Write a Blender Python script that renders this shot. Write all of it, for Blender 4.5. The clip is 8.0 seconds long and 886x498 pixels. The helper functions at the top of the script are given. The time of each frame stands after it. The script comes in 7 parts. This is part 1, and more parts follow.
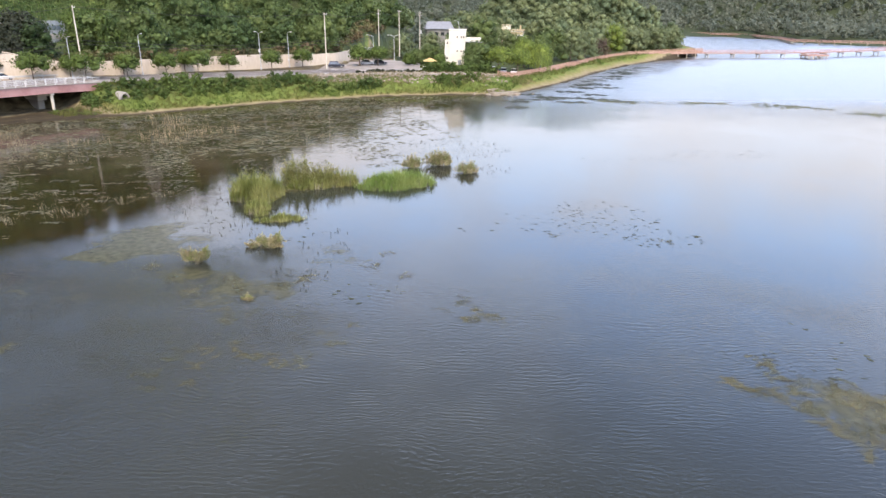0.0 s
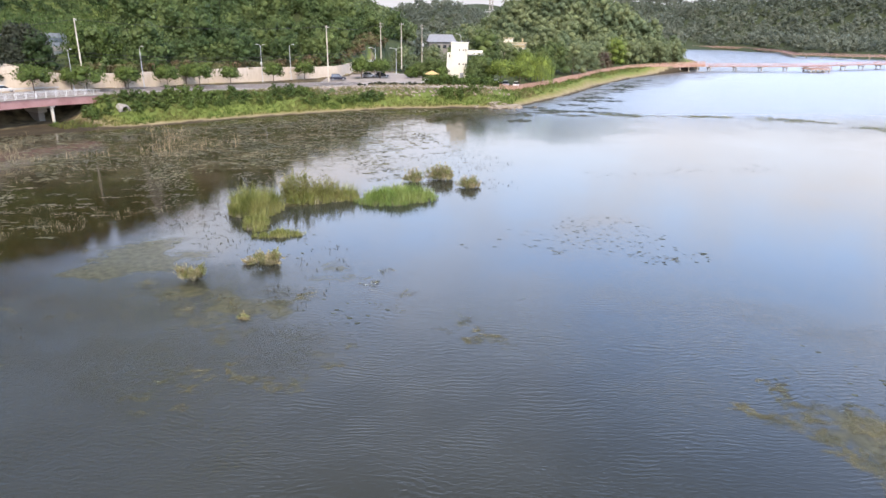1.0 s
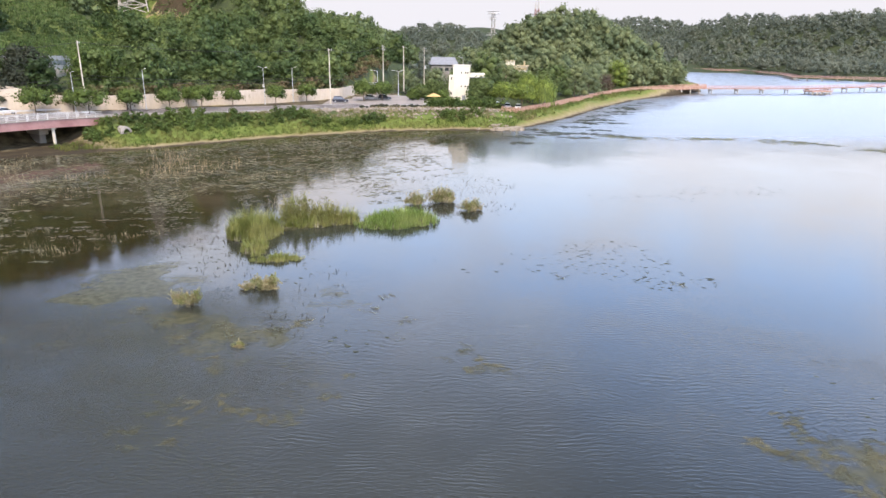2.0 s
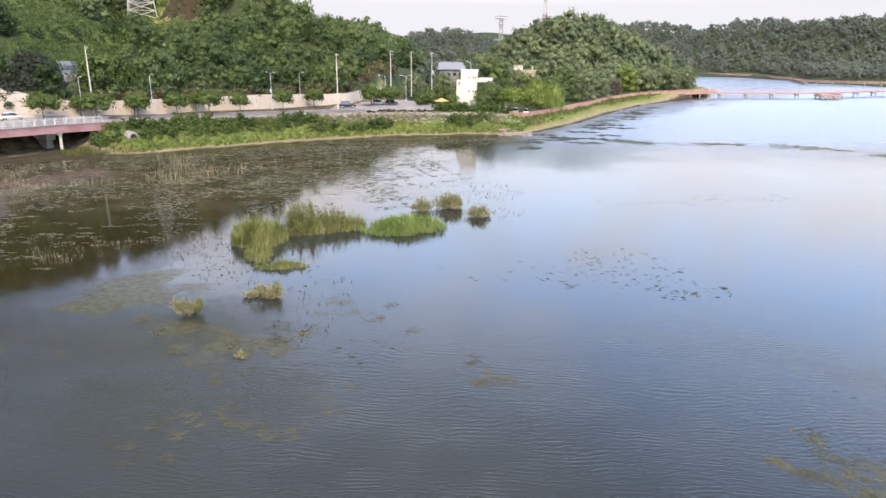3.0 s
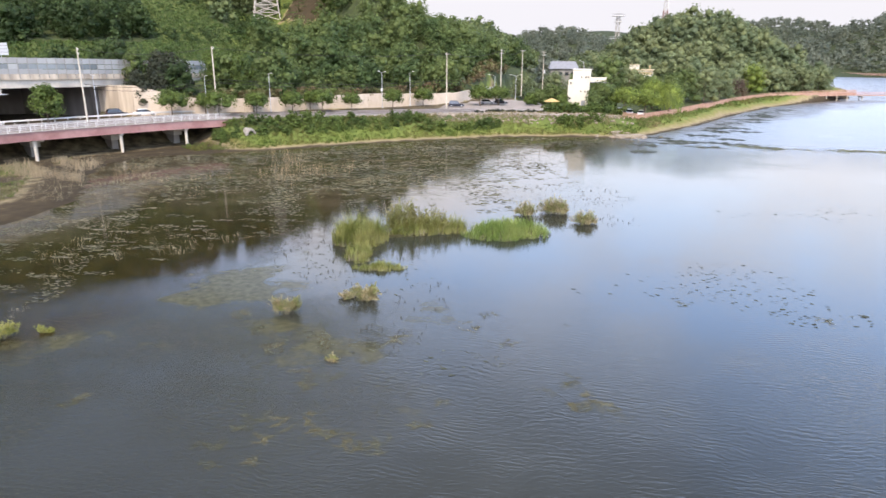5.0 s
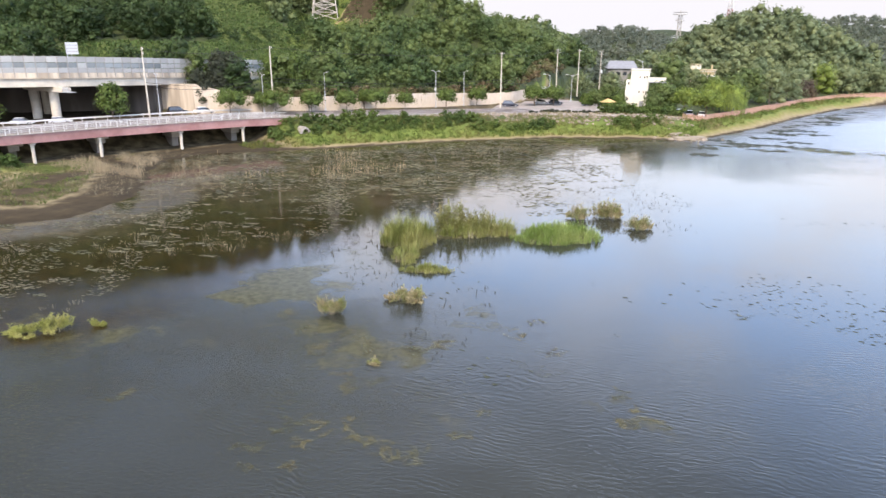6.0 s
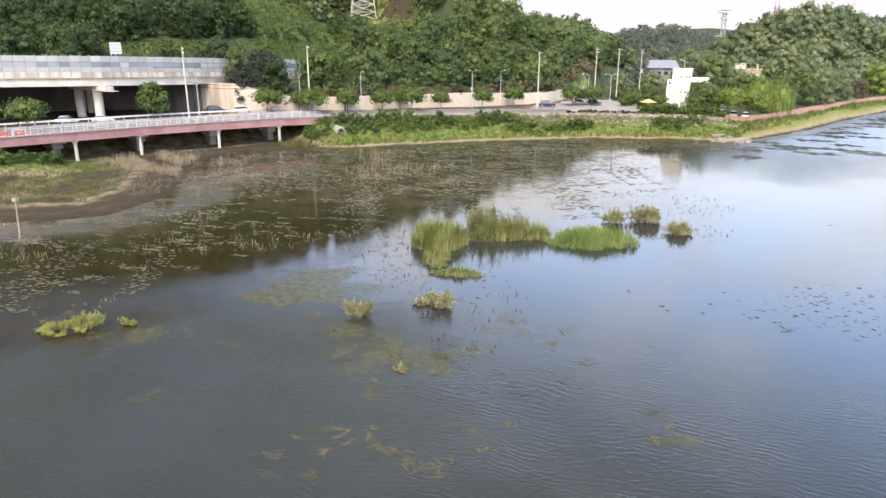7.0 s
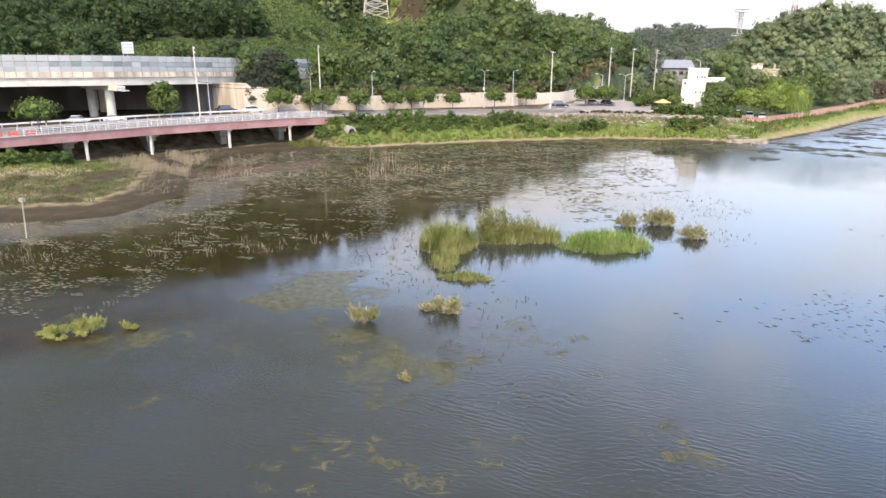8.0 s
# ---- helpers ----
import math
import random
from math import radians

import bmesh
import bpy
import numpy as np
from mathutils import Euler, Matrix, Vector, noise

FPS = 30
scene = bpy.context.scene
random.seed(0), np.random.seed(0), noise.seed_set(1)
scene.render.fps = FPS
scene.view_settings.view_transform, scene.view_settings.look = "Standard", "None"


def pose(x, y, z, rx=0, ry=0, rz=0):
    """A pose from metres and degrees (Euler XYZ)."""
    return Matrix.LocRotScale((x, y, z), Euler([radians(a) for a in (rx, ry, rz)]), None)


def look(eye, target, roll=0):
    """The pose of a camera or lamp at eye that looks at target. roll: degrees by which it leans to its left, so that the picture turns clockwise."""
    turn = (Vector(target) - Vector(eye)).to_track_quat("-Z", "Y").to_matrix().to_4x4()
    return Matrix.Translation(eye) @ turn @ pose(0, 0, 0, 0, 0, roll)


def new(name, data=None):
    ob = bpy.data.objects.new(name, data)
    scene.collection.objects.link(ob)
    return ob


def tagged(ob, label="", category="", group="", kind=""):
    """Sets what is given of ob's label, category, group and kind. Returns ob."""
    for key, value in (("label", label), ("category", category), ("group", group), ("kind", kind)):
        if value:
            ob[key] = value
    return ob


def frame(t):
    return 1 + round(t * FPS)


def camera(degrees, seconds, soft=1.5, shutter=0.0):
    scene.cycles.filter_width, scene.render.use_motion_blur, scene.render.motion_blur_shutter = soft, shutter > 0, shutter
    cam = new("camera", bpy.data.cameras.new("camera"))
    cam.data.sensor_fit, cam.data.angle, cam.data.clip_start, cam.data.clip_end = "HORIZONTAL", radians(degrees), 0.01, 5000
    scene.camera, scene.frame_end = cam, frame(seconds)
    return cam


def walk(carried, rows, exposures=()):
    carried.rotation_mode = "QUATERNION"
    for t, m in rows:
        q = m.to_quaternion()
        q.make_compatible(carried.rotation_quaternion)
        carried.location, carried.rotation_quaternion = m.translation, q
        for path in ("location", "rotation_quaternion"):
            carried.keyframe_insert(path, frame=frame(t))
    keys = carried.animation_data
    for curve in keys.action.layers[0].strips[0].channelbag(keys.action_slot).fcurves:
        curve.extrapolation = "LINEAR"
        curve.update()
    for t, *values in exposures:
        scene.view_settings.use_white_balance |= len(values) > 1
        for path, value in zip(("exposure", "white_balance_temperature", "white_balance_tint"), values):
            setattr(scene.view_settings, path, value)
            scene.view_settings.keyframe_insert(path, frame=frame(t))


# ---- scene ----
cam = camera(67.6, 8.0, soft=1.5, shutter=0.4)
PATH = [
    (0, (-1.882, -3.379, 21.09), (-1.808, -1.501, 20.404), 0.5),
    (0.5, (-1.825, -2.693, 21.128), (-1.754, -0.813, 20.449), 0.6),
    (1, (-1.794, -2.023, 21.144), (-1.725, -0.134, 20.491), 0.6),
    (1.5, (-1.736, -1.342, 21.132), (-1.671, 0.559, 20.515), 0.6),
    (3, (-1.601, 0.545, 20.993), (-1.561, 2.459, 20.413), 0.5),
    (3.5, (-1.621, 1.221, 20.952), (-1.644, 3.135, 20.372), 0.5),
    (4, (-1.524, 1.88, 20.92), (-1.63, 3.79, 20.338), 0.4),
    (4.5, (-1.429, 2.425, 20.929), (-1.619, 4.329, 20.346), 0.3),
    (6, (-1.179, 4.191, 20.96), (-1.604, 6.055, 20.374), 0.2),
    (6.5, (-1.094, 4.805, 20.959), (-1.583, 6.654, 20.372), 0.2),
    (7, (-1.038, 5.486, 20.953), (-1.567, 7.323, 20.365), 0.1),
    (7.5, (-1.039, 6.198, 20.943), (-1.591, 8.027, 20.354), 0.1),
    (8, (-1.03, 6.884, 20.929), (-1.595, 8.71, 20.34), 0.1),
]
walk(cam, [(t, look(eye, target, roll)) for t, eye, target, roll in PATH], [(0.0, 0.31, 6720, 16), (4.0, 0.32, 6720, 16), (8.0, 0.51, 6880, 15)])


# ---- world and sun ----
world = bpy.data.worlds.new("sky")
scene.world = world
world.use_nodes = True
SUN_EL, SUN_AZ = 48.0, 178.0  # degrees above the horizon; clockwise from +y


def build_world():
    nt = world.node_tree
    nt.nodes.clear()
    N, L = nt.nodes.new, nt.links.new
    out, bg = N("ShaderNodeOutputWorld"), N("ShaderNodeBackground")
    sky = N("ShaderNodeTexSky")
    sky.sky_type, sky.sun_disc = "NISHITA", False
    sky.sun_elevation, sky.sun_rotation = radians(SUN_EL), radians(SUN_AZ)
    sky.air_density, sky.dust_density, sky.ozone_density = 1.2, 1.5, 1.5
    scale = N("ShaderNodeMix")
    scale.data_type, scale.blend_type = "RGBA", "MULTIPLY"
    scale.inputs[0].default_value = 1.0
    L(sky.outputs[0], scale.inputs[6])
    deep, dm = N("ShaderNodeMix"), N("ShaderNodeMapRange")
    deep.data_type = "RGBA"
    deep.inputs[6].default_value, deep.inputs[7].default_value = CLEAR_LOW, CLEAR_HIGH
    dm.inputs[1].default_value, dm.inputs[2].default_value = 0.34, 0.62
    L(dm.outputs[0], deep.inputs[0]); L(deep.outputs[2], scale.inputs[7])
    # broken cloud on a flat layer overhead
    geo, sep = N("ShaderNodeTexCoord"), N("ShaderNodeSeparateXYZ")
    L(geo.outputs["Generated"], sep.inputs[0])
    zc = N("ShaderNodeMath"); zc.operation = "MAXIMUM"; zc.inputs[1].default_value = 0.0
    L(sep.outputs[2], zc.inputs[0])
    # the deep blue and the thinning cloud reach lower in the west
    east = N("ShaderNodeMath"); east.operation = "MULTIPLY_ADD"; east.inputs[1].default_value = -0.24
    L(sep.outputs[0], east.inputs[0]); L(zc.outputs[0], east.inputs[2]); L(east.outputs[0], dm.inputs[0])
    za = N("ShaderNodeMath"); za.operation = "ADD"; za.inputs[1].default_value = 0.12
    L(zc.outputs[0], za.inputs[0])
    dx, dy = N("ShaderNodeMath"), N("ShaderNodeMath")
    for d, k in ((dx, 0), (dy, 1)):
        d.operation = "DIVIDE"
        L(sep.outputs[k], d.inputs[0]); L(za.outputs[0], d.inputs[1])
    comb = N("ShaderNodeCombineXYZ")
    L(dx.outputs[0], comb.inputs[0]); L(dy.outputs[0], comb.inputs[1])
    mp = N("ShaderNodeMapping")
    mp.inputs["Location"].default_value = CLOUD_SHIFT
    mp.inputs["Scale"].default_value = (0.9, 0.9, 1)
    L(comb.outputs[0], mp.inputs[0])
    nz = N("ShaderNodeTexNoise")
    nz.inputs["Scale"].default_value, nz.inputs["Detail"].default_value, nz.inputs["Roughness"].default_value = 1.1, 8, 0.70
    L(mp.outputs[0], nz.inputs["Vector"])
    ramp = N("ShaderNodeValToRGB")
    ramp.color_ramp.elements[0].position, ramp.color_ramp.elements[1].position = 0.46, 0.62
    L(nz.outputs[0], ramp.inputs[0])
    # grey undersides of the cloud
    nz2 = N("ShaderNodeTexNoise")
    nz2.inputs["Scale"].default_value, nz2.inputs["Detail"].default_value = 0.9, 5
    L(mp.outputs[0], nz2.inputs["Vector"])
    ramp2 = N("ShaderNodeValToRGB")
    ramp2.color_ramp.elements[0].position, ramp2.color_ramp.elements[1].position = 0.35, 0.7
    ramp2.color_ramp.elements[0].color, ramp2.color_ramp.elements[1].color = CLOUD_DARK, CLOUD_LIGHT
    L(nz2.outputs[0], ramp2.inputs[0])
    mix = N("ShaderNodeMix"); mix.data_type = "RGBA"
    # the cloud thins out towards the zenith
    thin, tm = N("ShaderNodeMapRange"), N("ShaderNodeMath")
    thin.inputs[1].default_value, thin.inputs[2].default_value = 0.36, 0.60
    thin.inputs[3].default_value, thin.inputs[4].default_value = 1.0, 0.35
    tm.operation = "MULTIPLY"
    L(east.outputs[0], thin.inputs[0]); L(ramp.outputs[0], tm.inputs[0]); L(thin.outputs[0], tm.inputs[1])
    L(tm.outputs[0], mix.inputs[0]); L(scale.outputs[2], mix.inputs[6]); L(ramp2.outputs[0], mix.inputs[7])
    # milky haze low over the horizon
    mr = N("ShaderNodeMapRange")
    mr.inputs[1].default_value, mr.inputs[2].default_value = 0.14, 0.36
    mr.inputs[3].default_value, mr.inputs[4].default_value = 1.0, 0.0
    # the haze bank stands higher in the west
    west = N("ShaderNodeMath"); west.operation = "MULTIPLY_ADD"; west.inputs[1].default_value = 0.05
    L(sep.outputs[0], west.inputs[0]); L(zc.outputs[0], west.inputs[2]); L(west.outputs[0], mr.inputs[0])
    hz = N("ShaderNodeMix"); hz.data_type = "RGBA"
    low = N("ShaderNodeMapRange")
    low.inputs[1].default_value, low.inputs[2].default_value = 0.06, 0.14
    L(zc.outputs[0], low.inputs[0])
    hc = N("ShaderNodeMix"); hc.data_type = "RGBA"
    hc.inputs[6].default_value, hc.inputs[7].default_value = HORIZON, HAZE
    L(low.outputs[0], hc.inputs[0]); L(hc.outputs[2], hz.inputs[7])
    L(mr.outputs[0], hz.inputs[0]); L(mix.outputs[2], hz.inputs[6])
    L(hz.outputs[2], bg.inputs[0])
    bg.inputs[1].default_value = 0.12
    L(bg.outputs[0], out.inputs[0])


CLEAR_LOW, CLEAR_HIGH = (5.6, 5.95, 6.6, 1), (1.25, 1.23, 1.20, 1)
CLOUD_SHIFT = (56.309, 11.736, 0.0)
CLOUD_DARK, CLOUD_LIGHT = (13.5, 14.3, 16.0, 1), (22.5, 23.2, 24.6, 1)
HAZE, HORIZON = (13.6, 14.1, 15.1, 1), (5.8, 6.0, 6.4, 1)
build_world()
sun = new("sun", bpy.data.lights.new("sun", "SUN"))
sun.data.energy, sun.data.angle, sun.data.color = 4.0, radians(3.0), (1.0, 0.90, 0.76)
_az, _el = radians(SUN_AZ), radians(SUN_EL)
sun.matrix_world = look((150 * math.sin(_az) * math.cos(_el), 150 * math.cos(_az) * math.cos(_el), 150 * math.sin(_el)), (0, 0, 0))


# ---- materials ----
def material(name, base, rough=0.7, metal=0.0, var=0.25, scale=3.0, bump=0.0, bump_scale=20.0, other=None, other_scale=0.4,
             other_amount=0.5, spec=0.5, island=0.0, obj=0.0, stretch=(1, 1, 1)):
    """A surface of one stuff: base colour with fine grain, a second tone in large patches, and relief."""
    m = bpy.data.materials.new(name)
    m.use_nodes = True
    nt = m.node_tree
    N, L = nt.nodes.new, nt.links.new
    b = nt.nodes["Principled BSDF"]
    b.inputs["Roughness"].default_value, b.inputs["Metallic"].default_value = rough, metal
    b.inputs["Specular IOR Level"].default_value = spec
    tc = N("ShaderNodeTexCoord")
    mp = N("ShaderNodeMapping")
    mp.inputs["Scale"].default_value = stretch
    L(tc.outputs["Object"], mp.inputs[0])
    n1 = N("ShaderNodeTexNoise")
    n1.inputs["Scale"].default_value, n1.inputs["Detail"].default_value = scale, 6
    L(mp.outputs[0], n1.inputs["Vector"])
    hsv = N("ShaderNodeHueSaturation")
    mr = N("ShaderNodeMapRange")
    mr.inputs[1].default_value, mr.inputs[2].default_value = 0.25, 0.75
    mr.inputs[3].default_value, mr.inputs[4].default_value = 1 - var, 1 + var
    L(n1.outputs[0], mr.inputs[0])
    value = mr.outputs[0]
    for amount, kind in ((island, "island"), (obj, "object")):
        if amount:
            src = N("ShaderNodeNewGeometry").outputs["Random Per Island"] if kind == "island" else N("ShaderNodeObjectInfo").outputs["Random"]
            r = N("ShaderNodeMapRange")
            r.inputs[3].default_value, r.inputs[4].default_value = 1 - amount, 1 + amount
            L(src, r.inputs[0])
            mul = N("ShaderNodeMath"); mul.operation = "MULTIPLY"
            L(value, mul.inputs[0]); L(r.outputs[0], mul.inputs[1])
            value = mul.outputs[0]
    L(value, hsv.inputs["Value"])
    if other:
        n2 = N("ShaderNodeTexNoise")
        n2.inputs["Scale"].default_value, n2.inputs["Detail"].default_value = other_scale, 4
        L(mp.outputs[0], n2.inputs["Vector"])
        r2 = N("ShaderNodeMapRange")
        c = 0.5 + (0.5 - other_amount) * 0.4
        r2.inputs[1].default_value, r2.inputs[2].default_value = c - 0.09, c + 0.09
        L(n2.outputs[0], r2.inputs[0])
        mx = N("ShaderNodeMix"); mx.data_type = "RGBA"
        mx.inputs[6].default_value, mx.inputs[7].default_value = (*base, 1), (*other, 1)
        L(r2.outputs[0], mx.inputs[0])
        L(mx.outputs[2], hsv.inputs["Color"])
    else:
        hsv.inputs["Color"].default_value = (*base, 1)
    L(hsv.outputs[0], b.inputs["Base Color"])
    if bump:
        n3 = N("ShaderNodeTexNoise")
        n3.inputs["Scale"].default_value, n3.inputs["Detail"].default_value = bump_scale, 4
        L(mp.outputs[0], n3.inputs["Vector"])
        bp = N("ShaderNodeBump")
        bp.inputs["Strength"].default_value, bp.inputs["Distance"].default_value = bump, 0.05
        L(n3.outputs[0], bp.inputs["Height"])
        L(bp.outputs[0], b.inputs["Normal"])
    return m


def leafy(name, base, other, patch=0.12, trans=0.35, amount=0.5, var=0.35):
    """Foliage: leaves of two greens that shift from tree to tree and from leaf to leaf, thin enough to let light through."""
    m = material(name, base, rough=0.6, var=0.3, scale=0.5, other=other, other_scale=patch, other_amount=amount, spec=0.25, island=var)
    nt = m.node_tree
    b, out = nt.nodes["Principled BSDF"], nt.nodes["Material Output"]
    t, mx = nt.nodes.new("ShaderNodeBsdfTranslucent"), nt.nodes.new("ShaderNodeMixShader")
    nt.links.new(b.inputs["Base Color"].links[0].from_socket, t.inputs[0])
    mx.inputs[0].default_value = trans
    nt.links.new(b.outputs[0], mx.inputs[1]); nt.links.new(t.outputs[0], mx.inputs[2])
    nt.links.new(mx.outputs[0], out.inputs[0])
    return m


def water_material():
    m = bpy.data.materials.new("lake water")
    m.use_nodes = True
    nt = m.node_tree
    N, L = nt.nodes.new, nt.links.new
    b = nt.nodes["Principled BSDF"]
    tc = N("ShaderNodeTexCoord")

    def attr(name):
        a = N("ShaderNodeAttribute"); a.attribute_name = name
        return a.outputs["Fac"]

    def noise(scale, detail=5, rough=0.5, vec=None):
        n = N("ShaderNodeTexNoise")
        n.inputs["Scale"].default_value, n.inputs["Detail"].default_value, n.inputs["Roughness"].default_value = scale, detail, rough
        L(vec or tc.outputs["Object"], n.inputs["Vector"])
        return n

    def math_(op, x, y, z=None):
        k = N("ShaderNodeMath"); k.operation = op
        for i, v in enumerate((x, y, z)):
            if v is None:
                continue
            if isinstance(v, (int, float)):
                k.inputs[i].default_value = v
            else:
                L(v, k.inputs[i])
        return k.outputs[0]

    def span(x, a0, a1, b0=0.0, b1=1.0, smooth=True):
        k = N("ShaderNodeMapRange")
        k.inputs[1].default_value, k.inputs[2].default_value, k.inputs[3].default_value, k.inputs[4].default_value = a0, a1, b0, b1
        if smooth:
            k.interpolation_type = "SMOOTHSTEP"
        L(x, k.inputs[0])
        return k.outputs[0]

    def ramp(x, p0, c0, p1, c1):
        k = N("ShaderNodeValToRGB")
        e = k.color_ramp.elements
        e[0].position, e[1].position, e[0].color, e[1].color = p0, p1, c0, c1
        L(x, k.inputs[0])
        return k.outputs[0]

    def mix(f, x, y):
        k = N("ShaderNodeMix"); k.data_type = "RGBA"
        L(f, k.inputs[0]); L(x, k.inputs[6]); L(y, k.inputs[7])
        return k.outputs[2]

    def mapped(scale, turn=0.0, vec=None):
        k = N("ShaderNodeMapping")
        k.inputs["Scale"].default_value, k.inputs["Rotation"].default_value = scale, (0, 0, radians(turn))
        L(vec or tc.outputs["Object"], k.inputs[0])
        return k.outputs[0]

    # the body: deep green-grey water, olive and violet-brown silt showing through the shallows
    tone = noise(0.055).outputs[0]
    ragged = math_("MULTIPLY_ADD", noise(0.16, 6).outputs[0], 0.9, math_("SUBTRACT", attr("silt"), 0.45))
    shallow = span(ragged, 0.15, 0.75)
    grain = noise(0.55, 8, 0.65).outputs[0]
    bed = mix(span(grain, 0.40, 0.68), ramp(tone, 0.40, SILT_OLIVE, 0.60, SILT_BROWN), ramp(tone, 0.3, SILT_DARK, 0.7, SILT_DARK))
    body = mix(shallow, ramp(tone, 0.3, DEEP_A, 0.7, DEEP_B), bed)
    # pale scum and dead leaves in the far shallows
    lace = noise(0.24, 12, 0.76, mapped((0.75, 1.4, 1))).outputs[0]
    scum = math_("MULTIPLY", attr("scum"), shallow)
    body = mix(scum, body, ramp(lace, 0.40, SCUM_DARK, 0.60, SCUM_PALE))
    # beds of waterweed just under the surface, in ragged patches
    weed = span(math_("MULTIPLY_ADD", attr("weed"), 0.34, noise(0.15, 9, 0.62).outputs[0]), 0.66, 0.80)
    body = mix(weed, body, ramp(noise(1.6).outputs[0], 0.35, WEED_A, 0.65, WEED_B))
    L(body, b.inputs["Base Color"])
    b.inputs["Specular IOR Level"].default_value = 0.0
    b.inputs["Roughness"].default_value = 0.9
    # wind ripples whose crests swing with the breeze, finer wavelets on them, and calm lanes between
    swing = N("ShaderNodeVectorMath"); swing.operation = "MULTIPLY_ADD"
    L(noise(0.045, 2).outputs["Color"], swing.inputs[0])
    swing.inputs[1].default_value = (9, 9, 0)
    L(tc.outputs["Object"], swing.inputs[2])
    crest = noise(3.9, 3, 0.5, mapped((0.8, 1.5, 1), 8, swing.outputs[0]))
    crest.inputs["Distortion"].default_value = 0.6
    wavelet = noise(7.5, 3, 0.55, mapped((0.7, 1.4, 1), -14, swing.outputs[0]))
    train = N("ShaderNodeTexWave")
    train.wave_type, train.bands_direction, train.wave_profile = "BANDS", "Y", "SIN"
    for k, v in (("Scale", 0.78), ("Distortion", 7.0), ("Detail", 3.0), ("Detail Scale", 0.8), ("Detail Roughness", 0.6)):
        train.inputs[k].default_value = v
    L(mapped((1, 1, 1), 6, swing.outputs[0]), train.inputs["Vector"])
    sea = math_("MULTIPLY_ADD", wavelet.outputs[0], 0.30, math_("MULTIPLY_ADD", train.outputs["Fac"], span(noise(0.28, 3).outputs[0], 0.42, 0.68, 0.02, 0.20), math_("MULTIPLY", crest.outputs[0], 0.75)))
    lane = span(noise(0.07, 4, 0.6).outputs[0], 0.36, 0.60, 0.24, RIPPLE)
    bp = N("ShaderNodeBump"); bp.inputs["Distance"].default_value = 0.075
    L(math_("MULTIPLY", lane, attr("ruffle")), bp.inputs["Strength"]); L(sea, bp.inputs["Height"])
    # mirror of the surface, broken where leaves and scum lie on it
    gl, fr = N("ShaderNodeBsdfGlossy"), N("ShaderNodeFresnel")
    fr.inputs["IOR"].default_value = 1.333
    L(span(attr("wind"), 0, 1, 0.035, 0.32, False), gl.inputs["Roughness"])
    L(bp.outputs[0], gl.inputs["Normal"]); L(bp.outputs[0], fr.inputs["Normal"])
    dull = math_("MAXIMUM", math_("MULTIPLY", weed, 0.6), math_("MULTIPLY", scum, span(lace, 0.42, 0.62, 0.10, 0.62)))
    film = math_("MULTIPLY", math_("POWER", fr.outputs[0], GLOSS_POWER), math_("SUBTRACT", 1.0, dull))
    sh = N("ShaderNodeMixShader")
    L(film, sh.inputs[0]); L(b.outputs[0], sh.inputs[1]); L(gl.outputs[0], sh.inputs[2])
    L(sh.outputs[0], nt.nodes["Material Output"].inputs[0])
    return m


GLOSS_POWER = 0.88
DEEP_A, DEEP_B = (0.0230, 0.0258, 0.0215, 1), (0.030, 0.0325, 0.0255, 1)
SCUM_DARK, SCUM_PALE = (0.016, 0.012, 0.005, 1), (0.098, 0.084, 0.052, 1)
WEED_A, WEED_B = (0.045, 0.044, 0.022, 1), (0.080, 0.077, 0.042, 1)
SILT_OLIVE, SILT_BROWN, SILT_DARK = (0.025, 0.0185, 0.0040, 1), (0.024, 0.0142, 0.0060, 1), (0.009, 0.0066, 0.003, 1)
RIPPLE = 0.52
M_WATER = water_material()
M_CONC = material("pale concrete", (0.48, 0.435, 0.355), rough=0.85, var=0.12, scale=2.0, other=(0.36, 0.33, 0.28), other_scale=0.25, other_amount=0.35, bump=0.15)
M_CREAM = material("cream concrete wall", (0.47, 0.40, 0.315), rough=0.85, var=0.1, scale=1.5, other=(0.46, 0.39, 0.31), other_scale=0.2, other_amount=0.35, bump=0.15, stretch=(1, 1, 0.4))
M_ABUT = material("stained cream concrete", (0.50, 0.42, 0.32), rough=0.85, var=0.15, scale=1.0, other=(0.30, 0.25, 0.19), other_scale=0.35, other_amount=0.45, bump=0.15, stretch=(1, 1, 0.12))
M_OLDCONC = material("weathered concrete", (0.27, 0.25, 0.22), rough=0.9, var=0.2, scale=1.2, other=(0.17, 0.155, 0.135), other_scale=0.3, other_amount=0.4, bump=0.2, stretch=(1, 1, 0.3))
# Shade under the deck is put into this concrete's dark base colour.
M_SHADED_CONC = material("sooty damp concrete", (0.135, 0.118, 0.100), rough=0.95, var=0.25, scale=1.0, other=(0.070, 0.062, 0.054), other_scale=0.25, stretch=(1, 1, 0.3))
M_ASPHALT = material("worn asphalt", (0.27, 0.245, 0.23), rough=0.9, var=0.15, scale=2.5, other=(0.33, 0.295, 0.275), other_scale=0.15, bump=0.1, bump_scale=60)
M_PAVING = material("pinkish paving", (0.285, 0.248, 0.225), rough=0.85, var=0.18, scale=2.0, other=(0.22, 0.20, 0.175), other_scale=0.3)
M_DECK = material("red brown deck boards", (0.31, 0.178, 0.122), rough=0.75, var=0.15, scale=3.0, other=(0.37, 0.228, 0.165), other_scale=0.4, obj=0.12)
M_REDPAINT = material("dull red painted steel", (0.235, 0.118, 0.105), rough=0.6, var=0.15, scale=1.0, other=(0.29, 0.16, 0.145), other_scale=0.3)
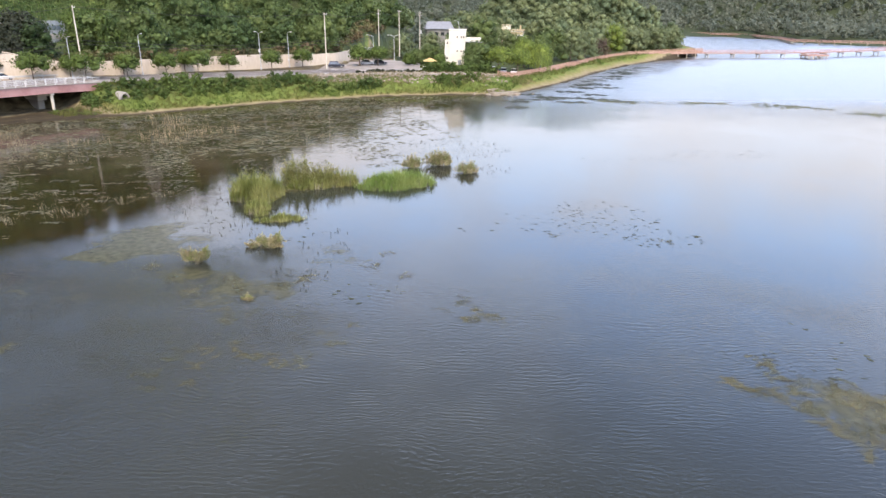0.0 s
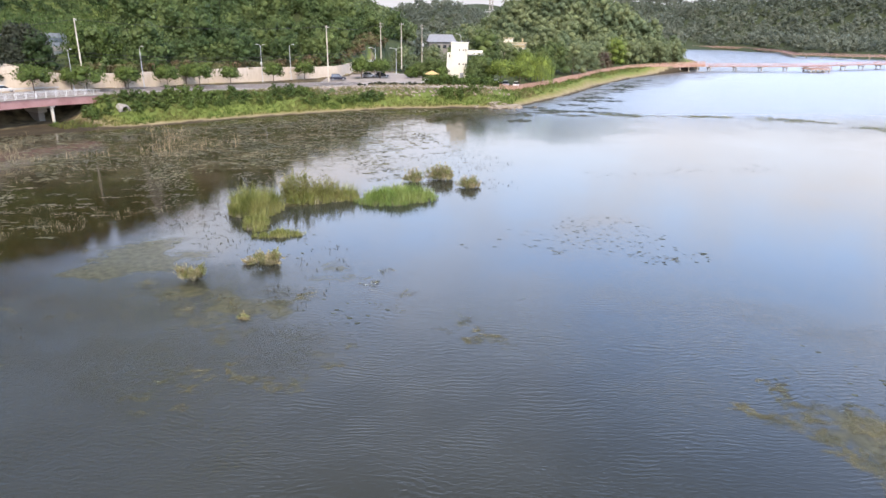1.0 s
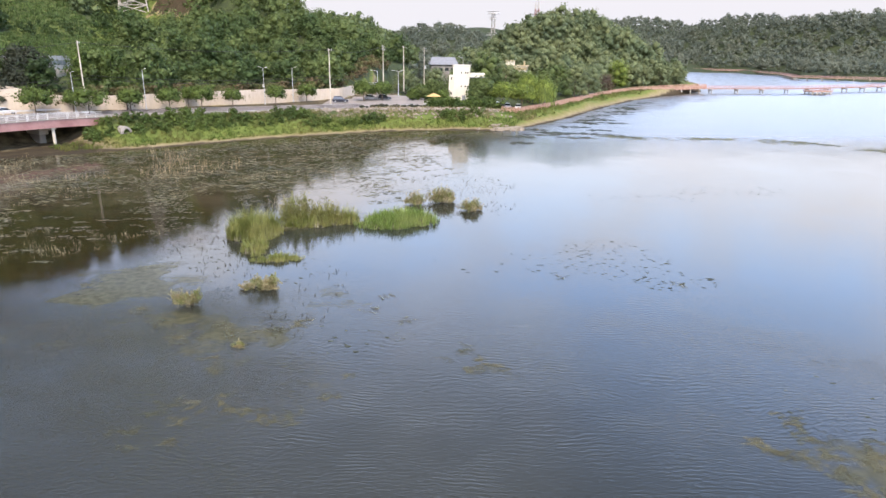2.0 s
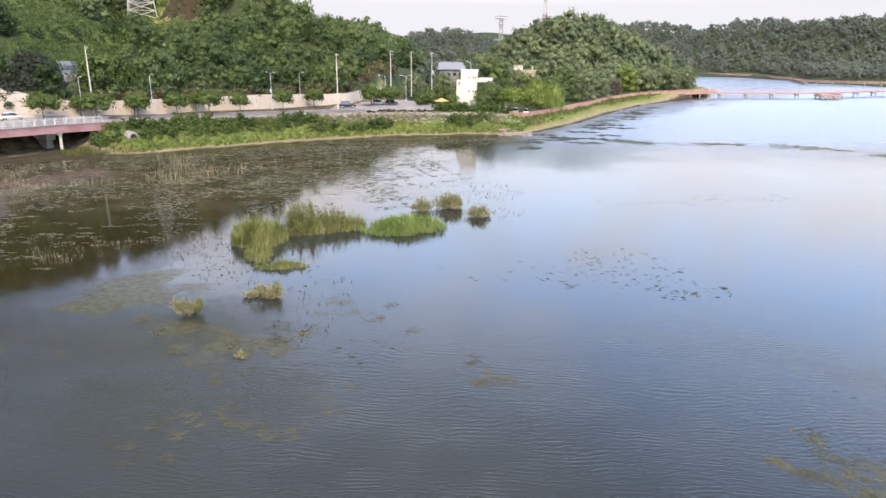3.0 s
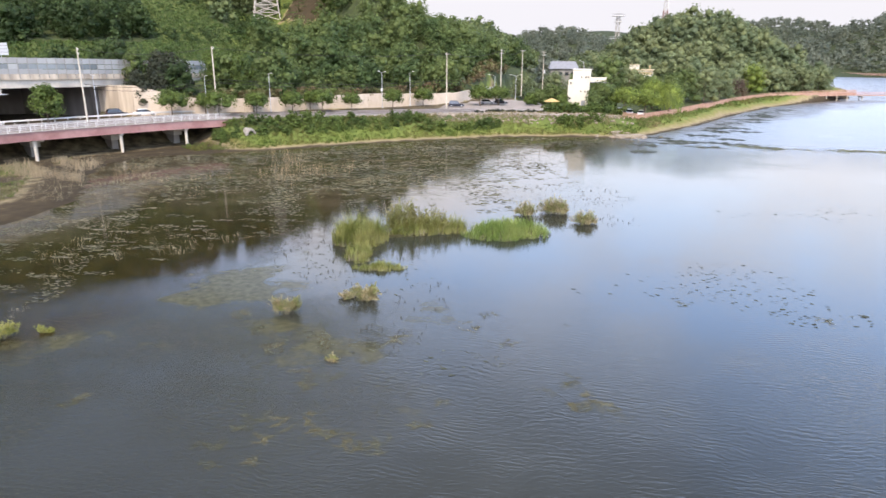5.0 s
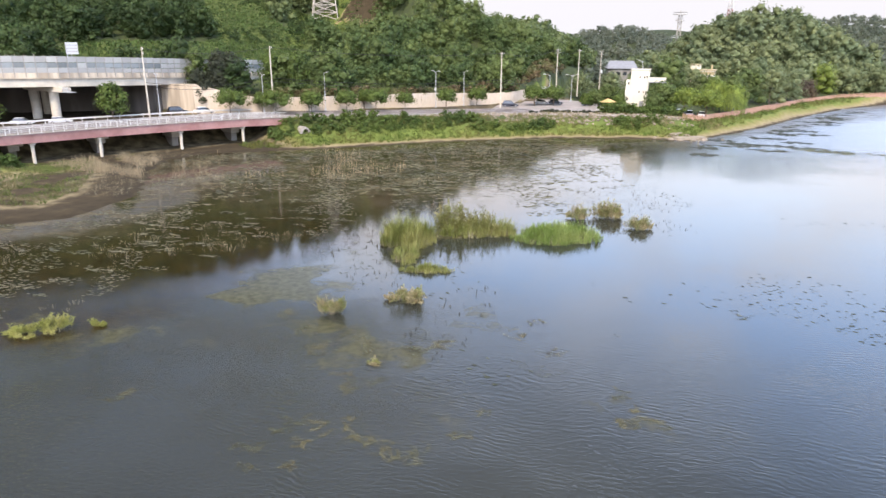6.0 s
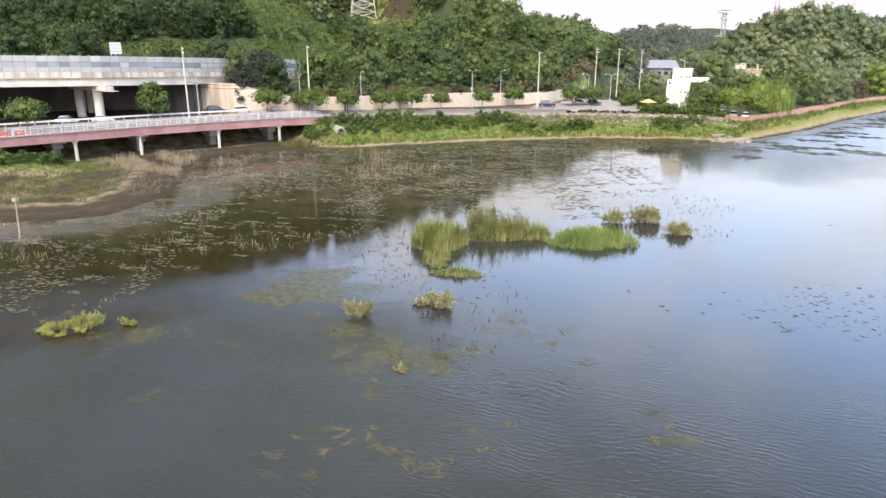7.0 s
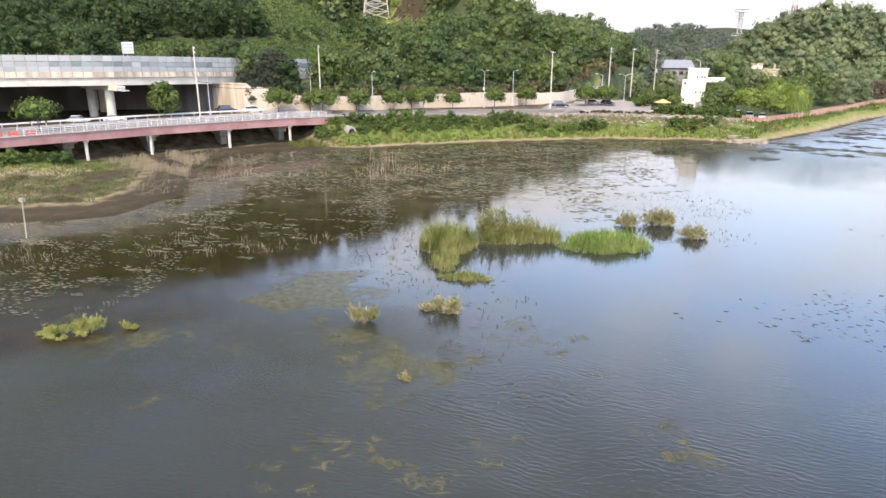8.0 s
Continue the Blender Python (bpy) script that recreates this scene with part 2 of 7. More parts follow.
M_BARRIER = material("faded red plastic", (0.50, 0.10, 0.065), rough=0.6, var=0.12, scale=2.0)
M_PINK = material("faded red painted rail", (0.42, 0.25, 0.225), rough=0.6, var=0.12, scale=1.0)
M_WHITE = material("white painted steel", (0.54, 0.53, 0.51), rough=0.45, var=0.06, scale=4.0)
M_TOWER = material("weathered pale steel", (0.36, 0.33, 0.29), rough=0.6, var=0.1, scale=2.0)
M_GALV = material("galvanised steel", (0.48, 0.49, 0.50), rough=0.5, metal=0.4, var=0.1, scale=4.0)
M_PLASTER = material("warm white plaster", (0.57, 0.54, 0.45), rough=0.8, var=0.05, scale=2.0, other=(0.50, 0.47, 0.385), other_scale=0.3, other_amount=0.3)
M_YELLOW = material("ochre plaster", (0.42, 0.34, 0.20), rough=0.8, var=0.1, scale=2.0)
M_GLASS = material("dark window glass", (0.03, 0.035, 0.04), rough=0.08, var=0.1, scale=1.0, spec=0.6)
M_SLATE = material("grey roof sheet", (0.20, 0.21, 0.23), rough=0.6, var=0.15, scale=1.0)
M_PANEL = material("milky barrier panel", (0.30, 0.302, 0.285), rough=0.35, var=0.08, scale=1.0, obj=0.16)
M_PANEL_BLUE = material("clear blue-grey barrier panel", (0.195, 0.218, 0.222), rough=0.15, var=0.1, scale=1.0, obj=0.25)
M_TRUNK = material("grey-brown bark", (0.13, 0.10, 0.075), rough=0.95, var=0.3, scale=6.0, bump=0.5, stretch=(1, 1, 0.3))
M_STEM = material("dry pale stem", (0.215, 0.195, 0.13), rough=0.9, var=0.3, scale=2.0, island=0.35)
M_STRAW = material("standing straw", (0.25, 0.20, 0.125), rough=0.9, var=0.3, scale=2.0, island=0.4)
M_STUB = material("dark rotten stem", (0.05, 0.048, 0.035), rough=0.9, var=0.3, island=0.4)
M_TYRE = material("black rubber", (0.02, 0.02, 0.02), rough=0.8, var=0.2)
M_STONE = material("pale boulder", (0.215, 0.182, 0.142), rough=0.9, var=0.2, scale=1.5, island=0.3, bump=0.3)
M_OLDSTONE = material("weathered tan stone", (0.25, 0.21, 0.155), rough=0.9, var=0.25, scale=1.0, bump=0.3)
M_LEAF = leafy("broadleaf foliage", (0.116, 0.154, 0.048), (0.058, 0.094, 0.031), patch=0.09, var=0.25)
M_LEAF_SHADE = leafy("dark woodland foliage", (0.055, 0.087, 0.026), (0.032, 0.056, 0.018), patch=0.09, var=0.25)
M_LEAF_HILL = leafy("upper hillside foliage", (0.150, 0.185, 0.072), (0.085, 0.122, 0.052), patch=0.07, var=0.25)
# Distance haze is mixed into the next two greens, paler and greyer.
M_LEAF_HAZY = leafy("hillside foliage", (0.180, 0.212, 0.098), (0.105, 0.142, 0.072), patch=0.07, var=0.25)
M_LEAF_HAZIEST = leafy("distant foliage", (0.190, 0.212, 0.155), (0.150, 0.175, 0.134), patch=0.03, var=0.15, trans=0.55)
M_LEAF_DARK = leafy("dark conifer foliage", (0.036, 0.044, 0.028), (0.050, 0.058, 0.032), patch=0.2)
M_LEAF_LIGHT = leafy("fresh green foliage", (0.185, 0.24, 0.048), (0.125, 0.175, 0.038), patch=0.4)
M_LEAF_STREET = leafy("street tree foliage", (0.098, 0.140, 0.032), (0.062, 0.098, 0.024), patch=0.3)
M_PLUM = leafy("purple-brown foliage", (0.085, 0.060, 0.050), (0.110, 0.090, 0.055), patch=0.3)
M_SHRUB = leafy("bank shrub foliage", (0.055, 0.090, 0.022), (0.095, 0.135, 0.032), patch=0.15)
M_MUDGRASS = leafy("thin mud grass", (0.080, 0.112, 0.026), (0.105, 0.100, 0.042), patch=0.25, trans=0.2)
M_MEADOW = leafy("low scrub", (0.072, 0.112, 0.030), (0.055, 0.090, 0.026), patch=0.10)
M_GRASS = leafy("bank grass", (0.064, 0.102, 0.018), (0.118, 0.122, 0.034), patch=0.12, trans=0.25)
M_DRYGRASS = leafy("dry straw grass", (0.20, 0.165, 0.085), (0.135, 0.135, 0.052), patch=0.25, trans=0.2)
M_FOOT = leafy("shrubs on the slope's foot", (0.115, 0.125, 0.048), (0.15, 0.11, 0.06), patch=0.2, trans=0.25)
M_REED = leafy("green cattail blades", (0.155, 0.235, 0.054), (0.20, 0.25, 0.075), patch=0.5, trans=0.3)
M_REED_OLD = leafy("yellowing reed blades", (0.165, 0.190, 0.050), (0.215, 0.215, 0.075), patch=0.5, trans=0.3, amount=0.45)
M_MARSH = leafy("pale marsh foliage", (0.200, 0.215, 0.075), (0.31, 0.265, 0.15), patch=1.3, trans=0.3)
M_OLIVE = leafy("yellow-olive willow leaves", (0.165, 0.180, 0.052), (0.21, 0.195, 0.075), patch=0.5, trans=0.3)
M_WILLOW = leafy("yellow-green willow leaves", (0.28, 0.30, 0.075), (0.33, 0.32, 0.11), patch=0.8, trans=0.35)
M_PAD = material("wet floating weed", (0.120, 0.110, 0.066), rough=0.6, var=0.35, scale=0.4, other=(0.066, 0.070, 0.036), other_scale=0.1, island=0.4)
M_SUBWEED = material("olive waterweed below the surface", (0.122, 0.115, 0.060), rough=0.85, var=0.3, scale=0.8, other=(0.075, 0.08, 0.045), other_scale=0.3, island=0.25)


M_SUBWEED.node_tree.nodes["Principled BSDF"].inputs["Alpha"].default_value = 0.5


# ---- geometry helpers ----
def raw(name, verts, faces, mat, parent=None, label="", smooth=False):
    """A mesh object from arrays of corners and of faces that all have as many corners."""
    verts, faces = np.asarray(verts, np.float32), np.asarray(faces, np.int32)
    me = bpy.data.meshes.new(name)
    k = faces.shape[1]
    me.vertices.add(len(verts)); me.vertices.foreach_set("co", verts.ravel())
    me.loops.add(faces.size); me.loops.foreach_set("vertex_index", faces.ravel())
    me.polygons.add(len(faces)); me.polygons.foreach_set("loop_start", np.arange(0, faces.size, k, dtype=np.int32))
    if smooth:
        me.polygons.foreach_set("use_smooth", np.ones(len(faces), bool))
    me.update(calc_edges=True); me.validate()
    me.materials.append(mat)
    ob = new(name, me)
    if parent:
        ob.parent = parent
    if label:
        ob["label"] = label
    return ob


def part(name, bm, mat, parent=None, label="", bevel=0.0):
    if bevel:
        bmesh.ops.bevel(bm, geom=bm.edges[:], offset=bevel, segments=1, affect="EDGES", profile=0.5)
    me = bpy.data.meshes.new(name)
    bm.to_mesh(me); bm.free()
    me.materials.append(mat)
    ob = new(name, me)
    if parent:
        ob.parent = parent
    if label:
        ob["label"] = label
    return ob


def again(ob, m, parent=None):
    """Another object on ob's mesh, at m."""
    o = new(ob.name.split(".")[0], ob.data)
    o.matrix_local = m
    o.parent = parent or ob.parent
    return o


def empty(name, m, label, category, group="", kind=""):
    e = new(name)
    e.matrix_world = m
    return tagged(e, label, category, group, kind)


def box(bm, size, at, rz=0.0):
    r = bmesh.ops.create_cube(bm, size=1.0, matrix=Matrix.Translation(at) @ Matrix.Rotation(radians(rz), 4, "Z") @ Matrix.Diagonal((*size, 1)))
    return r["verts"]


def tube(bm, a, b, r0, r1=None, n=8):
    a, b = Vector(a), Vector(b)
    d = b - a
    m = Matrix.Translation((a + b) / 2) @ d.to_track_quat("Z", "Y").to_matrix().to_4x4()
    bmesh.ops.create_cone(bm, cap_ends=True, segments=n, radius1=r0, radius2=r0 if r1 is None else r1, depth=d.length, matrix=m)


def strip(bm, line, profile):
    """Sweeps a closed profile of (sideways, up) along a line of (x, y, z); sideways is to the line's left."""
    rings = []
    P = [Vector(p) for p in line]
    for i, p in enumerate(P):
        t = (P[min(i + 1, len(P) - 1)] - P[max(i - 1, 0)])
        t.z = 0
        t.normalize()
        left = Vector((-t.y, t.x, 0))
        rings.append([bm.verts.new(p + left * s + Vector((0, 0, u))) for s, u in profile])
    n = len(profile)
    for a, b in zip(rings, rings[1:]):
        for k in range(n):
            bm.faces.new((a[k], b[k], b[(k + 1) % n], a[(k + 1) % n]))
    bm.faces.new(rings[0][::-1]); bm.faces.new(rings[-1])
    bmesh.ops.recalc_face_normals(bm, faces=bm.faces[:])


class Line:
    """A line through points (x, y, z): places along it, and how far a place lies to its left."""
    def __init__(self, pts):
        self.p = np.array(pts, float)
        self.seg = np.diff(self.p[:, :2], axis=0)
        self.len = np.hypot(self.seg[:, 0], self.seg[:, 1])
        self.s = np.concatenate([[0], np.cumsum(self.len)])

    def at(self, s, left=0.0, up=0.0):
        i = int(np.clip(np.searchsorted(self.s, s) - 1, 0, len(self.len) - 1))
        k = (s - self.s[i]) / self.len[i]
        q = self.p[i] + k * (self.p[i + 1] - self.p[i])
        t = self.seg[i] / self.len[i]
        return Vector((q[0] - t[1] * left, q[1] + t[0] * left, q[2] + up))

    def heading(self, s):
        i = int(np.clip(np.searchsorted(self.s, s) - 1, 0, len(self.len) - 1))
        return math.degrees(math.atan2(self.seg[i][1], self.seg[i][0]))

    def run(self, s0, s1, step, left=0.0, up=0.0):
        n = max(2, int(round((s1 - s0) / step)) + 1)
        return [self.at(s0 + (s1 - s0) * i / (n - 1), left, up) for i in range(n)]

    def info(self, X, Y):
        best = np.full(X.shape, 1e9); side = np.ones(X.shape); z = np.zeros(X.shape); arc = np.zeros(X.shape)
        for i in range(len(self.len)):
            t = self.seg[i] / self.len[i]
            rx, ry = X - self.p[i, 0], Y - self.p[i, 1]
            k = np.clip(rx * t[0] + ry * t[1], 0, self.len[i])
            d = np.hypot(rx - k * t[0], ry - k * t[1])
            c = t[0] * ry - t[1] * rx
            m = d < best - 1e-6
            best = np.where(m, d, best); side = np.where(m, np.where(c >= 0, 1, -1), side)
            z = np.where(m, self.p[i, 2] + k / self.len[i] * (self.p[i + 1, 2] - self.p[i, 2]), z)
            arc = np.where(m, self.s[i] + k, arc)
        return best * side, z, arc


def sstep(a, b, x):
    t = np.clip((x - a) / (b - a), 0, 1)
    return t * t * (3 - 2 * t)


def wobble(X, Y, scale, seed=0.0):
    """Smooth unevenness between about -1 and 1."""
    r = np.zeros(np.shape(X))
    for k, (fx, fy, ph) in enumerate(((1.0, 0.4, 0.3), (-0.5, 1.1, 2.1), (0.9, -1.3, 4.4), (2.1, 0.7, 1.0), (-1.2, 2.3, 5.2))):
        r = r + np.sin((fx * X + fy * Y) / scale + ph + seed * (k + 1)) / (1.5 + 0.5 * k)
    return r / 2.2


# ---- the plan ----
SHORE = [(-330, -300), (-210, -70), (-120, 36), (-86, 60), (-64, 72), (-66, 88), (-76, 104), (-80, 116), (-77, 124), (-57, 136), (-39, 149.7), (-25, 158),
         (-10.6, 165.6), (6, 169), (22, 168.5), (28, 178), (42.4, 199.5), (61, 233), (82, 266), (104, 292), (133, 324), (128, 350), (118, 400), (130, 470),
         (180, 560), (215, 600), (258, 572), (276, 530), (272, 480), (274, 456), (302, 432), (345, 405), (420, 380), (560, 250), (560, -300)]
# outer edge of the walkway, the road's bank and the promenade, from the bridge to the headland
EDGE = Line([(-122, 52, 6.0), (-104, 90.7, 5.9), (-92.9, 112.7, 5.7), (-84.3, 125.7, 5.6), (-75.5, 137.4, 5.5), (-68, 146.2, 5.2), (-53.6, 156.8, 4.8),
             (-37, 167, 4.5), (-28, 173.5, 4.3), (-15, 177.5, 4.2), (0, 180, 4.1), (17, 182.5, 3.8), (25, 188, 2.7), (39, 207.5, 2.7), (53, 230, 2.8),
             (66, 255, 2.8), (87, 284, 2.9), (113, 303, 3.0), (131, 313, 3.0)])
# foot of the retaining wall on the far side of the road
WALL = Line([(-180, 112, 4.6), (-150, 138, 4.8), (-126, 153, 5.0), (-106, 152, 5.5), (-94.5, 149.2, 5.7), (-88.6, 151.2, 5.6), (-79.9, 157.0, 5.4), (-70, 166.3, 5.1),
             (-58, 178.8, 4.8), (-43.6, 194.4, 4.5), (-33.4, 204.8, 4.4), (-27, 212, 4.6), (-20, 240, 6.0), (-14, 290, 8.0), (-6, 330, 9.0)])
VIA = Line([(-150, 84, 13.4), (-126, 110, 12.8), (-112, 127, 12.45), (-105, 143, 12.0), (-101, 158, 11.5), (-97, 184, 10.8), (-96, 215, 10.2)])
S_BRIDGE = EDGE.s[4] + 6.0


CREEK = Line([(-96, 124, 0), (-90.5, 110.5, 0), (-79.5, 103.6, 0), (-74.0, 108.6, 0), (-65.0, 108.4, 0)])
MEADOW = [(-152, 168), (-166, 190), (-157, 199), (-142, 215), (-137, 231), (-163, 258), (-182, 300), (-152, 300), (-138, 277), (-124, 263), (-112, 249), (-102, 238), (-99, 222), (-97, 200), (-92, 184), (-103, 175), (-128, 172)]

LOW_STAND = [(-98, 198), (-101, 224), (-103, 240), (-82, 222), (-74, 182), (-90, 176)]
SADDLE = [(-114, 240), (-100, 262), (-98, 300), (-104, 346), (-154, 328)]
VIADUCT_GAP = [(-103, 157), (-99, 192), (-93, 190), (-84, 163)]
BARE_SOIL = [(-125, 320), (-112, 344), (-88, 316), (-88, 302), (-104, 306)]


def in_saddle(X, Y):
    return within(SADDLE, X, Y)


def in_bare_soil(X, Y):
    return within(BARE_SOIL, X, Y)


def in_meadow(X, Y):
    return within(MEADOW, X, Y)


def within(outline, X, Y):
    """Which places lie inside an outline with a ragged edge."""
    X, Y = X + 2 * wobble(X, Y, 6.0), Y + 2 * wobble(X, Y, 6.0, 2)
    inside = np.zeros(X.shape, bool)
    for (x0, y0), (x1, y1) in zip(outline, outline[1:] + outline[:1]):
        c = (y0 > Y) != (y1 > Y)
        inside ^= c & (X < (x1 - x0) * (Y - y0) / (y1 - y0 if y1 != y0 else 1e-9) + x0)
    return inside


def lake_distance(X, Y):
    P = np.array(SHORE, float)
    inside = np.zeros(X.shape, bool)
    best = np.full(X.shape, 1e9)
    for (x0, y0), (x1, y1) in zip(P, np.roll(P, -1, axis=0)):
        c = (y0 > Y) != (y1 > Y)
        with np.errstate(divide="ignore", invalid="ignore"):
            xi = (x1 - x0) * (Y - y0) / (y1 - y0 if y1 != y0 else 1e-9) + x0
        inside ^= c & (X < xi)
        dx, dy = x1 - x0, y1 - y0
        k = np.clip(((X - x0) * dx + (Y - y0) * dy) / (dx * dx + dy * dy), 0, 1)
        best = np.minimum(best, np.hypot(X - x0 - k * dx, Y - y0 - k * dy))
    return np.where(inside, -best, best)


def height(X, Y):
    X, Y = np.asarray(X, float), np.asarray(Y, float)
    d = lake_distance(X, Y) + 0.9 * wobble(X, Y, 4.0) + 0.5 * wobble(X, Y, 1.3, 2)
    a, za, arc = EDGE.info(X, Y)
    e = WALL.info(X, Y)[0]
    near = (X > -230) & (X < 160) & (Y < 420)
    k = np.clip(d / np.maximum(d - np.minimum(a, 0), 0.01), 0, 1)
    bank = za * (0.10 * np.clip(k / 0.28, 0, 1) + 0.90 * sstep(0.2, 1.0, k))
    land = np.where(a > 0, za + np.maximum(3.7 - za, 0) * sstep(4.5, 12, a) * (X > 15), bank)
    # the creek mouth under the bridge, and mud before it
    low = 0.12 + 0.022 * np.clip(d, 0, 40) + 0.12 * wobble(X, Y, 3.0) + 1.9 * sstep(EDGE.s[1] + 14, EDGE.s[1] + 2, arc) * sstep(-16, -1, a)
    bridged = np.where(a > 7, low + (za - 0.6 - low) * sstep(7, 14, a), low)
    w = sstep(S_BRIDGE + 5, S_BRIDGE - 5, arc) * (d > 0)
    land = land * (1 - w) + bridged * w
    # hill behind the retaining wall
    sl = 0.737 * (X + 33) + 0.678 * (Y - 205)
    back = -0.678 * (X + 33) + 0.737 * (Y - 205)
    el = np.clip(back, 0, 175 - 52 * sstep(8, 55, sl))
    hill = 3.3 * sstep(0.4, 1.6, e) + 0.085 * el + 0.00098 * el * el + 1.5 * wobble(X, Y, 16) * sstep(10, 60, e)
    hill -= 15 * np.exp(-((sl - 0) / 17) ** 2) * sstep(60, 125, el) * sstep(205, 168, el)
    hill += 8 * np.exp(-((sl - 36) / 23) ** 2) * sstep(3, 52, el) * (1 - 0.45 * sstep(70, 130, el)) + 18 * np.exp(-((sl - 31) / 9) ** 2) * sstep(60, 110, back)
    hill *= 1 - 0.22 * sstep(42, 75, sl) * sstep(60, 110, el)
    # the long summit ridge behind a saddle, higher towards the west
    crest = np.interp(sl, (-230, -140, -80, -20, 10, 40, 70), (121, 116, 110, 101, 95, 89, 85)) * sstep(100, 72, sl)
    rise = sstep(172, 240, back) * sstep(100, 80, sl)
    hill = hill * (1 - rise) + np.maximum(hill, crest) * rise
    hill = hill * (e > 0) * (a > 0) * sstep(30, -28, X + 0.12 * np.maximum(Y - 260, 0))
    # wooded headland
    r = np.sqrt(((X - 75) / np.where(X < 75, 40, 44)) ** 2 + ((Y - 384) / 66) ** 2)
    head = (26.5 * np.exp(-(r ** 2.4)) + 1.2 * wobble(X, Y, 12) * np.exp(-r * r)) * sstep(7, 40, a) * (a > 0)
    # hills up the valley and beyond the lake
    v = 31 * np.exp(-((X - 12) / 75) ** 2 - ((Y - 730) / 90) ** 2) + 52 * np.exp(-((X - 120) / 160) ** 2 - ((Y - 1500) / 120) ** 2)
    f = (37 * np.exp(-(((X - 315) / 75) ** 2 + ((Y - 705) / 75) ** 2)) + 31 * np.exp(-(((X - 410) / 70) ** 2 + ((Y - 640) / 90) ** 2))
         + 46 * np.exp(-(((X - 285) / 120) ** 2 + ((Y - 900) / 90) ** 2)) + 35 * np.exp(-(((X - 520) / 110) ** 2 + ((Y - 560) / 110) ** 2)))
    f = f * sstep(4, 45, d) * sstep(420, 560, Y + 0.4 * (X - 250)) * (d > 0)
    rim = np.where(near, 0, 6 * sstep(0, 80, d))
    z = np.where(d > 0, np.where(near | (a > 0), land, 0.3 + 1.2 * sstep(0, 12, d)) + hill + head + v + f + rim * (a < 0), -0.12 - 0.08 * np.clip(-d, 0, 18))
    return z


def zat(x, y):
    return float(height(np.array([x]), np.array([y]))[0])


def ticks(lo, hi, core0, core1, step, grow=1.25):
    t = list(np.arange(core0, core1 + 0.01, step))
    g = step
    while t[-1] < hi:
        g *= grow; t.append(t[-1] + g)
    g = step
    while t[0] > lo:
        g *= grow; t.insert(0, t[0] - g)
    return np.array(t)


def grid(xs, ys, f):
    X, Y = np.meshgrid(xs, ys)
    V = np.stack([X, Y, f(X, Y)], -1).reshape(-1, 3)
    n, m = len(xs), len(ys)
    i = (np.arange(m - 1)[:, None] * n + np.arange(n - 1)[None, :]).ravel()
    return V, np.stack([i, i + 1, i + n + 1, i + n], -1)


# ---- ground and water ----
def ground_material():
    m = material("lakeside earth", (0.20, 0.165, 0.12), rough=0.9, spec=0.15, var=0.2, scale=0.8, bump=0.3, bump_scale=4)
    nt = m.node_tree
    N, L = nt.nodes.new, nt.links.new
    b = nt.nodes["Principled BSDF"]
    grain = b.inputs["Base Color"].links[0].from_node
    tc = N("ShaderNodeTexCoord")
    kind = N("ShaderNodeAttribute"); kind.attribute_name = "cover"
    nz = N("ShaderNodeTexNoise"); nz.inputs["Scale"].default_value, nz.inputs["Detail"].default_value = 0.5, 6
    L(tc.outputs["Object"], nz.inputs["Vector"])
    ad = N("ShaderNodeMath"); ad.operation = "MULTIPLY_ADD"; ad.inputs[1].default_value = 0.34
    L(nz.outputs[0], ad.inputs[0])
    sb = N("ShaderNodeMath"); sb.operation = "SUBTRACT"; sb.inputs[1].default_value = 0.17
    L(kind.outputs["Fac"], sb.inputs[0]); L(sb.outputs[0], ad.inputs[2])
    rp = N("ShaderNodeValToRGB")
    e = rp.color_ramp.elements
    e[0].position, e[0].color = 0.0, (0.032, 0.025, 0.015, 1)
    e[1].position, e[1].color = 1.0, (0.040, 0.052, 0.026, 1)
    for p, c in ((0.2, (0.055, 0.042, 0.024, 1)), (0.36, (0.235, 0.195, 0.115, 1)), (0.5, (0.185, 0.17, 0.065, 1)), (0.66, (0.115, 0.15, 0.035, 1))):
        k = e.new(p); k.color = c
    L(ad.outputs[0], rp.inputs[0]); L(rp.outputs[0], grain.inputs["Color"])
    return m


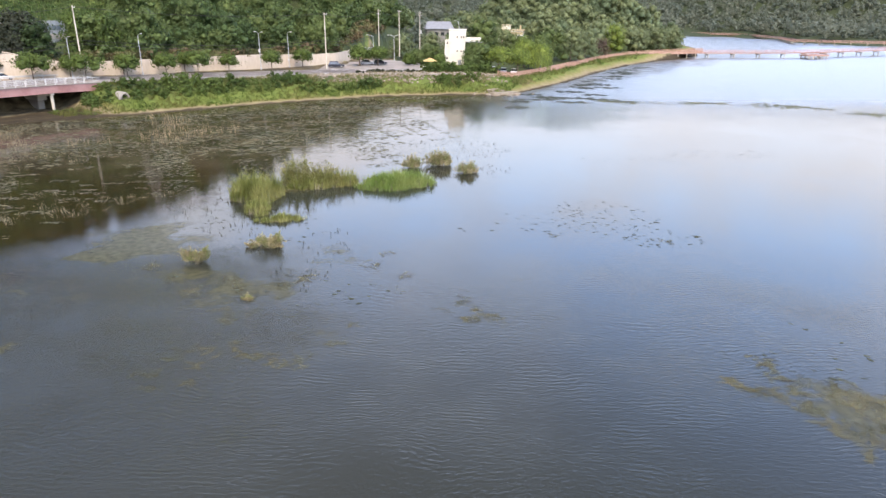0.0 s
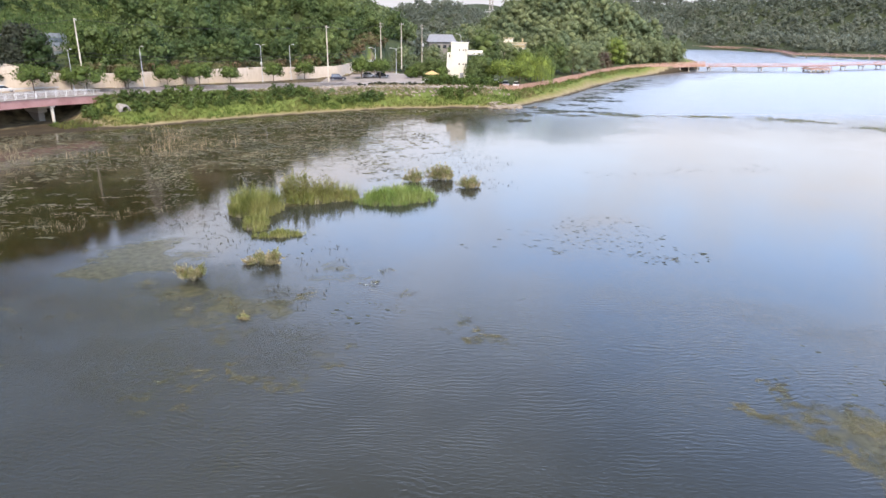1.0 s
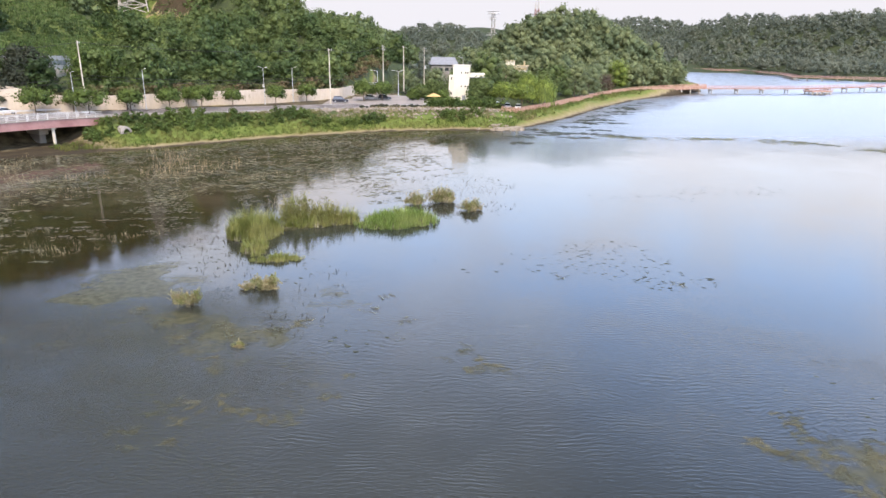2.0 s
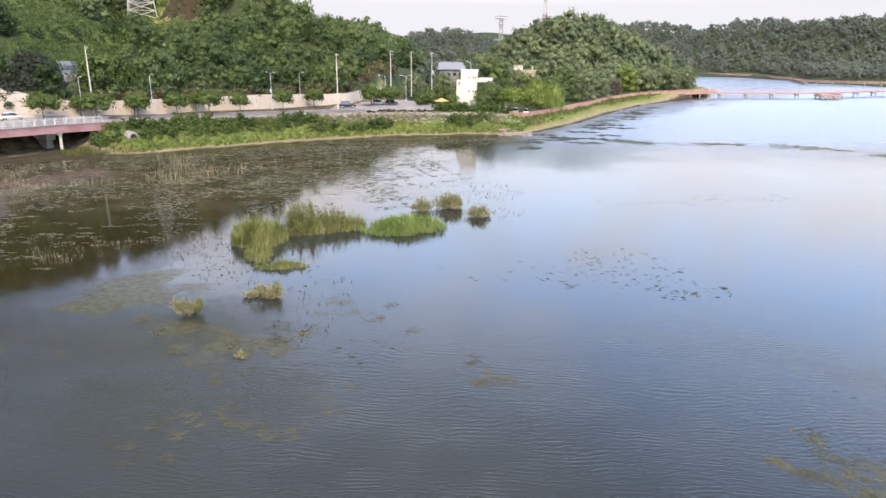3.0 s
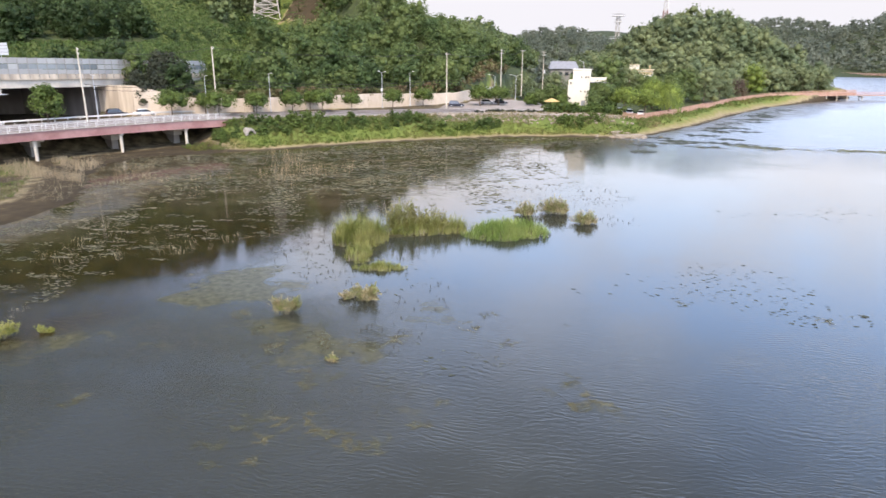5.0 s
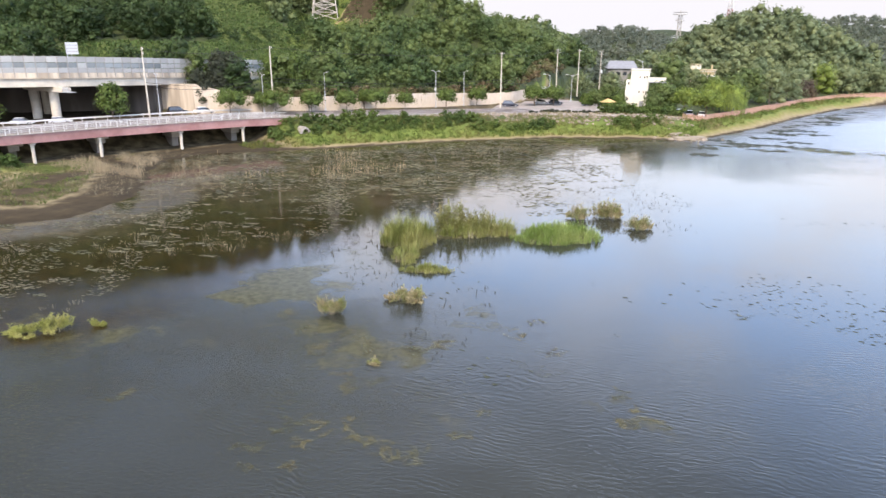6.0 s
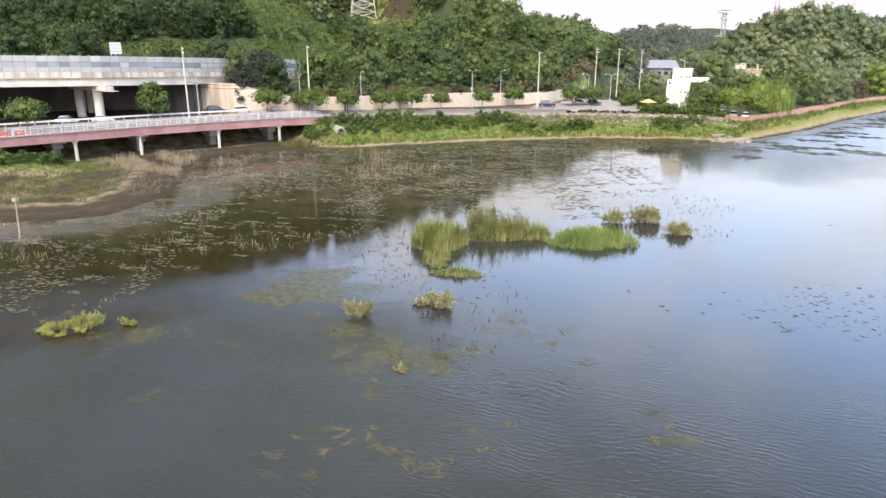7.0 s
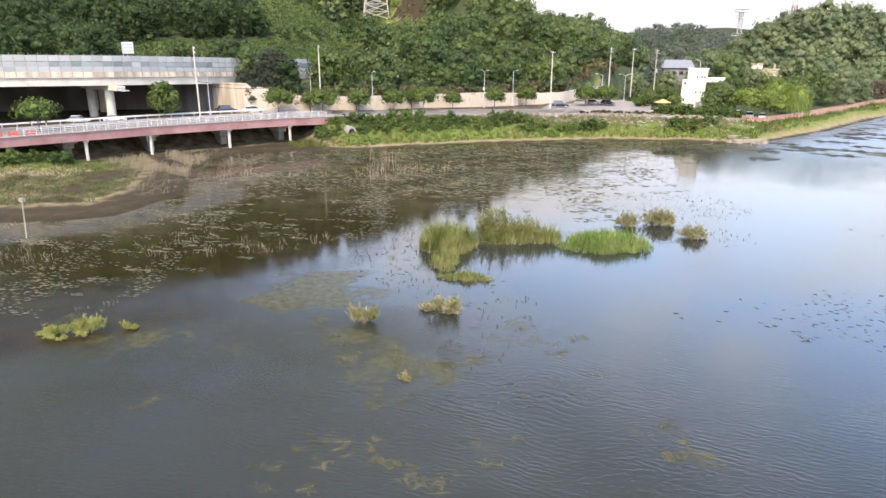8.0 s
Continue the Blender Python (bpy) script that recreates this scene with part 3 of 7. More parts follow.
def build_ground():
    xs, ys = ticks(-1800, 2200, -150, 140, 1.9, 1.16), ticks(-900, 2600, 50, 330, 1.9, 1.14)
    V, F = grid(xs, ys, height)
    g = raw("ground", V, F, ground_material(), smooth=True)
    tagged(g, "muddy and grassy lake shore rising to wooded hills", "ground", kind="structure")
    d = lake_distance(V[:, 0], V[:, 1])
    a, za, arc = EDGE.info(V[:, 0], V[:, 1])
    cover = 0.05 + 0.33 * sstep(0.3, 1.6, d) + 0.28 * sstep(2.0, 4.5, d) + 0.3 * sstep(5, 14, d)
    mud = sstep(S_BRIDGE + 4, S_BRIDGE - 6, arc) * (a < 14)
    X, Y = V[:, 0], V[:, 1]
    ridge = np.exp(-((d - 9 + 2.2 * wobble(X, Y, 9.0, 1)) / 1.5) ** 2) + 0.6 * np.exp(-((d - 3.6 + 1.5 * wobble(X, Y, 6.0, 3)) / 0.8) ** 2)
    patchy = sstep(-0.2, 0.5, wobble(X, Y, 2.6, 4) + 0.6 * wobble(X, Y, 6.5, 2))
    wet = 0.05 + 0.08 * sstep(0, 9, d) + 0.2 * ridge + sstep(9.5, 13, d) * (0.04 + 0.13 * patchy)
    wet = wet + (0.70 - wet) * sstep(EDGE.s[2] + 2, EDGE.s[2] - 10, arc) * sstep(-13, -6, a + 3 * wobble(X, Y, 5.0, 5))
    wet = np.where(np.abs(CREEK.info(X, Y)[0] + 0.8 * wobble(X, Y, 3.0)) < 1.5, 0.0, wet)
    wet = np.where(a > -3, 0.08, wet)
    cover = cover * (1 - mud) + wet * mud
    cover = np.where(V[:, 1] > 340, 1.0, cover)
    ed, _, _ = WALL.info(V[:, 0], V[:, 1])
    cover = np.where(in_meadow(V[:, 0], V[:, 1]) & (ed > 6), 0.82, cover)
    cover = np.where((a > 0) & (ed < 0.6) & (V[:, 0] < -10) & (V[:, 1] < 260), 0.24, cover)
    cover = np.where(in_saddle(V[:, 0], V[:, 1]) | in_bare_soil(V[:, 0], V[:, 1]), np.where(in_bare_soil(V[:, 0], V[:, 1]), 0.17, 0.72) + 0.04 * wobble(V[:, 0], V[:, 1], 8.0, 2), cover)
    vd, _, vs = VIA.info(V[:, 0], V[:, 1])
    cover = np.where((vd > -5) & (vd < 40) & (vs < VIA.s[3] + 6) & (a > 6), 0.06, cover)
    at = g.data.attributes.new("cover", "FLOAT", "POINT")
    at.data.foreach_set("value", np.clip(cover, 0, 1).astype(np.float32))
    return g


SILT_EDGE = Line([(-140, 10, 0), (-75, 30, 0), (-49.7, 43.0, 0), (-42.8, 47.5, 0), (-39.5, 55, 0), (-36.5, 65, 0), (-33, 71.5, 0), (-29.4, 79, 0), (-22, 85.5, 0), (-13, 95, 0),
                  (-6, 106, 0), (-2, 127, 0), (6, 150, 0), (30, 176, 0)])


def build_water():
    xs, ys = ticks(-1500, 1900, -110, 60, 2.0, 1.2), ticks(-800, 1500, 20, 175, 2.0, 1.2)
    V, F = grid(xs, ys, lambda X, Y: 0 * X)
    w = raw("water", V, F, M_WATER)
    tagged(w, "calm lake water reflecting a cloudy sky, silty near the shore", "lake", kind="structure")
    c, _, arc = SILT_EDGE.info(V[:, 0], V[:, 1])
    X, Y = V[:, 0], V[:, 1]
    bump = lambda x, y, rx, ry: np.exp(-((X - x) / rx) ** 2 - ((Y - y) / ry) ** 2)
    s = sstep(-13, -2, c)
    weed = 0.95 * bump(-28, 57, 8.0, 10) + 0.66 * bump(-15.5, 46.0, 8, 4.0) + 0.62 * np.maximum(bump(19.3, 28.6, 3.2, 1.6), np.maximum(bump(23.4, 28.0, 3.2, 3.0), bump(21.6, 25.0, 2.4, 2.4))) + 0.35 * bump(-12, 36, 9, 5) + 0.5 * bump(2, 40.5, 4, 2.5) + 0.55 * bump(-7, 52, 5, 4)
    weed = np.maximum(weed, 0.42 * sstep(-24, -8, c) * sstep(2, -5, c) * sstep(34, 44, Y) * sstep(92, 78, Y))
    scum = np.maximum(sstep(74, 100, Y) * sstep(-4, 14, c), sstep(-15, -3, lake_distance(X, Y)) * sstep(0, 10, c) * (Y > 60))
    ruffle = (0.20 + 0.80 * sstep(62, 36, Y)) * (1 - 0.6 * sstep(-9, -2, c)) + 1.2 * bump(-29, 40, 13, 9) * sstep(1, -4, c)
    ruffle = ruffle * (1 + 1.6 * sstep(-4, -16, X) * sstep(60, 44, Y))
    wind = sstep(118, 175, Y) * sstep(6, 26, X)
    ruffle = ruffle + 0.8 * wind
    wind = np.maximum(wind, np.maximum(0.08 * scum, 0.5 * sstep(112, 148, Y) * sstep(-2, 18, X)))
    for name, v in (("weed", weed), ("wind", wind), ("scum", scum), ("ruffle", ruffle)):
        at = w.data.attributes.new(name, "FLOAT", "POINT")
        at.data.foreach_set("value", np.clip(v, 0, 2.2).astype(np.float32))
    at = w.data.attributes.new("silt", "FLOAT", "POINT")
    at.data.foreach_set("value", s.astype(np.float32))


build_ground()
build_water()


# ---- road, walls and bank ----
def build_road():
    bm = bmesh.new()
    # carriageway: from the walkway's inner side to the foot of the wall
    rows = []
    S0, S1 = 4.0, EDGE.s[9]
    n = 70
    for i in range(n):
        s = S0 + (S1 - S0) * i / (n - 1)
        near = EDGE.at(s, 4.2, 0.02)
        w = min(14.0, 13.0)
        mid = EDGE.at(s, 4.2 + w, 0.04)
        rows.append((bm.verts.new(near), bm.verts.new((near + mid) / 2 + Vector((0, 0, 0.06))), bm.verts.new(mid)))
    for a, b in zip(rows, rows[1:]):
        for k in range(2):
            bm.faces.new((a[k], a[k + 1], b[k + 1], b[k]))
    bmesh.ops.solidify(bm, geom=bm.faces[:], thickness=0.5)
    bmesh.ops.recalc_face_normals(bm, faces=bm.faces[:])
    r = part("road", bm, M_ASPHALT)
    tagged(r, "worn grey-pink asphalt lakeside road", "road", kind="structure")
    # lane and edge lines, 4 mm thick paint
    for off, dash in ((5.0, 0), (10.6, 3.0), (16.4, 0)):
        s = S0 + 2
        if not dash:
            b2 = bmesh.new(); strip(b2, EDGE.run(s, S1 - 2, 3.0, off, 0.115 if 9 < off < 12 else 0.055), ((-0.09, 0), (0.09, 0), (0.09, 0.012), (-0.09, 0.012)))
            part("lane_line", b2, M_WHITE, r)
            continue
        while s < S1 - 4:
            b2 = bmesh.new(); strip(b2, EDGE.run(s, s + dash, 3.0, off, 0.10), ((-0.09, 0), (0.09, 0), (0.09, 0.012), (-0.09, 0.012)))
            part("lane_line", b2, M_WHITE, r)
            s += 8.0
    return r


def build_walk():
    """Paved footway along the lake side of the road, past the bridge."""
    bm = bmesh.new()
    strip(bm, EDGE.run(S_BRIDGE, EDGE.s[11], 3.0, 2.1, -0.2), ((-2.1, 0), (2.1, 0), (2.1, 0.32), (-2.1, 0.32)))
    tagged(part("pavement", bm, M_PAVING), "pinkish paved footway beside the lakeside road", "pavement", kind="structure")


def build_retaining():
    s0, s1 = WALL.s[3], WALL.s[11] + 18.0
    w = empty("retaining_wall", Matrix(), "long cream concrete retaining wall below a wooded slope", "retaining wall", kind="structure")
    s, step = s0, 6.0
    while s < s1 - 0.1:
        e = min(s + step, s1)
        bm = bmesh.new()
        taper = 1.0 - 0.35 * max(0.0, (e - WALL.s[9]) / (s1 - WALL.s[9]))
        h = 3.0 + 0.7 * min(1.0, (s - s0) / 70)
        strip(bm, WALL.run(s + 0.02, e - 0.02, 2.0, 0.0, -0.6), ((-0.25, 0), (0.6, 0), (0.6, 0.6 + h * taper), (-0.05, 0.6 + h * taper)))
        part("panel", bm, M_CREAM, w)
        s = e
    return w


def build_underpass():
    """The concrete wall at the back of the viaduct, its shade put into the colour."""
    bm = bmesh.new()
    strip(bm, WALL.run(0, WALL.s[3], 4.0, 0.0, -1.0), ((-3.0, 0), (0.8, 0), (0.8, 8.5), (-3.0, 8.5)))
    tagged(part("wall_back", bm, M_SHADED_CONC), "stained concrete wall behind the viaduct piers, shade put into its colour", "wall", kind="structure")
    bm = bmesh.new()
    strip(bm, [WALL.at(WALL.s[2] + 8, 0, -1), WALL.at(WALL.s[3], 0, -1), WALL.at(WALL.s[4] - 1.0, 0, -1)], ((-0.5, 0), (0.9, 0), (0.9, 7.4), (-0.5, 7.4)))
    b2, rows = bmesh.new(), []
    for k in range(9):
        q = WALL.s[4] - 1.0 + 2.0 * k
        top = 6.35 - 3.3 * k / 8
        rows.append([b2.verts.new(WALL.at(q, o, z)) for o, z in ((-0.42, -1.0), (0.85, -1.0), (0.85, top), (-0.42, top))])
    for u, v in zip(rows, rows[1:]):
        for i in range(4):
            b2.faces.new((u[i], u[(i + 1) % 4], v[(i + 1) % 4], v[i]))
    b2.faces.new(rows[0][::-1]); b2.faces.new(rows[-1])
    tagged(part("wing_wall", b2, M_CREAM), "cream concrete wing wall sloping down from the abutment", "wing wall", kind="structure")
    tagged(part("abutment", bm, M_ABUT), "cream concrete abutment that carries the viaduct's end", "abutment", kind="structure")


def build_viaduct():
    v = empty("viaduct", Matrix(), "grey concrete highway viaduct with a noise barrier", "viaduct")
    s0, s1 = 0.0, VIA.s[-1]
    # Deck's unseen depth, stretched to keep sun off the wall behind.
    W = 34.0
    for name, prof, mat in (
            ("deck", ((-0.0, 1.62), (W, 1.62), (W, 1.95), (0.0, 1.95)), M_CONC),
            ("girder", ((0.25, 0), (1.15, 0), (1.15, 1.615), (0.25, 1.615)), M_CONC),
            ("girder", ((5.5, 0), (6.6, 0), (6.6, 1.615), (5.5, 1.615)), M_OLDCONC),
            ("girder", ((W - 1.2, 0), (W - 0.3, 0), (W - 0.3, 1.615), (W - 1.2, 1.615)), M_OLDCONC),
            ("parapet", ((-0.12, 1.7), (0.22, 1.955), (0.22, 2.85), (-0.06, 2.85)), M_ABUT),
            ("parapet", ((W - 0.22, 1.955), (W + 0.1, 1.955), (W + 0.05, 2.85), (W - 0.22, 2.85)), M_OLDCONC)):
        bm = bmesh.new()
        strip(bm, VIA.run(s0, s1, 4.0), prof)
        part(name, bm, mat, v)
    # noise barrier on both sides: posts and three rows of panels
    L = 2.0
    post = rib = None
    rnd = random.Random(5)
    for side in (0.08, W - 0.08):
        s = 1.0
        while s < s1 - L:
            m = Matrix.Translation(VIA.at(s + L / 2, side)) @ Matrix.Rotation(radians(VIA.heading(s + L / 2)), 4, "Z")
            mp = Matrix.Translation(VIA.at(s, side)) @ Matrix.Rotation(radians(VIA.heading(s)), 4, "Z")
            if post is None:
                b = bmesh.new(); box(b, (0.12, 0.14, 3.45), (0, 0, 2.85 + 1.72)); post = part("barrier_post", b, M_OLDCONC, v); post.matrix_local = mp
            else:
                again(post, mp)
            front = side < 1
            if front and rib is None:
                b = bmesh.new(); box(b, (0.16, 0.12, 0.92), (0, -0.20, 2.40)); rib = part("parapet_rib", b, M_OLDCONC, v); rib.matrix_local = mp
            elif front:
                again(rib, mp)
            rows = ((2.86, 1.0, 0), (3.9, 1.05, 1), (4.98, 1.25, 0)) if front else ((2.86, 1.0, 0),)
            for z, h, clear in rows:
                clear = clear and (math.sin(s * 0.11 + 1.0) > -0.35) and rnd.random() < 0.9
                b = bmesh.new(); box(b, (L - 0.14, 0.06, h - 0.05), (0, 0, z + h / 2))
                o = part("barrier_panel", b, M_PANEL_BLUE if clear else M_PANEL, v)
                o.matrix_local = m
            s += L
    # piers in pairs with a cross head, set askew under the deck
    for (ax, ay), (bx, by), z in (((-115.3, 127.6), (-123.6, 131.0), 12.45), ((-136.0, 109.5), (-142.5, 113.5), 12.9), ((-129.5, 140.5), (-135.5, 144), 12.4)):
        h = math.degrees(math.atan2(by - ay, bx - ax))
        gap = math.hypot(bx - ax, by - ay)
        pier = empty("viaduct_pier", Matrix.Translation((ax, ay, 0)) @ Matrix.Rotation(radians(h), 4, "Z"), "pale concrete pier pair with a cross head under the viaduct", "bridge pier", "viaduct piers")
        for x in (0, gap):
            b = bmesh.new(); tube(b, (x, 0, 3.4), (x, 0, z - 1.0), 0.95, n=16); part("column", b, M_CONC, pier)
        b = bmesh.new(); box(b, (gap + 8.5, 2.0, 1.05), (gap / 2 - 1.6, 0, z - 0.55)); part("cross_head", b, M_CONC, pier, bevel=0.12)
        b = bmesh.new(); box(b, (2.4, 1.6, 0.12), (-7.0, 0, z - 0.95))
        for i in range(6):
            box(b, (0.06, 0.06, 1.0), (-6.0 - 0.42 * i, 0.8, z - 0.45))
        box(b, (2.3, 0.06, 0.07), (-7.0, 0.8, z + 0.04)); box(b, (2.3, 0.06, 0.07), (-7.0, 0.8, z - 0.4))
        part("inspection_platform", b, M_GALV, pier)
    return v


def build_bridge():
    """Lakeside walkway on thin columns in front of the road bridge."""
    s0, s1 = 4.0, S_BRIDGE + 3
    w = empty("walkway_bridge", Matrix(), "red-brown lakeside walkway bridge on thin white columns", "footbridge")
    for name, prof, mat in (("fascia", ((-0.12, -1.35), (0.10, -1.35), (0.10, 0.08), (-0.12, 0.08)), M_REDPAINT),
                            ("flange", ((-0.26, -1.47), (0.3, -1.47), (0.3, -1.355), (-0.26, -1.355)), M_REDPAINT),
                            ("edge_beam", ((-0.3, 0.084), (0.18, 0.084), (0.18, 0.22), (-0.3, 0.22)), M_PAVING),
                            ("deck", ((0.12, -0.25), (4.15, -0.25), (4.15, 0.05), (0.12, 0.05)), M_PAVING)):
        bm = bmesh.new(); strip(bm, EDGE.run(s0, s1, 3.0), prof); part(name, bm, mat, w)
    # white rails on both sides of the walkway
    for side, up, gap in ((0.0, 0.22, 1.9), (3.9, 0.06, 1.9)):
        rail = empty("railing", Matrix(), "white painted steel railing along the walkway", "railing", "walkway railings")
        post = None
        r0 = EDGE.s[1] + 3.5
        s = r0
        while s < s1:
            m = Matrix.Translation(EDGE.at(s, side, up)) @ Matrix.Rotation(radians(EDGE.heading(s)), 4, "Z")
            if post is None:
                b = bmesh.new(); box(b, (0.09, 0.09, 1.12), (0, 0, 0.56)); box(b, (0.2, 0.2, 0.05), (0, 0, 0.025)); post = part("post", b, M_WHITE, rail); post.matrix_local = m
            else:
                again(post, m)
            s += gap
        for z, r in ((1.05, 0.04), (0.72, 0.018), (0.40, 0.018)):
            bm = bmesh.new()
            strip(bm, EDGE.run(r0, s1, 3.0, side, up + z), ((-r, -r), (r, -r), (r, r), (-r, r)))
            part("rail", bm, M_WHITE, rail)
    # thin columns
    for x, y in ((-99.6, 103.2), (-94.4, 113.9), (-84.8, 126.3), (-77.2, 137.4)):
        s = float(EDGE.info(np.array([x]), np.array([y]))[2][0])
        top = EDGE.at(s, 0.5)
        zb = zat(top.x, top.y) - 0.4
        col = empty("walkway_column", Matrix.Translation((top.x, top.y, zb)) @ Matrix.Rotation(radians(EDGE.heading(s)), 4, "Z"),
                    "thin white concrete column under the walkway", "column", "walkway columns")
        b = bmesh.new(); tube(b, (0, 0, 0), (0, 0, top.z - zb - 1.5), 0.3, n=12); part("shaft", b, M_CONC, col)
        b = bmesh.new(); box(b, (0.9, 0.8, 0.35), (0, 0, top.z - zb - 1.66)); part("cap", b, M_CONC, col)
    # road bridge behind
    rb = empty("road_bridge", Matrix(), "old concrete road bridge over the creek mouth", "bridge")
    bm = bmesh.new(); strip(bm, EDGE.run(s0, s1, 3.0), ((4.3, -1.5), (17, -1.5), (17, -0.5), (4.3, -0.5))); part("slab", bm, M_OLDCONC, rb)
    for s in (EDGE.s[1] + 11.5, EDGE.s[2] + 1.5, EDGE.s[3] + 0.6, EDGE.s[4] - 1):
        h = EDGE.heading(s)
        q = EDGE.at(s, 0)
        p = empty("bridge_pier", Matrix.Translation((q.x, q.y, 0)) @ Matrix.Rotation(radians(h), 4, "Z"), "grey concrete pier with a stepped cap under the road bridge", "bridge pier", "road bridge piers")
        b = bmesh.new(); box(b, (2.6, 10, 0.8), (0, 8.6, q.z - 1.92)); part("cap", b, M_CONC, p, bevel=0.08)
        b = bmesh.new(); box(b, (1.8, 8.4, 0.9), (0, 8.9, q.z - 2.78)); part("cap_step", b, M_CONC, p)
        b = bmesh.new(); box(b, (1.3, 7.4, q.z - 2.8), (0, 9.2, (q.z - 3.2) / 2 - 0.2)); part("shaft", b, M_OLDCONC, p, bevel=0.1)
    bm = bmesh.new()
    # guard rail between walkway and traffic
    g = empty("guard_rail", Matrix(), "white steel guard rail beside the traffic lanes", "guard rail")
    bm.free()
    bm = bmesh.new(); strip(bm, EDGE.run(s0, EDGE.s[5], 3.0, 16.9, 0.55), ((-0.04, 0), (0.04, 0), (0.04, 0.32), (-0.04, 0.32))); part("beam", bm, M_WHITE, g)
    post, s = None, s0 + 0.5
    while s < EDGE.s[5]:
        m = Matrix.Translation(EDGE.at(s, 17.0)) @ Matrix.Rotation(radians(EDGE.heading(s)), 4, "Z")
        if post is None:
            b = bmesh.new(); box(b, (0.12, 0.12, 0.95), (0, 0, 0.45)); post = part("post", b, M_WHITE, g); post.matrix_local = m
        else:
            again(post, m)
        s += 2.5


# ---- plants: templates of many small leaves ----
def lobes_tree(seed, lobes, cards, leaf, height_, radius, base=0.3, core=0.52, loose=1.22, tilt=1.15):
    """Corners and four-cornered leaves of a crown: uneven clumps of leaves round dense hearts, standing on z = 0."""
    r = np.random.RandomState(seed)
    V, F = [], []
    n = 0
    ball = HEART
    for i in range(lobes):
        ang = i * 2.4 + r.uniform(-0.5, 0.5)
        up = (i + 0.5) / lobes
        wide = np.sqrt(max(0.0, 1 - (1.05 * up - 0.1) ** 2))
        rad = radius * r.uniform(0.45, 0.66) * wide
        c = np.array([rad * np.cos(ang), rad * np.sin(ang), height_ * (base + (0.84 - base) * up)])
        k = r.uniform(0.34, 0.56)
        size = np.array([radius * k, radius * k, min(radius * k * 0.85, height_ * 0.24)])
        if core:
            pts = c + ball[0] * size * core * r.uniform(0.8, 1.15, (len(ball[0]), 1))
            V.append(pts); F.append(ball[1] + n); n += len(pts)
        d = r.normal(size=(cards, 3)); d[:, 2] = d[:, 2] * 0.8 + 0.35
        d /= np.linalg.norm(d, axis=1)[:, None]
        p = c + d * size * (loose - (loose - 0.52) * r.uniform(0, 1, (cards, 1)) ** 1.3)
        u = np.cross(d, r.normal(size=(cards, 3))); u /= np.linalg.norm(u, axis=1)[:, None]
        w = np.cross(d, u) + d * r.uniform(-tilt, tilt, (cards, 1)); w /= np.linalg.norm(w, axis=1)[:, None]
        k = leaf * r.uniform(0.55, 1.35, (cards, 1))
        q = np.stack([p - u * k, p - w * k * 0.55 + u * k * 0.1, p + u * k, p + w * k * 0.6 - u * k * 0.1], 1).reshape(-1, 3)
        V.append(q); F.append(np.arange(n, n + 4 * cards).reshape(-1, 4)); n += 4 * cards
    return np.concatenate(V), np.concatenate(F)


def lump():
    """A small closed lump with twelve four-cornered faces."""
    A = [Vector((x, y, z)) for x in (-1, 1) for y in (-1, 1) for z in (-1, 1)]
    B = [Vector(v) for v in ((2, 0, 0), (-2, 0, 0), (0, 2, 0), (0, -2, 0), (0, 0, 2), (0, 0, -2))]
    F = []
    for i in range(6):
        for j in range(i + 1, 6):
            if B[i].dot(B[j]) == 0:
                p, q = [k for k in range(8) if A[k].dot(B[i]) > 0 and A[k].dot(B[j]) > 0]
                f = [p, 8 + i, q, 8 + j]
                if (B[i] - A[p]).cross(A[q] - B[i]).dot(B[i] + B[j]) < 0:
                    f.reverse()
                F.append(f)
    V = np.array([v[:] for v in A + B])
    return V / np.linalg.norm(V, axis=1)[:, None], np.array(F)


def icosphere():
    """A coarse ball as four-cornered faces."""
    bm = bmesh.new()
    bmesh.ops.create_cube(bm, size=1.1547)
    bmesh.ops.subdivide_edges(bm, edges=bm.edges[:], cuts=1, use_grid_fill=True)
    for v in bm.verts:
        v.co.normalize()
    V = np.array([v.co[:] for v in bm.verts]); F = np.array([[v.index for v in f.verts] for f in bm.faces])
    bm.free()
    return V, F


def spread(points, templates, seed, smin=0.8, smax=1.25, stretch=0.15):
    """Sets templates down at points (x, y, z), each turned and scaled by chance, in one mesh's arrays."""
    r = np.random.RandomState(seed)
    V, F, n = [], [], 0
    for p in points:
        tv, tf = templates[r.randint(len(templates))]
        a, s = r.uniform(0, 2 * np.pi), r.uniform(smin, smax)
        k = (p[3] if len(p) > 3 else 1.0) * s
        c, q = np.cos(a) * k, np.sin(a) * k
        M = np.array([[c, -q, 0], [q, c, 0], [0, 0, k * (1 + r.uniform(-stretch, stretch))]])
        V.append(tv @ M.T + np.array(p[:3])); F.append(tf + n); n += len(tv)
    return np.concatenate(V), np.concatenate(F)


def jitter_points(x0, x1, y0, y1, step, seed, keep):
    r = np.random.RandomState(seed)
    X, Y = np.meshgrid(np.arange(x0, x1, step), np.arange(y0, y1, step))
    X = X.ravel() + r.uniform(-0.48, 0.48, X.size) * step; Y = Y.ravel() + r.uniform(-0.48, 0.48, Y.size) * step
    m = keep(X, Y)
    X, Y = X[m], Y[m]
    return np.stack([X, Y, height(X, Y)], -1)


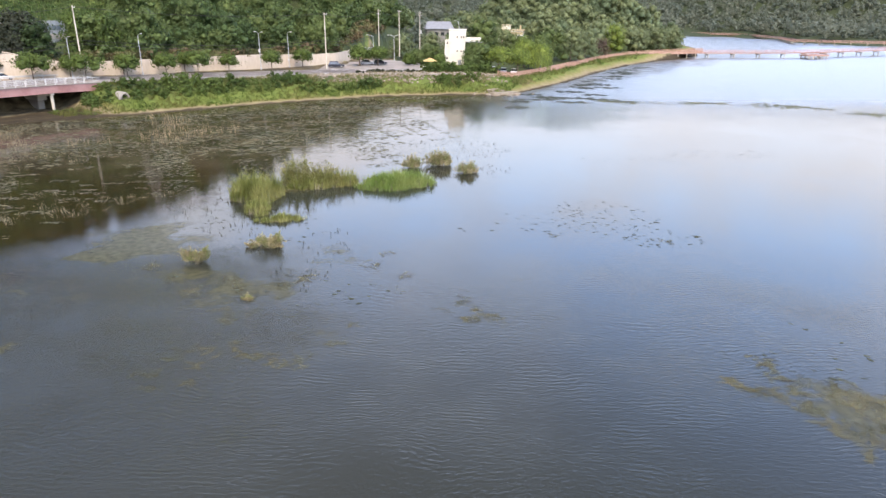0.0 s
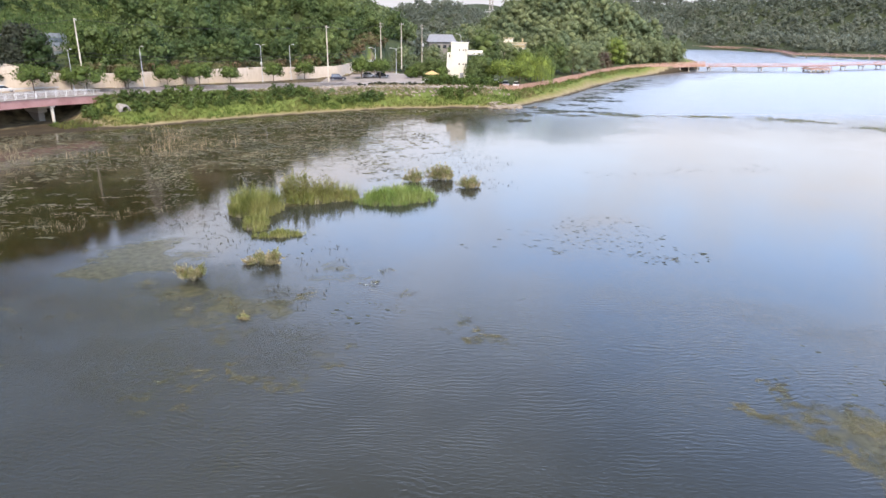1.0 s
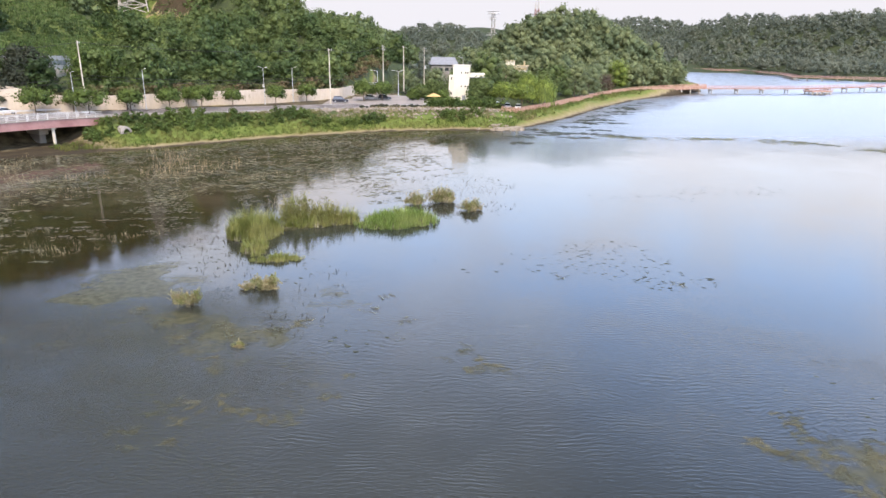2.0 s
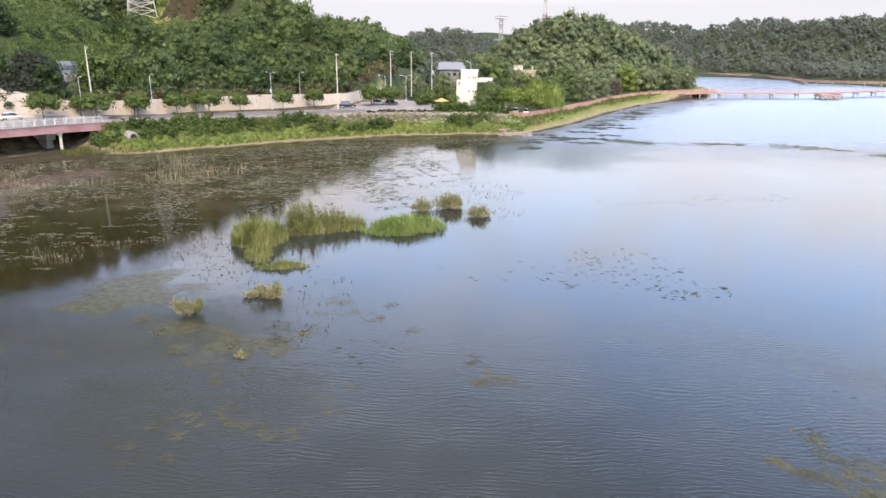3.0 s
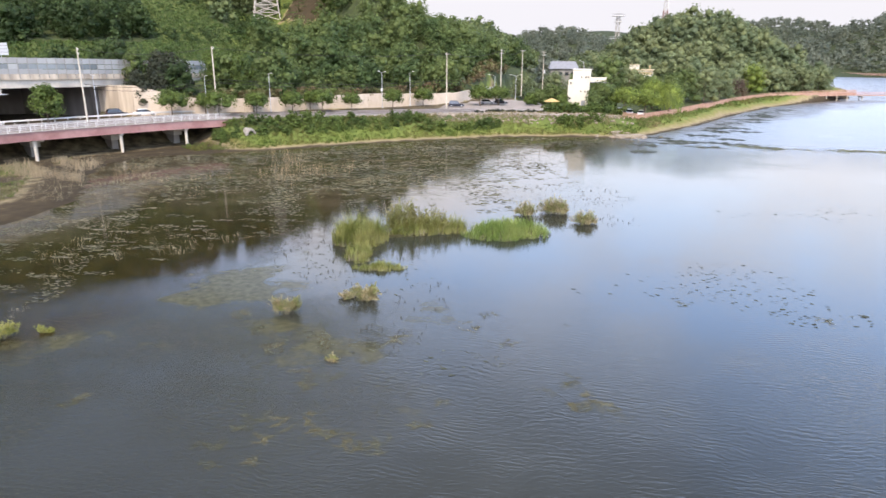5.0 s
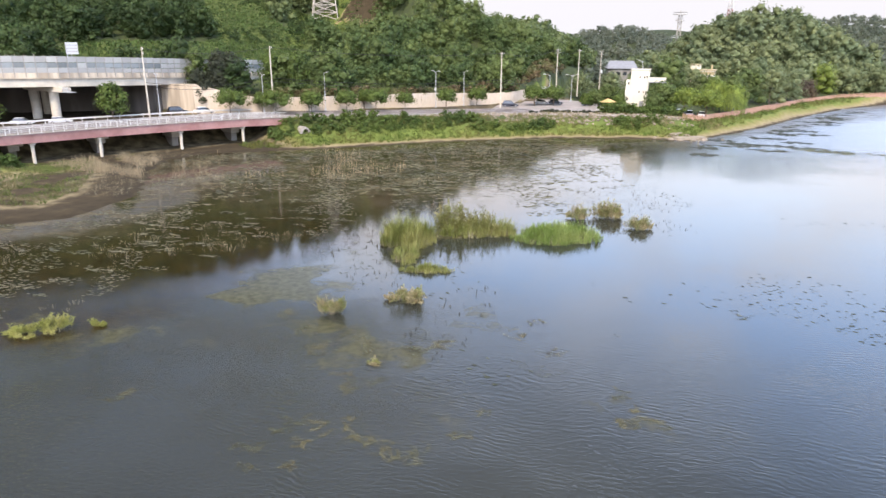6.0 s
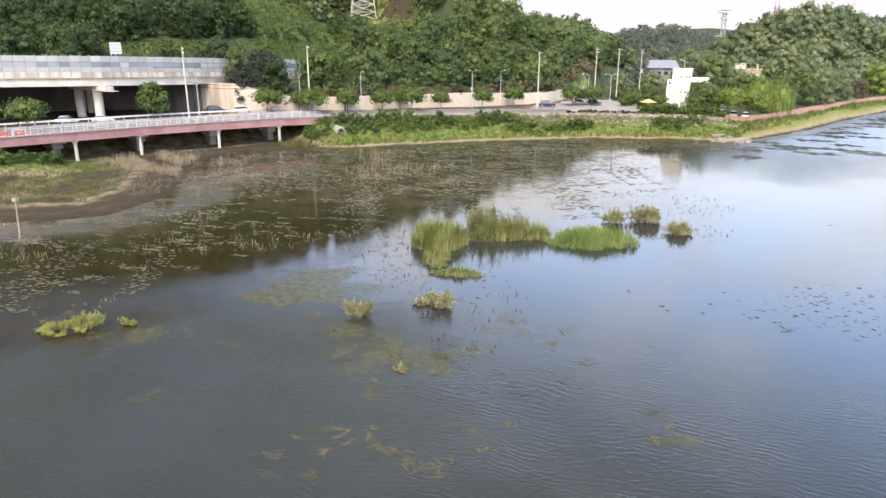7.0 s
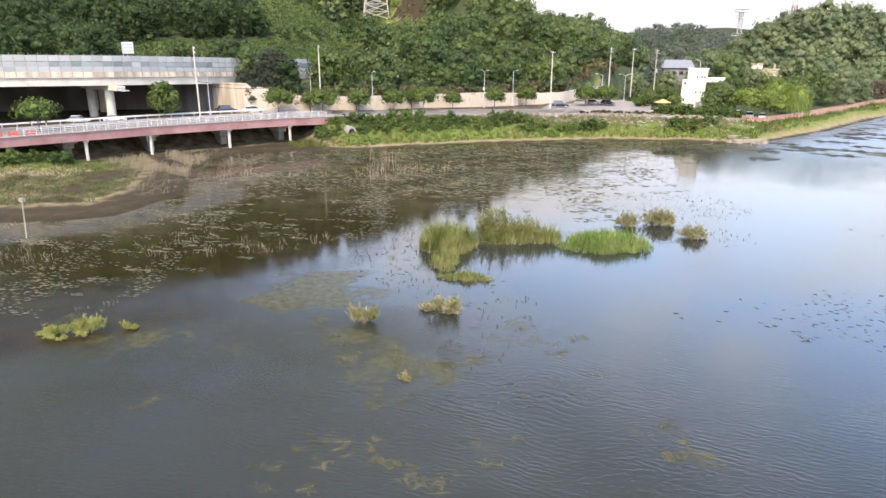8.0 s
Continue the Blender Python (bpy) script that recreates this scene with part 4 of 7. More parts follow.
HEART = lump()
T_NEAR = [lobes_tree(k, 11, 66, 0.36, 10, 4.6, 0.12) for k in range(7)]
T_FAR = [lobes_tree(20 + k, 8, 30, 0.52, 9.5, 4.8, 0.10, 0.6, 1.14, 0.85) for k in range(6)]
T_FARTHEST = [lobes_tree(40 + k, 5, 13, 1.0, 8.5, 5.0, 0.08) for k in range(4)]
T_SHRUB = [lobes_tree(60 + k, 4, 26, 0.22, 1.7, 1.2, 0.05) for k in range(5)]


def build_woods():
    def keep(lo, hi, far=False):
        def f(X, Y):
            e = WALL.info(X, Y)[0]; a = EDGE.info(X, Y)[0]; v, _, vs = VIA.info(X, Y)
            band = (e > lo) & (e < hi) & (Y < 322) if not far else ((e > lo) | (Y >= 322)) & (e < hi) & (e > 3)
            over = (v > -7) & (v < 39) & (vs < VIA.s[4] + 4)
            bare = in_saddle(X, Y) & (wobble(X, Y, 9.0, 3) < 0.75) | in_bare_soil(X, Y)
            ray = np.degrees(np.arctan2(X + 1, Y - 7))
            return band & (a > 0) & (X < -7) & ~in_meadow(X, Y) & ~within(VIADUCT_GAP, X, Y) & ~over & ~bare & (ray > -58) & (Y < 440)
        return f
    P = jitter_points(-230, 10, 100, 330, 6.9, 3, keep(3.2, 95))
    P[:, 2] -= 0.8
    P = np.concatenate([P, np.where(within(LOW_STAND, P[:, 0], P[:, 1]), 0.6, 1.0)[:, None]], 1)
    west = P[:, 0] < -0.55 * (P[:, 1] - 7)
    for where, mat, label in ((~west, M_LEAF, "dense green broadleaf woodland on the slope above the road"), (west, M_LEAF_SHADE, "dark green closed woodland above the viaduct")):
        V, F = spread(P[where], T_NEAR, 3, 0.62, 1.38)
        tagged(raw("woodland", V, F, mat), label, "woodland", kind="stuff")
    P = jitter_points(-400, 10, 120, 440, 7.1, 4, keep(95, 160, True))
    Q = jitter_points(-400, 10, 120, 440, 9.0, 15, keep(160, 262, True))
    P[:, 2] -= 0.8
    V, F = spread(P, T_FAR, 4, 0.78, 1.2)
    W, G = spread(Q, T_FARTHEST, 16, 0.9, 1.4)
    V, F = np.concatenate([V, W]), np.concatenate([F, G + len(V)])
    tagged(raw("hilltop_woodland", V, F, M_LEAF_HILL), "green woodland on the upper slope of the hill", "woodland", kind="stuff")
    P = jitter_points(-190, -80, 165, 345, 1.7, 14, lambda X, Y: (in_meadow(X, Y) | in_saddle(X, Y)) & (WALL.info(X, Y)[0] > 6) & (~in_bare_soil(X, Y) | (wobble(X, Y, 4.0, 5) > 0.0)))
    V, F = spread(P, [tuft(160 + k, 12, 0.75, 1.2, 0.30, 0.8) for k in range(4)], 14, 0.6, 1.4)
    tagged(raw("meadow_grass", V, F, M_MEADOW), "long green grass and kudzu covering an open slope", "grass", kind="stuff")
    P = jitter_points(-190, -70, 165, 345, 4.0, 24, lambda X, Y: (WALL.info(X, Y)[0] > 6) & (in_meadow(X, Y) & (wobble(X, Y, 11.0, 4) > 0.45) | in_saddle(X, Y) & ~in_bare_soil(X, Y) & (wobble(X, Y, 9.0, 4) > -0.25)))
    V, F = spread(P, T_SHRUB, 24, 0.6, 1.6)
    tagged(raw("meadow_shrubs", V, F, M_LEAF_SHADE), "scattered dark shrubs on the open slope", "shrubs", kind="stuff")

    def headland(X, Y):
        a = EDGE.info(X, Y)[0]; d = lake_distance(X, Y)
        r = np.sqrt(((X - 78) / 66) ** 2 + ((Y - 378) / 92) ** 2)
        return (a > 9) & (d > 7) & (r < 1) & (Y > 262 - 0.1 * X)
    P = jitter_points(0, 145, 230, 470, 6.2, 5, headland)
    P[:, 2] -= 0.8
    V, F = spread(P, T_FAR, 5, 0.7, 1.32)
    tagged(raw("headland_woodland", V, F, M_LEAF_HAZY), "rounded wooded headland reaching into the lake", "woodland", kind="stuff")

    def far(X, Y):
        d = lake_distance(X, Y)
        return (d > 5) & (X > 125) & (Y > 380) & (np.degrees(np.arctan2(X, Y)) < 47)
    P = jitter_points(125, 640, 380, 800, 9.8, 6, far)
    P = np.concatenate([P, jitter_points(150, 400, 800, 950, 11.0, 9, far)])
    P[:, 2] -= 0.8
    V, F = spread(P, T_FARTHEST, 6, 0.85, 1.3, 0.2)
    tagged(raw("far_woodland", V, F, M_LEAF_HAZIEST), "wooded hills beyond the lake, haze put into the leaf colour", "woodland", kind="stuff")

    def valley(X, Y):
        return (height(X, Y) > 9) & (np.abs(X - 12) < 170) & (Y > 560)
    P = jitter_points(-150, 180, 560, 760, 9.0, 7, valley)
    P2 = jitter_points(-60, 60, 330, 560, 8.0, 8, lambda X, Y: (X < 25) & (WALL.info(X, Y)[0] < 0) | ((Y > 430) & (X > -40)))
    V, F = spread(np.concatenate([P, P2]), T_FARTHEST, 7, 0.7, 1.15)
    tagged(raw("valley_woodland", V, F, M_LEAF_HAZIEST), "woodland filling the valley and a far hill", "woodland", kind="stuff")


def tree(name, x, y, h, r, mat, label, seed, lobes=12, cards=90, leaf=0.3, base=0.3, group="", z=None, category="tree", trunk=0.14):
    z = zat(x, y) if z is None else z
    t = empty(name, Matrix.Translation((x, y, z)), label, category, group)
    rnd = random.Random(seed)
    bm = bmesh.new()
    top = Vector((rnd.uniform(-0.2, 0.2), rnd.uniform(-0.2, 0.2), h * 0.62))
    fork = Vector((0, 0, h * max(0.22, base * 0.8)))
    tube(bm, (0, 0, -0.2), fork, trunk * 1.2, trunk * 0.85)
    tube(bm, fork, top, trunk * 0.85, trunk * 0.3)
    for i in range(5):
        a = i * 1.26 + rnd.uniform(-0.4, 0.4)
        k = fork.lerp(top, rnd.uniform(0.0, 0.6))
        tube(bm, k, k + Vector((math.cos(a) * r * 0.6, math.sin(a) * r * 0.6, h * rnd.uniform(0.18, 0.32))), trunk * 0.5, trunk * 0.15, 6)
    part("trunk", bm, M_TRUNK, t)
    V, F = lobes_tree(seed, lobes, int(cards * 1.3), leaf, h, r, base, 0.5, 1.2)
    raw("crown", V, F, mat, t)
    return t


def build_bank():
    """Shrubs and grass on the bank below the road."""
    def shrubs(X, Y):
        a, _, arc = EDGE.info(X, Y); d = lake_distance(X, Y)
        dense = wobble(X, Y, 7.0, 1.5)
        left = (arc > S_BRIDGE - 3) & (arc < EDGE.s[11])
        k = d / np.maximum(d - a, 0.1)
        low = (X < -30) & (k > 0.52) & (k < 0.97) & ~((np.abs(0.84 * (X + 64.4) + 0.54 * (Y - 141.9)) < 2.2) & (np.abs(0.54 * (X + 64.4) - 0.84 * (Y - 141.9) - 2.2) < 3.4)) & (dense > -0.35)
        mid = (X >= -30) & (k > 0.4) & (k < 0.85) & (dense > 0.4)
        end = (arc < EDGE.s[1] + 9) & (a > -6) & (a < -0.8) & (Y > 70) & (dense > -0.5)
        return (a < -0.6) & (d > 4) & (left & (low | mid) | end)
    P = jitter_points(-115, 25, 70, 190, 1.25, 11, shrubs)
    V, F = spread(P, T_SHRUB, 11, 0.35, 1.2)
    tagged(raw("bank_shrubs", V, F, M_SHRUB), "dense dark green shrubs on the bank below the road", "shrubs", kind="stuff")

    def grass(X, Y):
        a, _, arc = EDGE.info(X, Y); d = lake_distance(X, Y)
        return (a < 0.0) & (d > 2.2 + 2.0 * sstep(15, 30, X) + 0.8 * wobble(X, Y, 3)) & (arc > S_BRIDGE - 9) & (arc < EDGE.s[-2]) & (X < 120) & ~((a > -4.6) & (arc > EDGE.s[8] - 2) & (arc < EDGE.s[11] + 4) & (wobble(X, Y, 3.0, 4) > -0.6))
    P = jitter_points(-90, 120, 112, 305, 0.8, 12, grass)
    V, F = spread(P, [tuft(70 + k, 12, 0.55, 0.42, 0.07) for k in range(4)], 12, 0.6, 1.5)
    tagged(raw("bank_grass", V, F, M_GRASS), "long green and straw-coloured grass on the lake bank", "grass", kind="stuff")

    def dry(X, Y):
        a, _, arc = EDGE.info(X, Y); d = lake_distance(X, Y)
        return (a > -5.2) & (a < 7) & (d > 3.5) & (arc > EDGE.s[8] - 4) & (arc < EDGE.s[12] + 6) & (wobble(X, Y, 4.0, 6) > -0.3) & ((a < -0.5) | (arc > EDGE.s[9]) & (a > 3.2))
    P = jitter_points(-40, 40, 165, 215, 0.75, 17, dry)
    V, F = spread(P, [tuft(75 + k, 12, 0.6, 0.42, 0.06) for k in range(4)], 17, 0.6, 1.4)
    tagged(raw("dry_grass", V, F, M_DRYGRASS), "straw-brown dry grass among boulders at the top of the bank", "grass", kind="stuff")

    def foot(X, Y):
        e, _, arc = WALL.info(X, Y); a = EDGE.info(X, Y)[0]
        return (e > 0.9) & (e < 5.5) & (a > 8) & (arc > WALL.s[4] + 3) & (arc < WALL.s[13])
    P = jitter_points(-100, 0, 140, 300, 2.0, 18, foot)
    V, F = spread(P, T_SHRUB, 18, 0.6, 1.7)
    tagged(raw("slope_shrubs", V, F, M_FOOT), "mixed green and brownish shrubs above the retaining wall", "shrubs", kind="stuff")

    def mudgrass(X, Y):
        a, _, arc = EDGE.info(X, Y); d = lake_distance(X, Y)
        g = sstep(EDGE.s[2] + 4, EDGE.s[2] - 8, arc) * (a > -13 + 3 * wobble(X, Y, 5.0, 5))
        return (a < -0.5) & (d > 3) & (arc < EDGE.s[3]) & ((wobble(X, Y, 2.6, 4) + 0.6 * wobble(X, Y, 6.5, 2) > -0.1 - 1.6 * g)) & (np.abs(CREEK.info(X, Y)[0]) > 1.8) & (d > 9)
    P = jitter_points(-125, -70, 55, 120, 0.68, 13, mudgrass)
    V, F = spread(P, [tuft(70 + k, 11, 0.34, 0.45, 0.06) for k in range(4)], 13, 0.5, 1.4)
    tagged(raw("mud_grass", V, F, M_MUDGRASS), "patchy green grass spreading over the mud flat", "grass", kind="stuff")


def tuft(seed, blades, h, r, w, lean=0.35):
    """Blades that rise from a small circle, each two quads with a bend, as four-cornered faces."""
    q = np.random.RandomState(seed)
    V, F = [], []
    for i in range(blades):
        a, rr = q.uniform(0, 6.28), r * np.sqrt(q.uniform())
        b = np.array([rr * np.cos(a), rr * np.sin(a), 0.0])
        la = q.uniform(0, 6.28); l = q.uniform(0.1, 1.0) * lean * h
        hh = h * q.uniform(0.55, 1.1)
        t = np.array([np.cos(la) * l, np.sin(la) * l, hh])
        m = b + t * np.array([0.35, 0.35, 0.6])
        s = np.array([-np.sin(la), np.cos(la), 0]) * w * 0.5
        k = len(V)
        V += [b - s, b + s, m - s * 0.9, m + s * 0.9, b + t - s * 0.25, b + t + s * 0.25]
        F += [[k, k + 1, k + 3, k + 2], [k + 2, k + 3, k + 5, k + 4]]
    return np.array(V), np.array(F)


# ---- reed islands ----
def reed_bed(name, label, outline, n, h, mat, seed, blades=12, w=0.05):
    """A clump of reeds standing in the water inside an ellipse (x, y, rx, ry, turn)."""
    x, y, rx, ry, turn = outline
    t = empty(name, Matrix.Translation((x, y, 0)), label, "reeds", "reed islands")
    r = np.random.RandomState(seed)
    P = []
    c, s = np.cos(radians(turn)), np.sin(radians(turn))
    while len(P) < n:
        u, v = r.uniform(-1, 1, 2)
        if u * u + v * v > 1 or 0.65 * np.sin(u * 5 + seed) * np.cos(v * 4 + seed) > 1.15 - (u * u + v * v):
            continue
        X, Y = u * rx * c - v * ry * s, u * rx * s + v * ry * c
        hump = 1.15 - 0.72 * (u * u + v * v) + 0.34 * np.sin(7 * u + seed) * np.cos(6 * v)
        P.append((X, Y, -0.05, max(0.4, hump)))
    T = [tuft(seed * 7 + k, blades, h, 0.28, w, 0.62) for k in range(4)]
    V, F = spread(P, T, seed, 0.8, 1.15)
    tagged(raw("foliage", V, F, mat, t), kind="stuff")
    P2 = [(p[0], p[1], p[2], p[3]) for p in P[:: 3]]
    V, F = spread(P2, [tuft(seed * 5 + k, 10, h * 0.42, 0.4, w * 1.2, 0.9) for k in range(3)], seed + 1, 0.8, 1.2)
    tagged(raw("thatch", V, F, M_STEM, t, "straw-coloured dead leaves at the foot"), kind="stuff")
    return t


def bush_in_water(label, x, y, r, h, seed, mat, airy=True):
    """A loose, spiky bush: many thin leafy wands fanning out over bare pale stems."""
    t = empty("marsh_bush", Matrix.Translation((x, y, 0)), label, "bush", "marsh bushes")
    q = np.random.RandomState(seed)
    sprays = [(q.uniform(0, 6.28), q.uniform(0.1, 1.0), q.uniform(0.3, 1.1)) for k in range(int(4 + 3 * r))]
    V, F, SV, SF = [], [], [], []
    for k in range(int((min(80, 90 * r) + 75 * r) * min(1.0, 2 * r ** 1.5) * (0.62 if airy else 1.0))):
        a, w = q.uniform(0, 6.28), np.sqrt(q.uniform())
        if airy:
            c = sprays[q.randint(len(sprays))]
            a, w = c[0] + q.normal() * 0.35, min(1.0, abs(c[1] + q.normal() * 0.16))
        clump = 1.0 + 0.35 * math.sin(3 * a + seed) + 0.2 * math.sin(7 * a + 2 * seed)
        foot = np.array([r * 0.72 * clump * w * math.cos(a), r * 0.42 * clump * w * math.sin(a), -0.08])
        lean = q.uniform(0.2, 0.9)
        tip = foot + np.array([math.cos(a) * r * 0.5 * lean + q.normal() * 0.15, math.sin(a) * r * 0.35 * lean + q.normal() * 0.15, h * (c[2] * q.uniform(0.6, 1.1) if airy else q.uniform(0.35, 1.15) * (1.05 - 0.6 * w * w))])
        side = np.array([-math.sin(a), math.cos(a), 0.0]) * 0.014
        n = len(SV); SV += [foot - side, foot + side, tip + side * 0.5, tip - side * 0.5]; SF.append([n, n + 1, n + 2, n + 3])
        for j in range(26):
            u = q.uniform(0.35, 1.0)
            p = foot + (tip - foot) * u
            d = q.normal(size=3) * (0.55, 0.55, 0.4) + (tip - foot) / h * 0.75; d /= np.linalg.norm(d)
            l = q.uniform(0.10, 0.30) * (1.0 + 0.5 * max(0.0, r - 1.0)); s_ = np.cross(d, q.normal(size=3)); s_ = s_ / np.linalg.norm(s_) * l * 0.09
            n = len(V); V += [p, p + d * l * 0.5 + s_, p + d * l, p + d * l * 0.5 - s_]; F.append([n, n + 1, n + 2, n + 3])
    tagged(raw("foliage", np.array(V), np.array(F), mat, t), kind="stuff")
    tagged(raw("undergrowth", np.array(SV), np.array(SF), M_STEM, t, "bare straw-coloured stems"), kind="stuff")
    return t


def build_islands():
    reed_bed("reed_bed", "tall yellow-green reeds standing in the lake", (-21.0, 73.0, 3.3, 3.8, 15), 360, 2.1, M_REED_OLD, 3)
    bush_in_water("large rounded yellow-olive willow bush on the reed island", -16.7, 77.8, 2.3, 3.5, 21, M_OLIVE, False)
    bush_in_water("leafy olive willow bush beside a larger one on the island", -13.6, 78.3, 2.0, 2.7, 22, M_OLIVE, False)
    reed_bed("reed_bed", "low fringe of olive reeds round the willow bushes", (-14.6, 77.0, 4.4, 1.6, 14), 130, 1.35, M_REED_OLD, 4)
    reed_bed("reed_bed", "bright green cattail bed standing in the lake", (-4.7, 78.2, 5.3, 3.5, 14), 460, 1.45, M_REED, 5)
    reed_bed("reed_bed", "thin fringe of pale reeds between two larger clumps", (-10.9, 78.2, 1.7, 1.3, 0), 50, 1.6, M_REED_OLD, 6)
    reed_bed("reed_bed", "narrow strip of yellow-green reeds trailing off the island", (-19.6, 67.4, 1.5, 3.4, 14), 90, 1.15, M_REED_OLD, 7)
    reed_bed("reed_bed", "low flattened reeds on a mud spit", (-16.4, 63.4, 2.7, 1.1, 6), 100, 0.62, M_REED_OLD, 8)
    bush_in_water("dense yellow-green marsh bush standing in the lake", 1.2, 89.2, 1.9, 2.2, 11, M_MARSH, False)
    bush_in_water("small yellow-green marsh bush in the lake", -2.6, 87.6, 1.2, 1.8, 12, M_MARSH, False)
    bush_in_water("low straw-tinted marsh bush in the lake", 4.7, 84.4, 1.3, 1.6, 13, M_MARSH, False)
    bush_in_water("bushy pale marsh plant with dead stems", -21.2, 51.2, 1.45, 1.35, 14, M_MARSH)
    bush_in_water("spreading straw-coloured marsh plant in the lake", -15.8, 55.2, 1.9, 1.15, 15, M_MARSH)
    bush_in_water("small sprig of marsh plant in open water", -15.1, 43.5, 0.42, 0.4, 16, M_MARSH)
    bush_in_water("fresh yellow-green willow bush in shallow water", -42.2, 41.9, 1.25, 1.1, 17, M_WILLOW)
    bush_in_water("fresh yellow-green willow bush beside a lower one", -40.5, 43.0, 1.25, 1.25, 18, M_WILLOW)
    bush_in_water("tiny green willow sprig in shallow water", -38.0, 44.6, 0.55, 0.6, 19, M_WILLOW)


# ---- poles, lamps and wires ----
def utility_pole(x, y, z, top, label, arms=1, box_at=0.0, heading=40):
    p = empty("utility_pole", Matrix.Translation((x, y, z)) @ Matrix.Rotation(radians(heading), 4, "Z"), label, "utility pole", "utility poles")
    h = top - z
    b = bmesh.new(); tube(b, (0, 0, -0.5), (0, 0, h), 0.20, 0.12, 12); part("shaft", b, M_CONC, p)
    for k in range(arms):
        zz = h - 0.5 - 0.9 * k
        b = bmesh.new(); box(b, (0.1, 2.2, 0.1), (0.2, 0, zz)); part("crossarm", b, M_GALV, p)
        for yy in (-0.95, 0.0, 0.95):
            b = bmesh.new(); tube(b, (0.2, yy, zz + 0.05), (0.2, yy, zz + 0.35), 0.06, 0.04, 8); part("insulator", b, M_WHITE, p)
    if box_at:
        b = bmesh.new(); tube(b, (0.5, 0, box_at), (0.5, 0, box_at + 1.1), 0.32, n=12); part("transformer", b, M_GALV, p)
        b = bmesh.new(); box(b, (0.7, 1.6, 0.1), (0.4, 0, box_at - 0.06)); part("bracket", b, M_GALV, p)
    return p


def street_lamp(x, y, z, h, heading, double=False, box_at=0.0):
    p = empty("street_lamp", Matrix.Translation((x, y, z)) @ Matrix.Rotation(radians(heading), 4, "Z"), "slim grey street lamp beside the road", "street lamp", "street lamps")
    b = bmesh.new(); tube(b, (0, 0, 0), (0, 0, h - 0.3), 0.11, 0.06, 10); part("pole", b, M_GALV, p)
    b = bmesh.new(); tube(b, (0, 0, 0), (0, 0, 0.6), 0.2, 0.2, 10); part("base", b, M_GALV, p)
    for sgn in ((-1, 1) if double else (-1,)):
        b = bmesh.new(); tube(b, (0, 0, h - 0.45), (0.9 * sgn, 0, h - 0.1), 0.045, 0.04, 8); tube(b, (0.9 * sgn, 0, h - 0.1), (1.5 * sgn, 0, h - 0.02), 0.04, 0.035, 8)
        part("arm", b, M_GALV, p)
        b = bmesh.new(); box(b, (0.75, 0.3, 0.14), (1.8 * sgn, 0, h)); part("lamp_head", b, M_WHITE, p, bevel=0.03)
    if box_at:
        b = bmesh.new(); box(b, (0.5, 0.35, 0.8), (0.25, 0, box_at)); part("cabinet", b, M_WHITE, p, bevel=0.02)
    return p


def wire(a, b, sag=1.0, r=0.045):
    a, b = Vector(a), Vector(b)
    n = 14
    bm = bmesh.new()
    pts = [a.lerp(b, i / n) + Vector((0, 0, -4 * sag * (i / n) * (1 - i / n))) for i in range(n + 1)]
    side = (b - a).cross(Vector((0, 0, 1))).normalized() * r
    rings = [[bm.verts.new(p + o) for o in (side, Vector((0, 0, r)), -side, Vector((0, 0, -r)))] for p in pts]
    for u, v in zip(rings, rings[1:]):
        for i in range(4):
            bm.faces.new((u[i], u[(i + 1) % 4], v[(i + 1) % 4], v[i]))
    return tagged(part("overhead_wire", bm, M_TYRE), "thin black overhead wire slung between poles", "wire", "overhead wires")


POLES = [(-97.5, 134.5, 5.7, 20.6), (-78.6, 156.2, 5.4, 20.9), (-27.8, 193.0, 4.4, 19.5), (-14.9, 231.3, 4.9, 20.3), (-8.2, 239.0, 5.2, 20.2)]


def build_poles():
    for k, (x, y, z, top) in enumerate(POLES):
        utility_pole(x, y, z, top, "tall pale concrete utility pole beside the road", 2 if k in (3, 0) else 1)
    x, y = -1.0, 262.0
    utility_pole(x, y, zat(x, y), 19.6, "concrete utility pole carrying a transformer", 2, 9.0)
    for a, b in zip(POLES, POLES[1:]):
        for up in (-0.3, -7.4, -8.2):
            wire((a[0], a[1], a[3] + up), (b[0], b[1], b[3] + up), 1.3)
    for x, y, z, top, dbl, bx in ((-79.8, 153.6, 5.4, 14.4, False, 0), (-68.4, 164.4, 5.1, 14.7, False, 0), (-44.8, 186, 4.6, 14.5, True, 5.0), (-38.8, 195.4, 4.5, 14.3, False, 2.0),
                                  (-97.0, 137.6, 5.7, 14.9, True, 0), (-15.6, 212, 4.3, 13.0, False, 0), (-9.5, 222, 4.4, 12.6, True, 0)):
        street_lamp(x, y, z, top - z, WALL.heading(WALL.s[7]) + 90 if x < -30 else 20, dbl, bx)


# ---- lattice towers ----
def lattice(bm, z0, z1, w0, w1, steps, r):
    def ring(k):
        t = k / steps
        w = (w0 + (w1 - w0) * t) / 2
        return [Vector((sx * w, sy * w, z0 + (z1 - z0) * t)) for sx, sy in ((-1, -1), (1, -1), (1, 1), (-1, 1))]
    for k in range(steps):
        a, b = ring(k), ring(k + 1)
        for i in range(4):
            j = (i + 1) % 4
            tube(bm, a[i], b[i], r, r, 4)
            tube(bm, a[i], b[j], r * 0.6, r * 0.6, 4); tube(bm, a[j], b[i], r * 0.6, r * 0.6, 4)
            tube(bm, b[i], b[j], r * 0.6, r * 0.6, 4)


